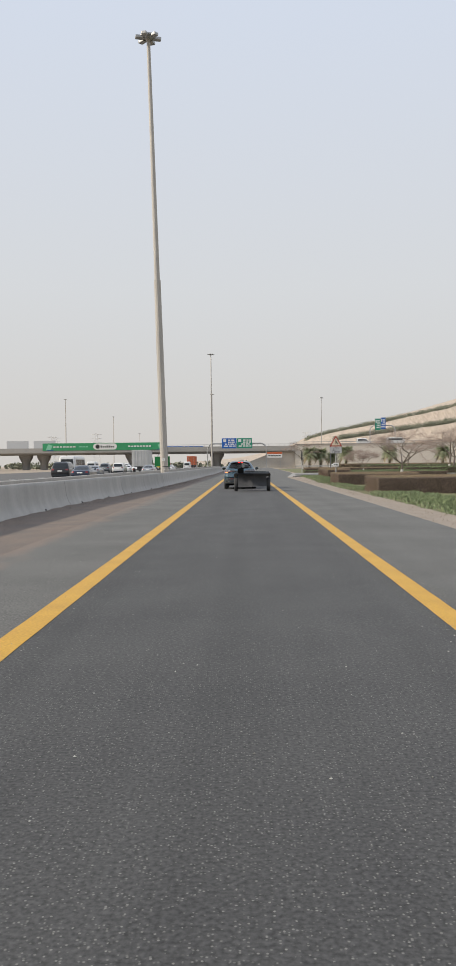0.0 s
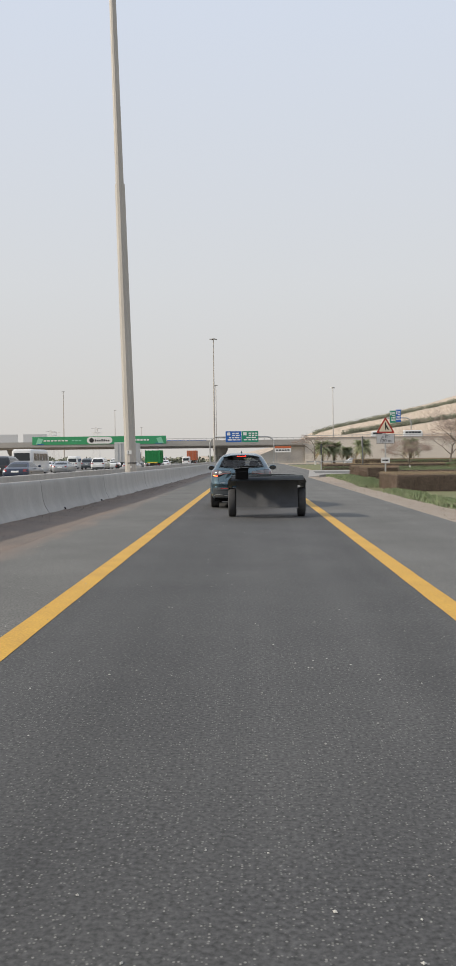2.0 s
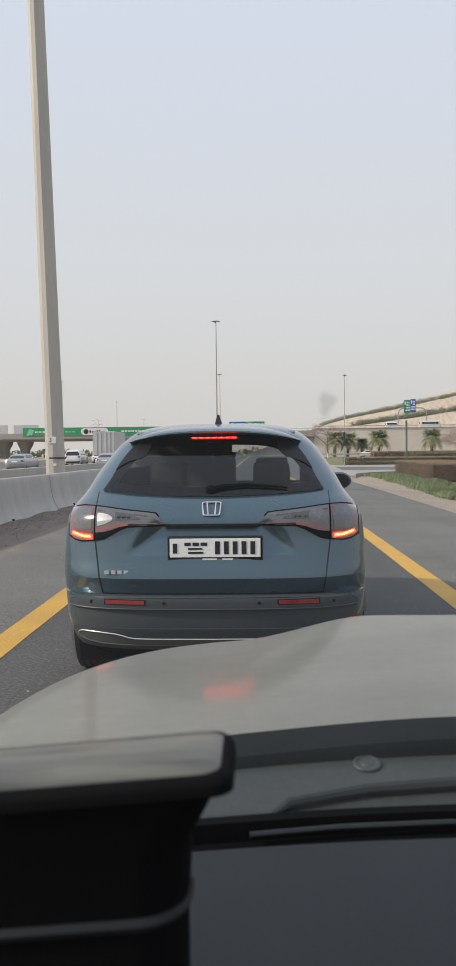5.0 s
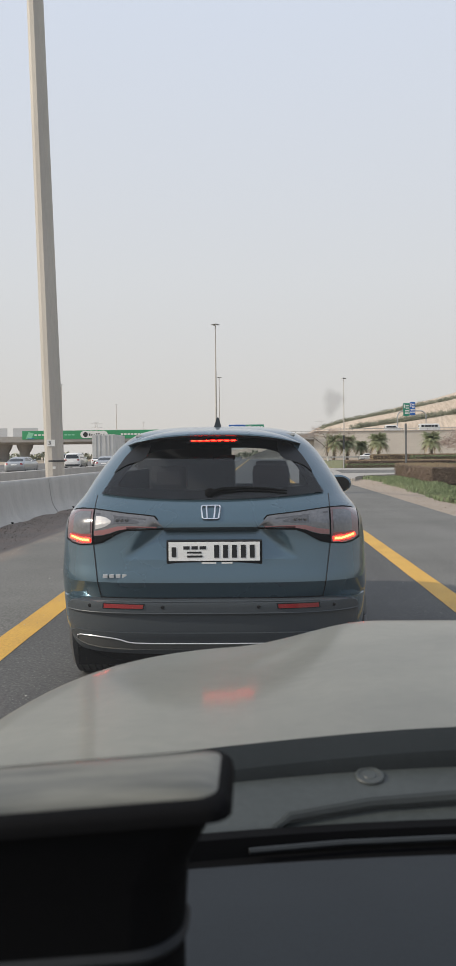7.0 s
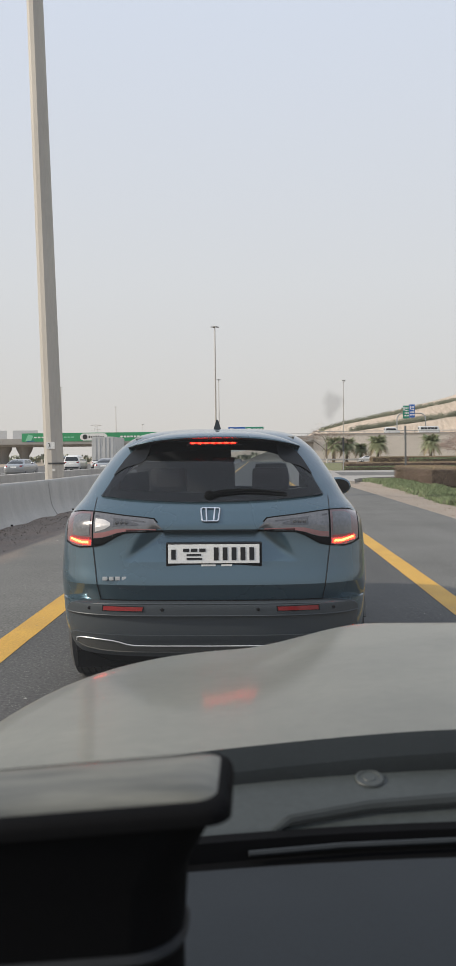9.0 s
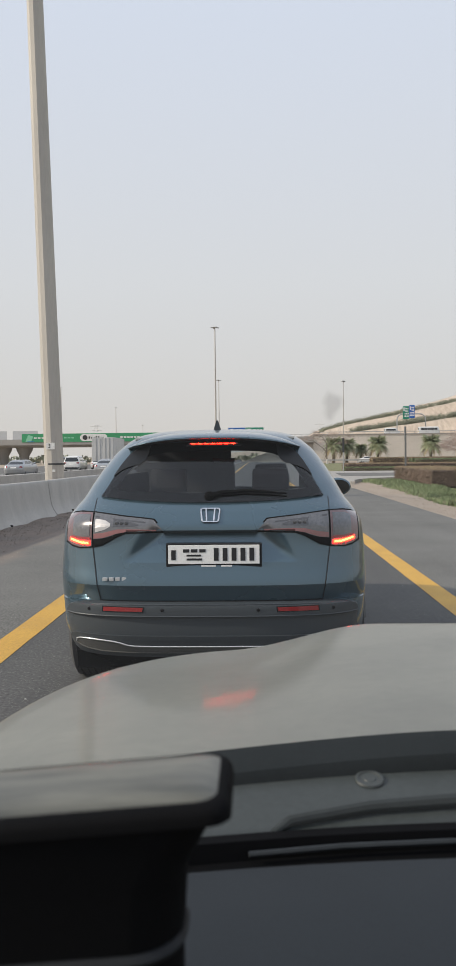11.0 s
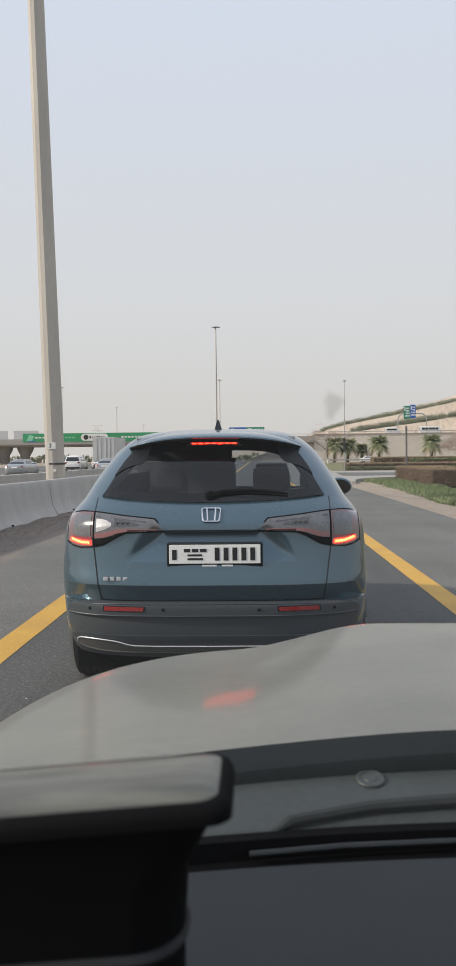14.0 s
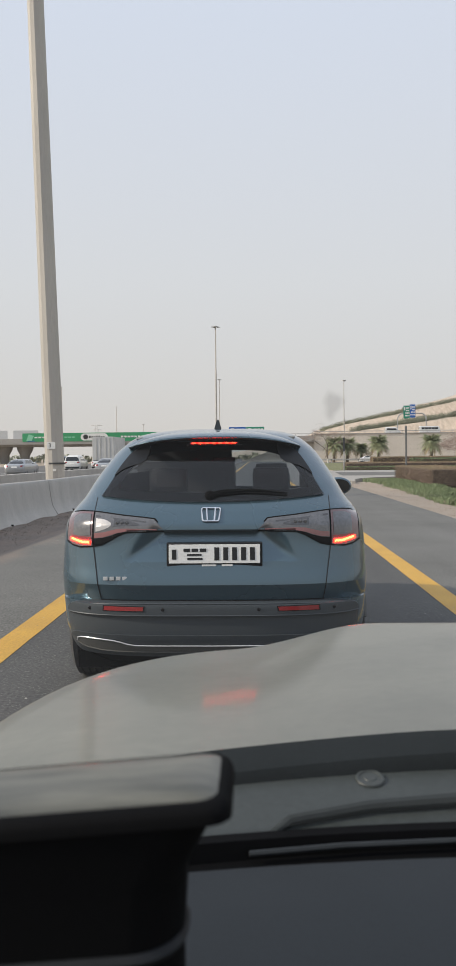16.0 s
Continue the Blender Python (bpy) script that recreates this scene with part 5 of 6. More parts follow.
    lower = ((-0.114, 0.0), (-0.106, -0.005), (0.02, -0.012), (0.10, -0.03))
    sp = None
    for prof, name, mat in ((upper, "spoiler", PAINT), (lower, "spoiler_underside", PLASTIC)):
        bm = bmesh.new()
        segs = []
        for i in range(n + 1):
            u = -1 + 2 * i / n
            x = u * 0.53
            drop = 0.055 * abs(u) ** 2.6
            k = 1 - 0.92 * abs(u) ** 6
            y = sh.rear(0, 1.50) + 0.035 * abs(u) ** 3
            segs.append([bm.verts.new((x, y + (a * k if a < 0 else a), 1.520 - drop + b * k)) for a, b in prof])
        for a, b in zip(segs, segs[1:]):
            for k in range(len(prof) - 1):
                bm.faces.new((a[k], a[k + 1], b[k + 1], b[k]))
        bmesh.ops.recalc_face_normals(bm, faces=bm.faces)
        ob = part(name, bm, mat, sp or car, smooth=True)
        sp = sp or ob
    for s in (-1, 1):
        part("side_fin", sh.patch([((s * x, z), (s * x, max(z + 0.003, glass_high(x) + 0.012))) for x, z in ((0.385, 1.440), (0.40, 1.395), (0.43, 1.371), (0.47, 1.362), (0.51, 1.350), (0.54, 1.336), (0.565, 1.318), (0.585, 1.300))], 6, 0.024, deep=0.012), FIN_BLACK, sp, "black fin beside the rear window", True)
    ys = sh.rear(0, 1.487) - 0.075
    part("high_brake_light", boxes(((-0.14, ys, 1.4815), (0.15, ys + 0.03, 1.4925)), bevel=0.004), RED_LENS, sp)
    # added black lip that keeps the diodes' reflection off the rear window
    part("lamp_housing", boxes(((-0.16, ys - 0.012, 1.4745), (0.17, ys + 0.05, 1.4795)), bevel=0.002), FIN_BLACK, sp)
    part("brake_diodes", boxes(*[((-0.128 + k * 0.0395, ys - 0.003, 1.4838), (-0.103 + k * 0.0395, ys + 0.01, 1.4902)) for k in range(7)]), BRAKE, sp, "lit red diodes")
    part("brake_strip", boxes(((-0.130, ys - 0.001, 1.4858), (0.138, ys + 0.01, 1.4884))), BRAKE_DIM, sp, "faintly lit red strip")
    # roof antenna
    ay = 1.15
    bm = bmesh.new()
    fin = [(-0.027, 0.0, 0), (0.027, 0.0, 0), (0.022, 0.17, 0), (-0.022, 0.17, 0), (-0.006, -0.01, 0.068), (0.006, -0.01, 0.068), (0.004, 0.06, 0.05), (-0.004, 0.06, 0.05)]
    vs = [bm.verts.new((x, ay + y, 1.586 + z)) for x, y, z in fin]
    for f in ((0, 1, 5, 4), (1, 2, 6, 5), (2, 3, 7, 6), (3, 0, 4, 7), (4, 5, 6, 7)):
        bm.faces.new([vs[k] for k in f])
    part("antenna", bm, PLASTIC, car)
    # tail lamps
    for s in (-1, 1):
        def on(rows, nx, off, deep=0.02):
            return sh.patch([((s * x, zb), (s * x, zt)) for x, zb, zt in rows], nx, off, deep=deep)

        part("lamp_surround", on(((0.845, 0.925, 1.086), (0.80, 0.905, 1.098), (0.75, 0.897, 1.106), (0.66, 0.905, 1.104), (0.61, 0.916, 1.099), (0.565, 0.940, 1.094), (0.525, 0.963, 1.089), (0.475, 0.982, 1.083), (0.36, 0.986, 1.072), (0.312, 0.986, 1.066), (0.25, 0.986, 1.0)), 10, 0.008), DASH_BLACK, car)
        # outer lamp
        lamp = part("tail_lamp", on(((0.838, 0.935, 1.080), (0.80, 0.915, 1.092), (0.75, 0.906, 1.099), (0.70, 0.908, 1.10), (0.672, 0.912, 1.099)), 6, 0.014), LAMP_OUTER, car, "red and clear wrap-around tail lamp", True)
        part("clear_cover", on(((0.795, 0.972, 1.072), (0.76, 0.968, 1.086), (0.72, 0.968, 1.089), (0.685, 0.970, 1.089)), 4, 0.018), CLEAR_LENS, lamp, smooth=True)
        part("light_guide", on(((0.805, 0.955, 0.968), (0.75, 0.949, 0.962), (0.68, 0.949, 0.961)), 3, 0.019), RED_LENS, lamp)
        part("lit_bar", on(((0.815, 0.937, 0.956), (0.77, 0.927, 0.947), (0.73, 0.921, 0.942), (0.685, 0.918, 0.940)), 3, 0.019), BRAKE, lamp, "glowing red light bar", True)
        prongs = []
        for k in range(13):
            x = 0.806 - k * 0.0095
            zc = 0.948 - 0.020 * min(1, (0.815 - x) / 0.08) + 0.0035 * (k % 2)
            prongs.append((x, zc - 0.0035, zc + 0.0055))
        part("lit_core", on(prongs, 2, 0.022), BRAKE_HOT, lamp, "bright jagged light core")
        # lamp on the tailgate
        lid = part("boot_lamp", on(((0.662, 0.925, 1.098), (0.61, 0.932, 1.093), (0.565, 0.955, 1.088), (0.525, 0.976, 1.083), (0.475, 0.992, 1.077), (0.36, 0.994, 1.066), (0.316, 0.994, 1.060), (0.262, 0.994, 1.001)), 10, 0.012), CLEAR_LENS, car, "clear lamp with a red lower strip on the tailgate", True)
        part("dark_edge", on(((0.662, 0.918, 0.952), (0.61, 0.925, 0.957), (0.565, 0.948, 0.968), (0.525, 0.972, 0.984), (0.475, 0.986, 0.994), (0.265, 0.986, 0.992)), 2, 0.0150), DASH_BLACK, lid)
        part("red_strip", on(((0.66, 0.955, 0.982), (0.605, 0.960, 0.988), (0.565, 0.972, 0.998), (0.525, 0.985, 1.008), (0.47, 0.994, 1.010), (0.30, 0.995, 1.006)), 3, 0.015), PINK_LENS, lid, smooth=True)
        part("upper_guide", on(((0.655, 1.072, 1.082), (0.52, 1.058, 1.066), (0.36, 1.044, 1.050)), 2, 0.0145), SMOKED_LENS, lid)
        part("lens_tray", on(((0.545, 1.022, 1.062), (0.50, 1.024, 1.060), (0.445, 1.026, 1.050), (0.40, 1.030, 1.036)), 3, 0.0140), SMOKED_LENS, lid)
        for k in range(3):
            bm = bmesh.new()
            x = s * (0.523 - k * 0.027)
            lathe(bm, [(0.0115, 0), (0.011, 0.004), (0.008, 0.005), (0.007, 0.002), (0.004, 0.004), (0, 0.005)], 12, Matrix.Translation((x, sh.rear(x, 1.042) - 0.0145, 1.042)) @ Matrix.Rotation(radians(90), 4, "X"))
            part("round_lens", bm, CLEAR_LENS, lid, smooth=True)
        # left side coloured as sunlit, right side as shaded
        part("lamp_reflector", on(((0.652, 0.990, 1.064), (0.62, 0.998, 1.062), (0.59, 1.008, 1.056), (0.562, 1.026, 1.040)), 3, 0.0142), SUNLIT_REFLECTOR if s < 0 else CLEAR_LENS, lid)
    part("garnish_strip", sh.patch([((-0.262, 0.984), (0.262, 0.984)), ((-0.262, 1.003), (0.262, 1.003))], 14, 0.030), BLACK_GLOSS, car)
    # shut lines
    for s in (-1, 1):
        part("shut_line", sh.patch([((s * (0.666 - 0.046 * t), 0.915 - t * 0.305), (s * (0.6705 - 0.046 * t), 0.915 - t * 0.305)) for t in [k / 14 for k in range(15)]], 1, 0.004), BLACK_GLOSS, car)
        part("shut_line", sh.patch([((s * (0.668 + 0.002 * t), 1.10 + t * 0.075), (s * (0.672 + 0.002 * t), 1.10 + t * 0.075)) for t in [k / 6 for k in range(7)]], 1, 0.004), BLACK_GLOSS, car)
    part("shut_line", sh.patch([((-0.625, 0.606), (0.625, 0.606)), ((-0.625, 0.613), (0.625, 0.613))], 24, 0.006), BLACK_GLOSS, car)
    # bumper: bright ledge above, dark face, lower apron with the garnish
    def band(rows, nx, off, deep):
        return sh.patch([((-w, z), (w, z)) for z, w in rows], nx, off, deep=deep)

    bumper = part("bumper", band(((0.415, 0.815), (0.46, 0.822), (0.50, 0.825), (0.545, 0.826)), 44, 0.028, 0.07), PLASTIC, car, "dark grey plastic bumper", True)
    ledge = part("bumper_ledge", band(((0.538, 0.826), (0.545, 0.829), (0.570, 0.822), (0.585, 0.806), (0.596, 0.775), (0.603, 0.73), (0.607, 0.66)), 44, 0.046, 0.08), PLASTIC, bumper, smooth=True)
    bm = bmesh.new()
    pts = [(-0.825 + 1.65 * k / 40, 0.0, 0.5395) for k in range(41)]
    tube(bm, [(x, sh.rear(x, z) - 0.044, z) for x, y, z in pts], 0.004, 6)
    tube(bm, [(x * 0.84, sh.rear(x * 0.84, 0.602) - 0.046, 0.603 - 0.012 * (abs(x) / .825) ** 8) for x, y, z in pts], 0.005, 6)
    part("ledge_edge", bm, PLASTIC, ledge, smooth=True)
    apron = part("apron", band(((0.30, 0.76), (0.325, 0.79), (0.36, 0.806), (0.40, 0.812), (0.418, 0.800), (0.430, 0.77)), 44, 0.046, 0.08), PLASTIC, bumper, smooth=True)
    part("diffuser", band(((0.235, 0.70), (0.27, 0.73), (0.305, 0.765)), 30, 0.030, 0.08), DASH_BLACK, bumper, "black underside of the bumper")
    for s in (-1, 1):
        part("reflector_recess", sh.patch([((s * 0.365, 0.563), (s * 0.60, 0.563)), ((s * 0.36, 0.592), (s * 0.597, 0.594))], 8, 0.0485), BLACK_GLOSS, bumper)
        part("reflector", sh.patch([((s * 0.372, 0.567), (s * 0.592, 0.567)), ((s * 0.367, 0.588), (s * 0.59, 0.590))], 8, 0.052), RED_LENS, bumper, "red reflector strip")
        for x in (0.262, 0.675):
            bm = bmesh.new()
            lathe(bm, [(0.010, 0), (0.010, 0.002), (0.006, 0.003), (0.0, 0.003)], 12, Matrix.Translation((s * x, sh.rear(x, 0.575) - 0.0465, 0.575)) @ Matrix.Rotation(radians(90), 4, "X"))
            part("parking_sensor", bm, BLACK_GLOSS, bumper)
    top_line = ((0.772, 0.372), (0.765, 0.392), (0.74, 0.402), (0.70, 0.404), (0.62, 0.402), (0.54, 0.396), (0.50, 0.388), (0.46, 0.376), (0.42, 0.371), (0.32, 0.370), (0.0, 0.370))
    full = [(-x, z) for x, z in top_line] + [(x, z) for x, z in top_line[::-1][1:]]
    low = part("lower_garnish", sh.patch([((x, 0.330 + 0.038 * (abs(x) / .775) ** 14), (x, z)) for x, z in full], 4, 0.050, deep=0.05), GARNISH, bumper, "satin grey lower garnish", True)
    bm = bmesh.new()
    ring = [(x, sh.rear(x, z) - 0.054, z) for x, z in full]
    under = [(x, 0.330 + 0.038 * (abs(x) / .775) ** 14) for x, z in full[::-1]]
    tube(bm, ring, 0.0036, 6)
    part("garnish_edge", bm, BRIGHT_TRIM, low, "bright trim line", True)
    bm = bmesh.new()
    tube(bm, [(x, sh.rear(x, z) - 0.052, z) for x, z in under], 0.003, 5)
    part("garnish_lower_edge", bm, GARNISH, low, smooth=True)
    # number plate with bars for its writing
    py = sh.rear(0, 0.86) - 0.004
    pl = part("number_plate", boxes(((-0.245, py - 0.02, 0.796), (0.285, py + 0.05, 0.932)), bevel=0.006), BLACK_GLOSS, car, "white number plate in a black frame")
    part("plate_face", boxes(((-0.232, py - 0.026, 0.818), (0.272, py - 0.018, 0.922)), bevel=0.002), PLATE, pl)
    strokes = [((-0.215, py - 0.028, 0.84), (-0.19, py - 0.025, 0.895))]
    strokes += [((0.02 + k * 0.049, py - 0.028, 0.835), (0.047 + k * 0.049, py - 0.025, 0.906)) for k in range(5)]
    strokes += [((-0.15 + k * 0.045, py - 0.028, 0.882), (-0.115 + k * 0.045, py - 0.025, 0.90)) for k in range(3)]
    strokes += [((-0.13, py - 0.028, 0.860), (-0.05, py - 0.025, 0.870)), ((-0.13, py - 0.028, 0.838), (-0.045, py - 0.025, 0.849))]
    bars(pl, strokes, INK, "plate_bar")
    bars(pl, [((-0.05, py - 0.024, 0.802), (0.03, py - 0.02, 0.811)), ((0.06, py - 0.024, 0.802), (0.12, py - 0.02, 0.811))], SIGN_WHITE, "dealer_bar")
    # badge: a plain rounded frame with bars
    bm = bmesh.new()
    corners = ((0.043, 0.025), (0.035, -0.025), (-0.035, -0.025), (-0.043, 0.025))
    path = []
    for k, (cx, cz) in enumerate(corners):
        for a in range(0, 91, 15):
            b = radians(90 - 90 * k - a)
            x, z = cx + 0.010 * math.cos(b), 1.083 + cz + 0.010 * math.sin(b)
            path.append((x, sh.rear(x, z) - 0.010, z))
    tube(bm, path + path[:1], 0.0052, 6, False)
    for x in (-0.022, 0.022):
        tube(bm, [(x * (1 + 4 * (z - 1.083)), sh.rear(x, z) - 0.010, z) for z in (1.052, 1.083, 1.114)], 0.0062, 6)
    part("badge", bm, CHROME, car, "chrome badge")
    part("model_badge_bars", boxes(*[((-0.60 + k * 0.036, sh.rear(-.55, .735) - 0.014, 0.725), (-0.574 + k * 0.036, sh.rear(-.55, .735), 0.745)) for k in range(4)], bevel=0.003), BRIGHT_TRIM, car, "small chrome lettering bars")
    # rear wiper
    bm = bmesh.new()
    pts = [(x, sh.rear(x, z) - 0.03, z) for x, z in ((-0.01, 1.185), (0.06, 1.205), (0.2, 1.212), (0.33, 1.206), (0.43, 1.195))]
    tube(bm, pts, [0.017, 0.015, 0.011, 0.008, 0.005], 6)
    pts2 = [(x, y - 0.004, z - 0.014) for x, y, z in pts[1:]]
    tube(bm, pts2, [0.006, 0.008, 0.008, 0.005], 5)
    wp = part("rear_wiper", bm, DASH_BLACK, car)
    bm = bmesh.new()
    lathe(bm, [(0.03, 0), (0.028, 0.025), (0.015, 0.035), (0, 0.036)], 14, Matrix.Translation((-0.01, sh.rear(0, 1.185) - 0.005, 1.185)) @ Matrix.Rotation(radians(90), 4, "X"))
    part("wiper_hub", bm, DASH_BLACK, wp)
    # flanks: side glass, mirrors, arches
    for s in (-1, 1):
        part("side_window", sh.side([((0.95 + (z - 1.13) * .9, z), (3.05 - (z - 1.13) * 1.5, z)) for z in (1.13, 1.22, 1.31, 1.40, 1.47)], s, 12, deep=0.0), TINTED, car).visible_shadow = False
        bm = bmesh.new()
        bmesh.ops.create_icosphere(bm, subdivisions=3, radius=1, matrix=Matrix.Translation((s * 0.965, 2.78, 1.145)) @ Matrix.Diagonal((0.115, 0.075, 0.078, 1)))
        for v in bm.verts:
            v.co.y = max(v.co.y, 2.735)
        tube(bm, [(s * 0.80, 2.80, 1.08), (s * 0.90, 2.79, 1.11)], 0.025, 6)
        mr = part("wing_mirror", bm, PAINT, car, smooth=True)
        bm = bmesh.new()
        panel(bm, [(s * 0.968 + 0.092 * math.cos(radians(a)), 1.145 + 0.06 * math.sin(radians(a))) for a in range(0, 360, 20)], 2.728, 2.734)
        part("mirror_glass", bm, BLACK_GLOSS, mr)
        for y in (0.93, 3.585):
            bm = bmesh.new()
            ring = [(s * 0.885, y + 0.39 * math.cos(radians(a)), 0.345 + 0.40 * math.sin(radians(a))) for a in range(12, 169, 12)]
            tube(bm, ring, 0.03, 6)
            part("wheel_arch", bm, PLASTIC, car, smooth=True)
            wheel(car, s * 0.795, y, 0.345, 0.235, tread=True)
        part("sill", boxes(((s * 0.83, 1.3, 0.22), (s * 0.90, 3.2, 0.36)), bevel=0.03), PLASTIC, car)
    # underside and cabin
    part("underbody", boxes(((-0.78, 0.25, 0.20), (0.78, 4.2, 0.30))), DASH_BLACK, car)
    part("cabin_floor", boxes(((-0.7, 0.5, 0.95), (0.7, 3.2, 1.0))), FABRIC, car)
    # added block, visor-like: darkens the left half of the view through the cabin
    part("sun_visor", boxes(((-0.72, 2.30, 1.30), (0.06, 2.33, 1.52)), bevel=0.012), FABRIC, car)
    bm = boxes(((-0.09, 2.25, 1.362), (0.09, 2.28, 1.402)), bevel=0.012)
    part("rear_view_mirror", bm, DASH_BLACK, car)
    for s in (-1, 1):
        part("pillar_trim", boxes(((s * 0.60, 0.75, 1.0), (s * 0.64, 2.2, 1.30)), bevel=0.01), FABRIC, car)
    part("headlining", boxes(((-0.5, 0.75, 1.522), (0.5, 2.2, 1.532))), HEADLINING, car)
    for x, y, w, top_z in ((-0.36, 1.45, 0.5, 1.16), (0.36, 1.45, 0.5, 1.16)):
        part("rear_seat", boxes(((x - w / 2, y - 0.08, 0.9), (x + w / 2, y + 0.08, top_z)), bevel=0.05), FABRIC, car)
        part("headrest", boxes(((x - 0.13, y - 0.05, 1.15), (x + 0.13, y + 0.05, 1.33)), bevel=0.045), FABRIC, car)
    # left seat made oversized to block light through the windscreen
    for x, w, tz in ((-0.31, 0.40, 1.38), (0.38, 0.15, 1.30)):
        part("front_seat", boxes(((x - w, 2.25, 0.9), (x + w, 2.4, tz)), bevel=0.06), FABRIC, car)
        part("front_headrest", boxes(((x - 0.13, 2.27, 1.22), (x + 0.13, 2.37, 1.355)), bevel=0.045), FABRIC, car)
    return car


front_car()


# ---------------------------------------------------------------- the car that carries the view: bonnet, cowl and dashboard
CX = 0.40


def bonnet_z(u, y):
    """Height of the bonnet at a distance u from the car's middle."""
    k = min(max((0.45 - u) / 0.33, 0), 1)
    k = k * k * (3 - 2 * k)
    front_z = 0.939 + 0.003 * (u / 0.9) ** 2 + 0.064 * k
    sy = min(max((y - 0.95) / 1.15, 0), 1.2)
    z = front_z + (1.040 - front_z) * max(0.0, 1 - sy) ** 0.75 - 0.061 * (u / 0.9) ** 4
    q = (u / 0.950) ** 3.5 + (max(0.0, y - 1.0) / 1.16) ** 3.5
    return z - 0.128 * max(0.0, (q - 0.5) / 0.5) ** 2.6


def own_car():
    car = thing("host_car", "olive grey car front with bonnet and dark dashboard", "car", at=(CX, 0, 0))
    nx, ny = 84, 40
    bonnet, wings = bmesh.new(), {-1: bmesh.new(), 1: bmesh.new()}
    edge = []

    def point(i, j):
        a = -1 + 2 * i / nx
        u = math.sin(a * math.pi / 2) * 0.949
        yr = 1.118 - 0.33 * u * u
        yf = 1.0 + 1.16 * max(1e-6, 1 - (abs(u) / 0.950) ** 3.5) ** (1 / 3.5)
        s = (j / ny) ** 0.85
        y = yr + (yf - yr) * s
        return Vector((u, y, bonnet_z(abs(u), y)))

    def fill(bm, i0, i1):
        g = [[bm.verts.new(point(i, j)) for j in range(ny + 1)] for i in range(i0, i1 + 1)]
        for a, b in zip(g, g[1:]):
            for j in range(ny):
                bm.faces.new((a[j], b[j], b[j + 1], a[j + 1]))
        return g

    lo = 12
    g = fill(bonnet, lo, nx - lo)
    seal = bmesh.new()
    back = [r[0].co.copy() for r in g]
    rows = [[seal.verts.new(q + Vector(d)) for q in back] for d in ((0, 0.012, 0.0015), (0, -0.004, 0.0), (0, -0.044, -0.009), (0, -0.050, -0.018), (0, -0.052, -0.045))]
    for r0, r1 in zip(rows, rows[1:]):
        for a, b, c, d in zip(r0, r0[1:], r1[1:], r1):
            seal.faces.new((a, d, c, b))
    part("bonnet_seal", seal, SEAL, car, "black seal along the bonnet's rear edge", True)
    part("bonnet", bonnet, HOOD_PAINT, car, "olive grey painted bonnet with a raised middle", True)
    for s in (-1, 1):
        bm = wings[s]
        i0, i1 = (0, lo) if s < 0 else (nx - lo, nx)
        fill(bm, i0, i1)
        # outer skin down to the sill
        idx = range(0, lo + 1) if s < 0 else range(nx - lo, nx + 1)
        rim = [point(i, ny) for i in idx]
        top = [bm.verts.new(v) for v in rim]
        low = [bm.verts.new((v.x * 1.0, v.y, 0.40 if abs(v.x) > 0.80 else v.z - 0.06)) for v in rim]
        for a, b, c, d in zip(top, top[1:], low[1:], low):
            bm.faces.new((a, b, c, d))
        part("wing", bm, HOOD_PAINT, car, smooth=True)
    bm = bmesh.new()
    rim = [point(i, ny) for i in range(lo, nx - lo + 1)]
    top = [bm.verts.new(v) for v in rim]
    low = [bm.verts.new((v.x, v.y + 0.012, v.z - 0.06)) for v in rim]
    for a, b, c, d in zip(top, top[1:], low[1:], low):
        bm.faces.new((a, b, c, d))
    part("bonnet_lip", bm, HOOD_PAINT, car, smooth=True)
    # cowl under the windscreen's foot
    bm = bmesh.new()
    prev = None
    for i in range(31):
        x = -0.86 + 1.72 * i / 30
        yr = 1.118 - 0.33 * x * x
        row = [bm.verts.new(v) for v in ((x, yr + 0.03, 1.012), (x, yr - 0.01, 1.014), (x, yr - 0.075, 1.004), (x, 0.948 - 0.23 * x * x, 0.985), (x, 0.928 - 0.23 * x * x, 0.90))]
        if prev:
            for k in range(4):
                bm.faces.new((prev[k], row[k], row[k + 1], prev[k + 1]))
        prev = row
    cowl = part("cowl", bm, COWL, car, "dark plastic cowl below the windscreen", True)
    bm = bmesh.new()
    lathe(bm, [(0.018, 0.0), (0.017, 0.0016), (0.0135, 0.0018), (0.013, 0.0006), (0.008, 0.0006), (0.007, 0.0016), (0, 0.0016)], 20, Matrix.Translation((-0.264, 1.030, 1.0075)) @ Matrix.Rotation(radians(12), 4, "X"))
    part("round_cap", bm, material("grey_cap", (0.040, 0.046, 0.044), 0.5, vary=0.1), cowl, smooth=True)
    # windscreen, raked back over the dashboard
    bm = bmesh.new()
    rows = []
    for k in range(9):
        t = k / 8
        rows.append([bm.verts.new((x, 0.955 - 0.22 * x * x * (1 - 0.5 * t) - 0.88 * t, 0.994 + 0.60 * t + 0.03 * math.sin(math.pi * t))) for x in [-0.80 + 1.60 * i / 24 for i in range(25)]])
    for a, b in zip(rows, rows[1:]):
        for i in range(24):
            bm.faces.new((a[i], a[i + 1], b[i + 1], b[i]))
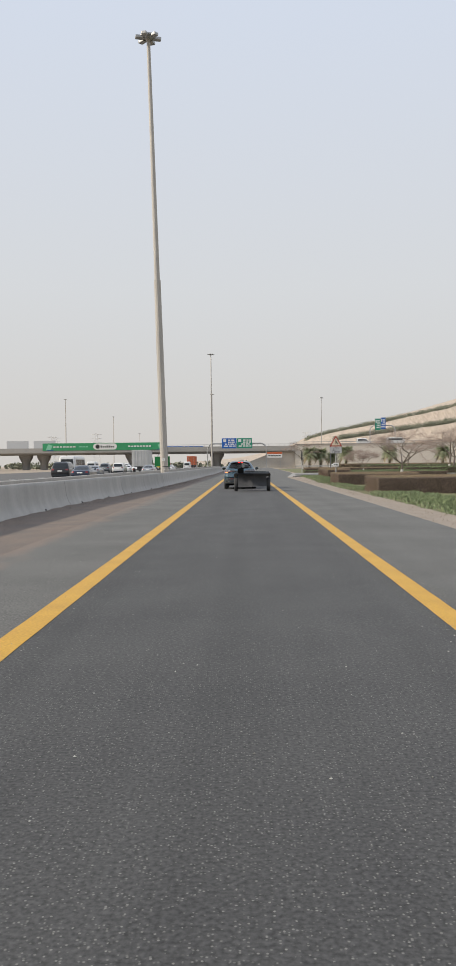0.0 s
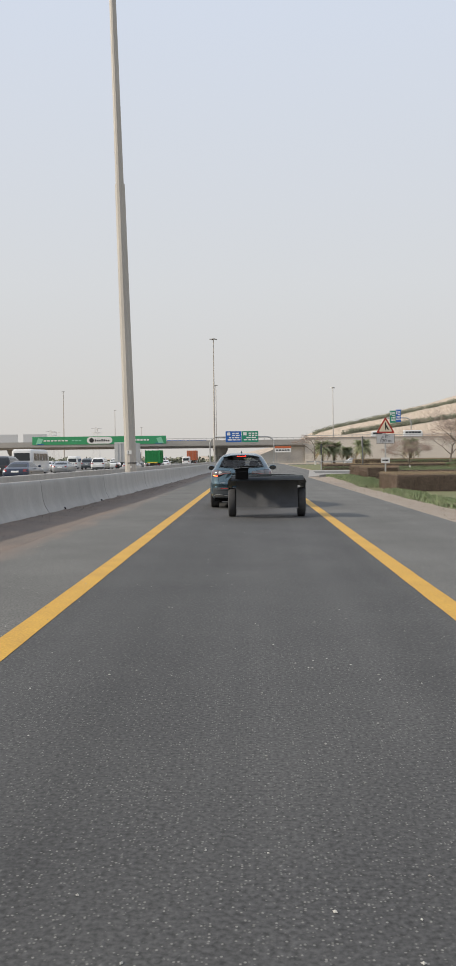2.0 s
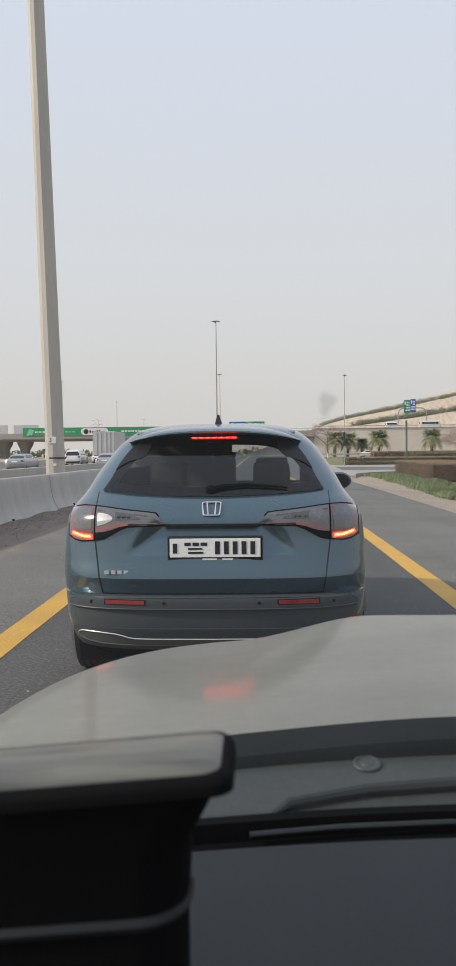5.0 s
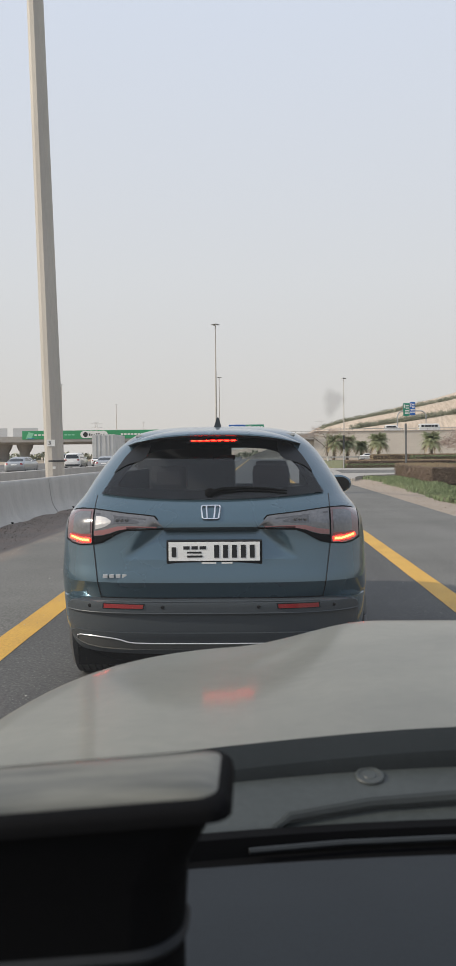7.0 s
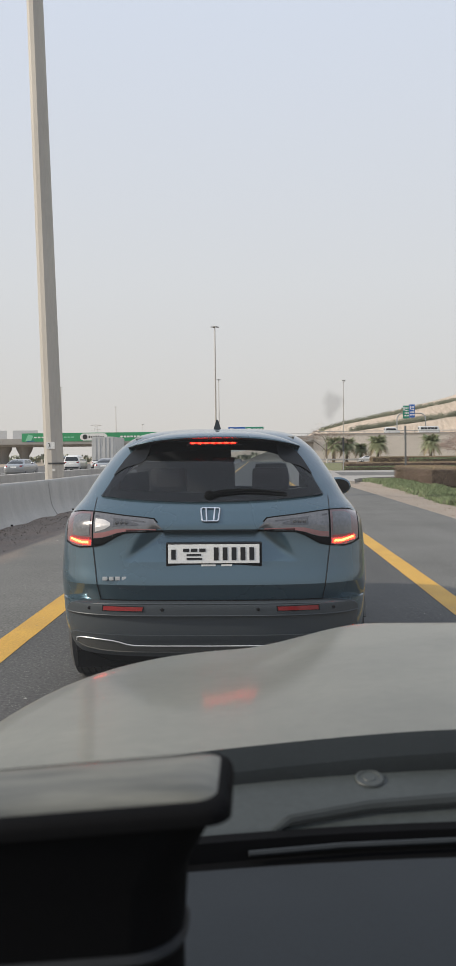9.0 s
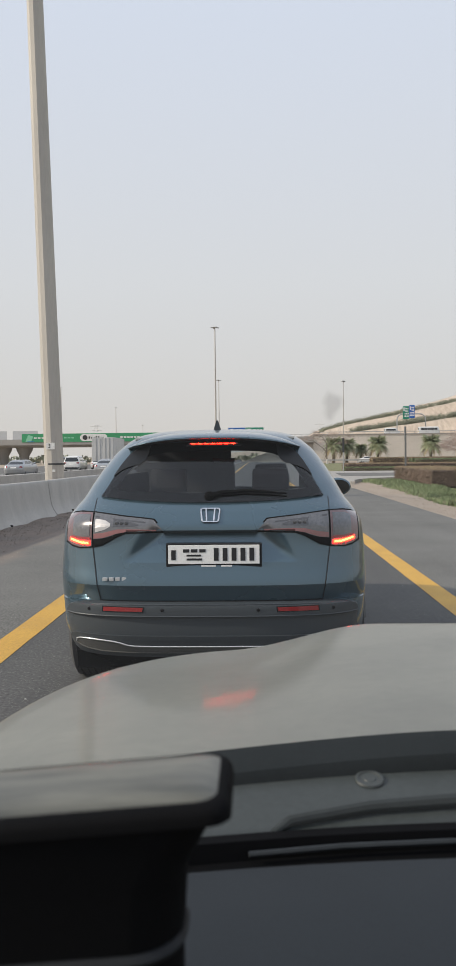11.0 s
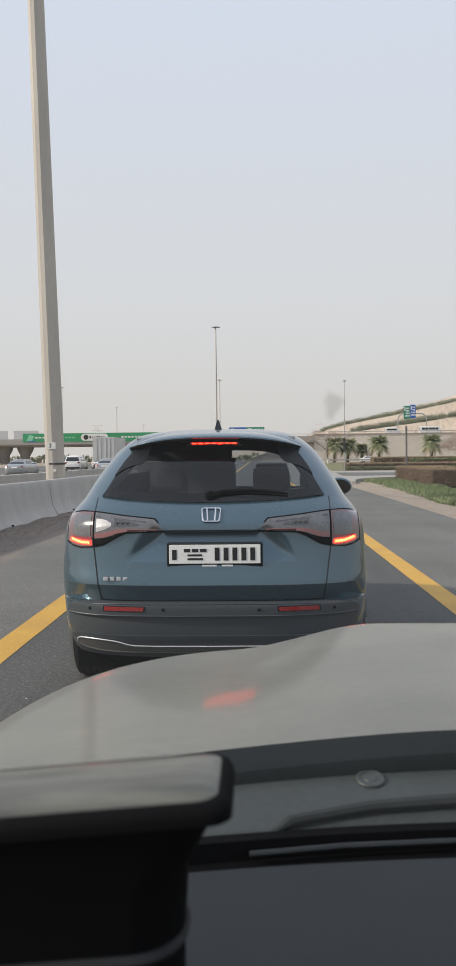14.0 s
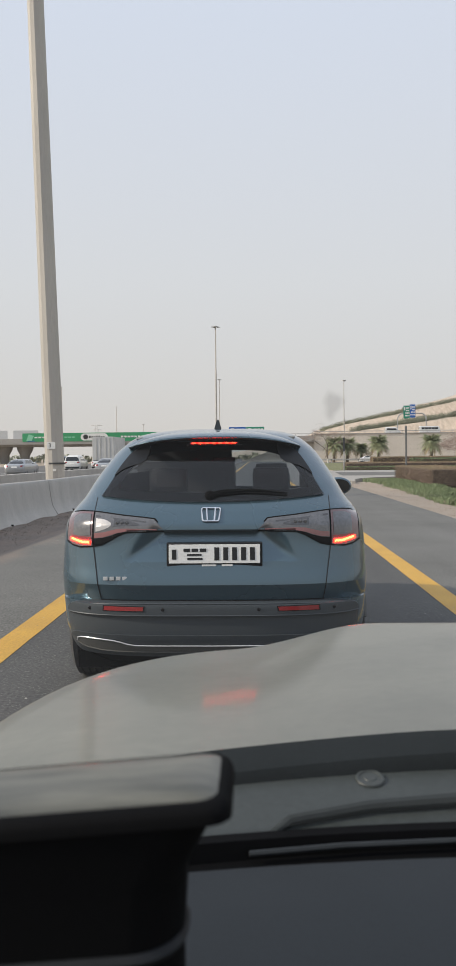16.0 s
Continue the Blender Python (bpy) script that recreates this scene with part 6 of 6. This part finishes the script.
    # film share set to lift the dark tones as veiling glare does
    screen = part("windscreen", bm, dusty("dust_veil_glass", 0.0125), car, "clear windscreen with a film of dust standing in for veiling glare", True)
    screen.visible_shadow = False
    # spot of dirt on the glass
    bm = bmesh.new()
    rim_pts = [(a, 1 + 0.22 * math.sin(3 * a + 0.7) + 0.12 * math.sin(7 * a)) for a in [2 * math.pi * k / 20 for k in range(20)]]
    bm.faces.new([bm.verts.new((-0.369 + 0.0034 * k * math.cos(a), 0.340 - 0.0066 * k * math.sin(a), 1.4205 + 0.0046 * k * math.sin(a))) for a, k in rim_pts])
    part("dirt_spot", bm, film_of_dirt("dirt_film", (0.20, 0.19, 0.17), 0.23), screen, "faint grey spot of dirt on the glass")
    # wiper arm lying on the cowl
    bm = bmesh.new()
    tube(bm, [(-0.392, 0.915, 0.984), (-0.365, 0.937, 0.996), (-0.273, 0.966, 1.000), (-0.171, 0.983, 1.001), (0.12, 0.992, 1.002)], [0.004, 0.006, 0.007, 0.008, 0.009], 8)
    part("wiper_arm", bm, material("wiper_plastic", (0.022, 0.026, 0.025), 0.55, vary=0.1, spec=0.3), car, "dark wiper arm lying on the cowl", True)
    # dashboard
    bm = bmesh.new()
    prev = None
    for i in range(31):
        x = -0.86 + 1.72 * i / 30
        f = 0.895 - 0.19 * x * x
        row = [bm.verts.new(v) for v in ((x, f, 0.955), (x, f, 0.978), (x, f - 0.012, 0.983), (x, f - 0.10, 0.985), (x, f - 0.22, 0.972), (x, f - 0.30, 0.950), (x, f - 0.335, 0.92), (x, f - 0.34, 0.90))]
        if prev:
            for k in range(7):
                bm.faces.new((prev[k], row[k], row[k + 1], prev[k + 1]))
        prev = row
    dash = part("dashboard", bm, DASH, car, "dark grey vinyl dashboard top", True)
    bm = bmesh.new()
    prev = None
    for i in range(31):
        x = -0.86 + 1.72 * i / 30
        f = 0.955 - 0.22 * x * x
        row = [bm.verts.new(v) for v in ((x, f, 0.984), (x, f - 0.004, 0.992), (x, f - 0.022, 0.992), (x, f - 0.026, 0.972), (x, f - 0.075, 0.968))]
        if prev:
            for k in range(4):
                bm.faces.new((prev[k], row[k], row[k + 1], prev[k + 1]))
        prev = row
    part("screen_seal", bm, DASH_BLACK, car, smooth=True)
    bm = bmesh.new()
    tube(bm, [(-0.41, 0.883, 0.983), (-0.31, 0.901, 0.984), (-0.19, 0.914, 0.984), (0.1, 0.919, 0.984), (0.5, 0.870, 0.983)], 0.0032, 6)
    part("defroster_strip", bm, material("defroster_grey", (0.026, 0.030, 0.033), 0.6, vary=0.1, spec=0.3), dash)
    # instrument hood: rounded overhanging lid on a narrower body
    bm = bmesh.new()

    def slab_ring(x0, x1, y0, y1, z, r, seg=8):
        pts = []
        for cx, cy, a0 in ((x1 - r, y0 + r, -90), (x1 - r, y1 - r, 0), (x0 + r, y1 - r, 90), (x0 + r, y0 + r, 180)):
            for k in range(seg + 1):
                a = radians(a0 + 90 * k / seg)
                pts.append(bm.verts.new((cx + r * math.cos(a), cy + r * math.sin(a), z)))
        return pts

    def loft(rings):
        for a, b in zip(rings, rings[1:]):
            for k in range(len(a)):
                bm.faces.new((a[k], a[(k + 1) % len(a)], b[(k + 1) % len(a)], b[k]))
        bm.faces.new(rings[0][::-1])
        bm.faces.new(rings[-1])

    X0, X1 = -0.80, -0.4145

    def tilt(bm):
        for v in bm.verts:
            if v.co.z > 1.0:
                v.co.z += (v.co.x - X1) * 0.085

    lid = []
    for k in range(13):
        a = radians(90 * k / 12)
        c = 1 - math.cos(a)
        lid.append(slab_ring(X0 + .012 * c, X1 - .006 - .030 * c, 0.4555 + 0.036 * c, 0.5355 - 0.040 * c, 1.2110 + 0.0085 * math.sin(a), 0.013 - 0.011 * c))
    loft(lid)
    tilt(bm)
    # the lid's colour carries the reflected sheen; rim and body stay black
    hood = part("instrument_hood", bm, HOOD_SHEEN, car, "black rounded instrument hood, pale sheen coloured into its lid", True)
    bm = bmesh.new()
    loft([slab_ring(X0 + .01, X1 - .006, 0.456, 0.53, 1.201, 0.011), slab_ring(X0, X1, 0.448, 0.535, 1.2040, 0.013), slab_ring(X0, X1 - .001, 0.448, 0.535, 1.2095, 0.013), slab_ring(X0, X1 - .003, 0.450, 0.535, 1.2125, 0.013), slab_ring(X0, X1 - .006, 0.4550, 0.535, 1.2142, 0.013)])
    tilt(bm)
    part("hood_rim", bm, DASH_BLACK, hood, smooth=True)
    bm = bmesh.new()
    loft([slab_ring(X0 + .05, X1 - .030, 0.47, 0.53, 0.94, 0.03), slab_ring(X0 + .05, X1 - .030, 0.462, 0.53, 1.12, 0.03), slab_ring(X0 + .05, X1 - .027, 0.458, 0.53, 1.168, 0.03), slab_ring(X0 + .03, X1 - .014, 0.453, 0.53, 1.192, 0.03), slab_ring(X0 + .02, X1 - .008, 0.451, 0.53, 1.206, 0.03)])
    tilt(bm)
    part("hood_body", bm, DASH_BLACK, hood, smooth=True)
    bm = bmesh.new()
    loft([slab_ring(X0 + .046, X1 - .029, 0.460, 0.532, 1.122, 0.03), slab_ring(X0 + .042, X1 - .027, 0.458, 0.534, 1.126, 0.03), slab_ring(X0 + .046, X1 - .029, 0.460, 0.532, 1.130, 0.03)])
    tilt(bm)
    part("trim_ring", bm, material("dark_trim_ring", (0.009, 0.011, 0.014), 0.6, vary=0.1, spec=0.3), hood, smooth=True)
    # bulkhead below the cowl, with a middle tunnel
    bm = bmesh.new()
    prev = None
    for i in range(33):
        x = -0.74 + 1.48 * i / 32
        hump = 0.06 * math.exp(-(x / 0.16) ** 2)
        row = [bm.verts.new((x, y - hump * w, z)) for y, z, w in ((0.90, 0.955, 0.0), (0.985, 0.92, 0.2), (1.02, 0.75, 0.6), (1.01, 0.52, 1.0), (0.95, 0.34, 1.2), (0.86, 0.25, 0.6), (0.60, 0.235, 0.0))]
        if prev:
            for a, b, c, d in zip(prev, prev[1:], row[1:], row):
                bm.faces.new((a, b, c, d))
        prev = row
    part("bulkhead", bm, FABRIC, car, "grey felt bulkhead below the dashboard", True)
    # wheels
    for s in (-1, 1):
        wheel(car, s * 0.845, 1.38, 0.35, 0.19)
    return car


own_car()


# ---------------------------------------------------------------- traffic on the highway
def road_car(style, paint, x, y, label, category, turn=0.0, lit=True):
    if style == "sedan":
        L, W, H, wr = 4.6, 0.89, 1.45, 0.32
        rows = [(0.2, .80, .1, L - .15, .5, .6), (0.35, .87, .02, L - .02, .5, .7), (0.6, W, 0, L, .5, .8), (0.8, .88, .02, L - .1, .5, .8), (0.95, .83, .08, L - .6, .5, .8), (1.02, .78, .45, L - 1.35, .5, .5), (1.2, .68, .85, L - 1.75, .4, .4), (1.36, .58, 1.2, L - 2.1, .35, .35), (1.45, .42, 1.6, L - 2.4, .3, .3)]
        gz, gh = (1.05, 1.36), (.66, .50)
    elif style == "suv":
        L, W, H, wr = 4.85, .97, 1.85, 0.39
        rows = [(0.28, .85, .1, L - .15, .35, .6), (0.45, .94, .02, L - .02, .35, .7), (0.75, W, 0, L, .35, .8), (1.0, .96, .03, L - .1, .35, .8), (1.13, .93, .05, L - .5, .35, .8), (1.22, .89, .10, L - 1.3, .35, .5), (1.5, .82, .25, L - 1.65, .3, .4), (1.72, .72, .42, L - 1.95, .3, .35), (1.85, .52, .75, L - 2.2, .25, .3)]
        gz, gh = (1.2, 1.66), (.78, .66)
    else:
        L, W, H, wr = 5.2, .95, 2.25, 0.34
        rows = [(0.25, .88, .05, L - .1, .2, .6), (0.5, W, 0, L, .2, .7), (1.0, W, .02, L - .15, .2, .7), (1.2, .94, .04, L - .6, .2, .6), (1.7, .89, .10, L - 1.0, .2, .5), (2.1, .82, .18, L - 1.5, .2, .4), (2.25, .68, .35, L - 1.8, .2, .3)]
        gz, gh = (1.25, 1.85), (.74, .66)
    c = thing("car" if style != "van" else "van", label, category, at=(x, y, -0.01), turn=turn, group="traffic on the highway")
    sh = Shell(rows, 4.2)
    part("body", sh.body(26, 48), paint, c, smooth=True)
    part("rear_window", sh.patch([((-gh[0], gz[0]), (gh[0], gz[0])), ((-(gh[0] + gh[1]) / 2, sum(gz) / 2), ((gh[0] + gh[1]) / 2, sum(gz) / 2)), ((-gh[1], gz[1]), (gh[1], gz[1]))], 10, 0.012), DARK_GLASS, c)
    part("windscreen", sh.patch([((-gh[0], gz[0]), (gh[0], gz[0])), ((-gh[1], gz[1]), (gh[1], gz[1]))], 8, 0.012, "front"), DARK_GLASS, c)
    a = lerp_rows(rows, gz[0])
    b = lerp_rows(rows, gz[1])
    for s in (-1, 1):
        part("side_window", sh.side([((a[1] + .45, gz[0] + .03), (a[2] - .35, gz[0] + .03)), ((b[1] + .30, gz[1]), (b[2] - .2, gz[1]))], s, 8, 0.01), DARK_GLASS, c)
        zl = 0.78 if style == "sedan" else 0.98
        part("tail_lamp", sh.patch([((s * W * .60, zl), (s * W * .88, zl - .02)), ((s * W * .60, zl + .13), (s * W * .88, zl + .15))], 6, 0.012), RED_LENS, c)
        for yy in (wr + .55, L - wr - .55):
            wheel(c, s * (W - .12), yy, wr, 0.22, seg=20)
    zp = 0.72 if style == "sedan" else 0.85
    part("number_plate", sh.patch([((-.25, zp), (.25, zp)), ((-.25, zp + .11), (.25, zp + .11))], 4, 0.012), PLATE, c, "white number plate")
    part("bumper", sh.patch([((-W * .92, .34), (W * .92, .34)), ((-W * .94, .55), (W * .94, .55))], 12, 0.03), paint if style == "sedan" else PLASTIC, c)
    for s in (-1, 1):
        bm = bmesh.new()
        bmesh.ops.create_icosphere(bm, subdivisions=2, radius=1, matrix=Matrix.Translation((s * (W + .08), a[2] - .55, gz[0] + .05)) @ Matrix.Diagonal((.12, .08, .08, 1)))
        part("wing_mirror", bm, paint, c)
    return c


def minibus(x, y, label, z=-0.01, turn=0.0):
    c = thing("bus", label, "bus", at=(x, y, z), turn=turn, group="traffic on the highway")
    sh = Shell([(0.35, 1.0, .05, 6.9, .22, .4), (0.6, 1.04, 0, 7.0, .22, .5), (1.3, 1.04, .02, 6.98, .22, .5), (2.2, 1.0, .06, 6.7, .22, .5), (2.5, .96, .10, 6.5, .22, .4), (2.62, .84, .22, 6.3, .2, .3)], 5)
    part("body", sh.body(24, 48), WHITE_PAINT, c, smooth=True)
    part("rear_window", sh.patch([((-.78, 1.5), (.78, 1.5)), ((-.74, 2.25), (.74, 2.25))], 10, 0.012), DARK_GLASS, c)
    part("yellow_panel", sh.patch([((-.55, .95), (.55, .95)), ((-.55, 1.15), (.55, 1.15))], 6, 0.012), PLATE_YELLOW, c, "yellow notice panel")
    for s in (-1, 1):
        for k in range(5):
            part("side_window", sh.side([((.7 + k * 1.12, 1.5), (1.7 + k * 1.12, 1.5)), ((.7 + k * 1.12, 2.2), (1.7 + k * 1.12, 2.2))], s, 2, 0.01), DARK_GLASS, c)
        part("tail_lamp", sh.patch([((s * .72, .8), (s * .92, .8)), ((s * .72, 1.2), (s * .92, 1.2))], 4, 0.012), RED_LENS, c)
        for yy in (1.5, 5.6):
            wheel(c, s * .88, yy, .4, .24, seg=20)
    return c


def truck(x, y, body, label, size=(2.4, 6.0, 1.0, 3.2), slats=False, cab=WHITE_PAINT, container=False):
    w, L, z0, z1 = size
    t = thing("truck", label, "truck", at=(x, y, -0.01), group="traffic on the highway")
    part("cargo_box", boxes(((-w / 2, 0, z0), (w / 2, L, z1)), bevel=0.04), body, t)
    if slats:
        part("frame_rails", boxes(*[((-w / 2 - .04, -0.05, z0 + .15 + k * .42), (w / 2 + .04, 0.0, z0 + .25 + k * .42)) for k in range(5)], *[((-w / 2 + k * w / 4 - .05, -.07, z0), (-w / 2 + k * w / 4 + .05, -.02, z1 + .1)) for k in range(5)], *[((w / 2, k * L / 6, z0), (w / 2 + .06, k * L / 6 + .1, z1 + .08)) for k in range(7)]), body, t)
        part("yellow_panel", boxes(((-.8, -.09, z0 - .05), (.8, -.075, z0 + .15))), PLATE_YELLOW, t)
    else:
        part("rear_door", boxes(((-w / 2 + .06, -.03, z0 + .06), (-.01, 0, z1 - .06)), ((.01, -.03, z0 + .06), (w / 2 - .06, 0, z1 - .06))), body, t)
        part("lock_bars", boxes(*[((k - .02, -.07, z0 + .1), (k + .02, -.03, z1 - .1)) for k in (-w * .3, -w * .12, w * .12, w * .3)]), STEEL, t)
    part("chassis", boxes(((-.45, .2, .6), (.45, L + 2.2, z0)), ((-w / 2 + .1, .05, .55), (w / 2 - .1, .15, .75))), DARK_STEEL, t)
    part("cab", boxes(((-w / 2 + .1, L + .25, .6), (w / 2 - .1, L + 2.1, min(z1, 2.7))), bevel=0.15), cab, t)
    part("cab_windows", boxes(((-w / 2 + .08, L + .9, 1.6), (w / 2 - .08, L + 1.7, 2.3))), DARK_GLASS, t)
    for s in (-1, 1):
        part("tail_lamp", boxes(((s * w * .42 - .15, 0.0, .62), (s * w * .42 + .15, .06, .74))), RED_LENS, t)
        for yy in ((1.0, 2.0, L + 1.2) if L > 7 else (1.4, L + 1.2)):
            wheel(t, s * (w / 2 - .16), yy, .46, .3, seg=20)
    return t


road_car("suv", BLACK_PAINT, -19.0, 44.0, "black large SUV in slow highway traffic", "car")
road_car("sedan", NAVY_PAINT, -15.2, 35.0, "dark navy sedan in slow highway traffic", "car")
minibus(-22.0, 62, "white minibus with a yellow rear panel on the highway")
truck(-15.8, 118, GREEN_PAINT, "green slatted cargo truck on the highway", (2.3, 5.2, 1.0, 3.0), slats=True)
road_car("sedan", SILVER_PAINT, -20.6, 72.0, "silver sedan in slow highway traffic", "car")
road_car("sedan", SILVER_PAINT, -13.6, 76.0, "silver sedan in the slow lane beside the barrier", "car")
road_car("sedan", SILVER_PAINT, -23.0, 82.0, "silver hatch-backed car in slow highway traffic", "car")
road_car("suv", WHITE_PAINT, -20.7, 95.5, "white SUV in slow highway traffic", "car")
road_car("sedan", WHITE_PAINT, -19.7, 112.0, "white sedan in slow highway traffic", "car")
road_car("sedan", WHITE_PAINT, -23.2, 124.0, "white sedan in slow highway traffic", "car")
road_car("suv", GREY_PAINT, -27, 120.0, "grey SUV in slow highway traffic", "car")
road_car("van", WHITE_PAINT, -19.7, 170.0, "white van in highway traffic near the overpass", "van")
road_car("van", WHITE_PAINT, -15.8, 190.0, "white van in highway traffic near the overpass", "van")
road_car("sedan", WHITE_PAINT, -15.9, 138.0, "white sedan in highway traffic near the overpass", "car")
road_car("sedan", SILVER_PAINT, -23.3, 180.0, "silver sedan in highway traffic near the overpass", "car")
road_car("suv", WHITE_PAINT, -27.2, 150.0, "white SUV in highway traffic near the overpass", "car")
road_car("van", WHITE_PAINT, -31.0, 128.0, "white van in highway traffic", "van")
road_car("sedan", WHITE_PAINT, -30.0, 105.0, "white sedan in highway traffic", "car")
road_car("sedan", SILVER_PAINT, -17.6, 128.0, "silver sedan in slow highway traffic", "car")
road_car("suv", BLACK_PAINT, -24.6, 148.0, "black SUV in slow highway traffic", "car")
road_car("sedan", GREY_PAINT, -21.2, 140.0, "grey sedan in slow highway traffic", "car")
road_car("sedan", SILVER_PAINT, -25.6, 92.0, "silver sedan in slow highway traffic", "car")
truck(-16.2, 215, ORANGE_PAINT, "orange container truck near the overpass", (2.5, 9.0, 1.3, 4.0), container=True)
truck(-17.2, 96, BOX_WHITE, "white box truck on the highway", (2.5, 8.0, 1.2, 3.9))
road_car("sedan", WHITE_PAINT, 24, 198.0, "white car on the lower road before the wall", "car", turn=-90)
minibus(55, 288, "white bus on the embankment road", 8.6, -90)
road_car("van", WHITE_PAINT, 43, 284.0, "white van on the embankment road", "van", turn=-90).location.z = 8.6
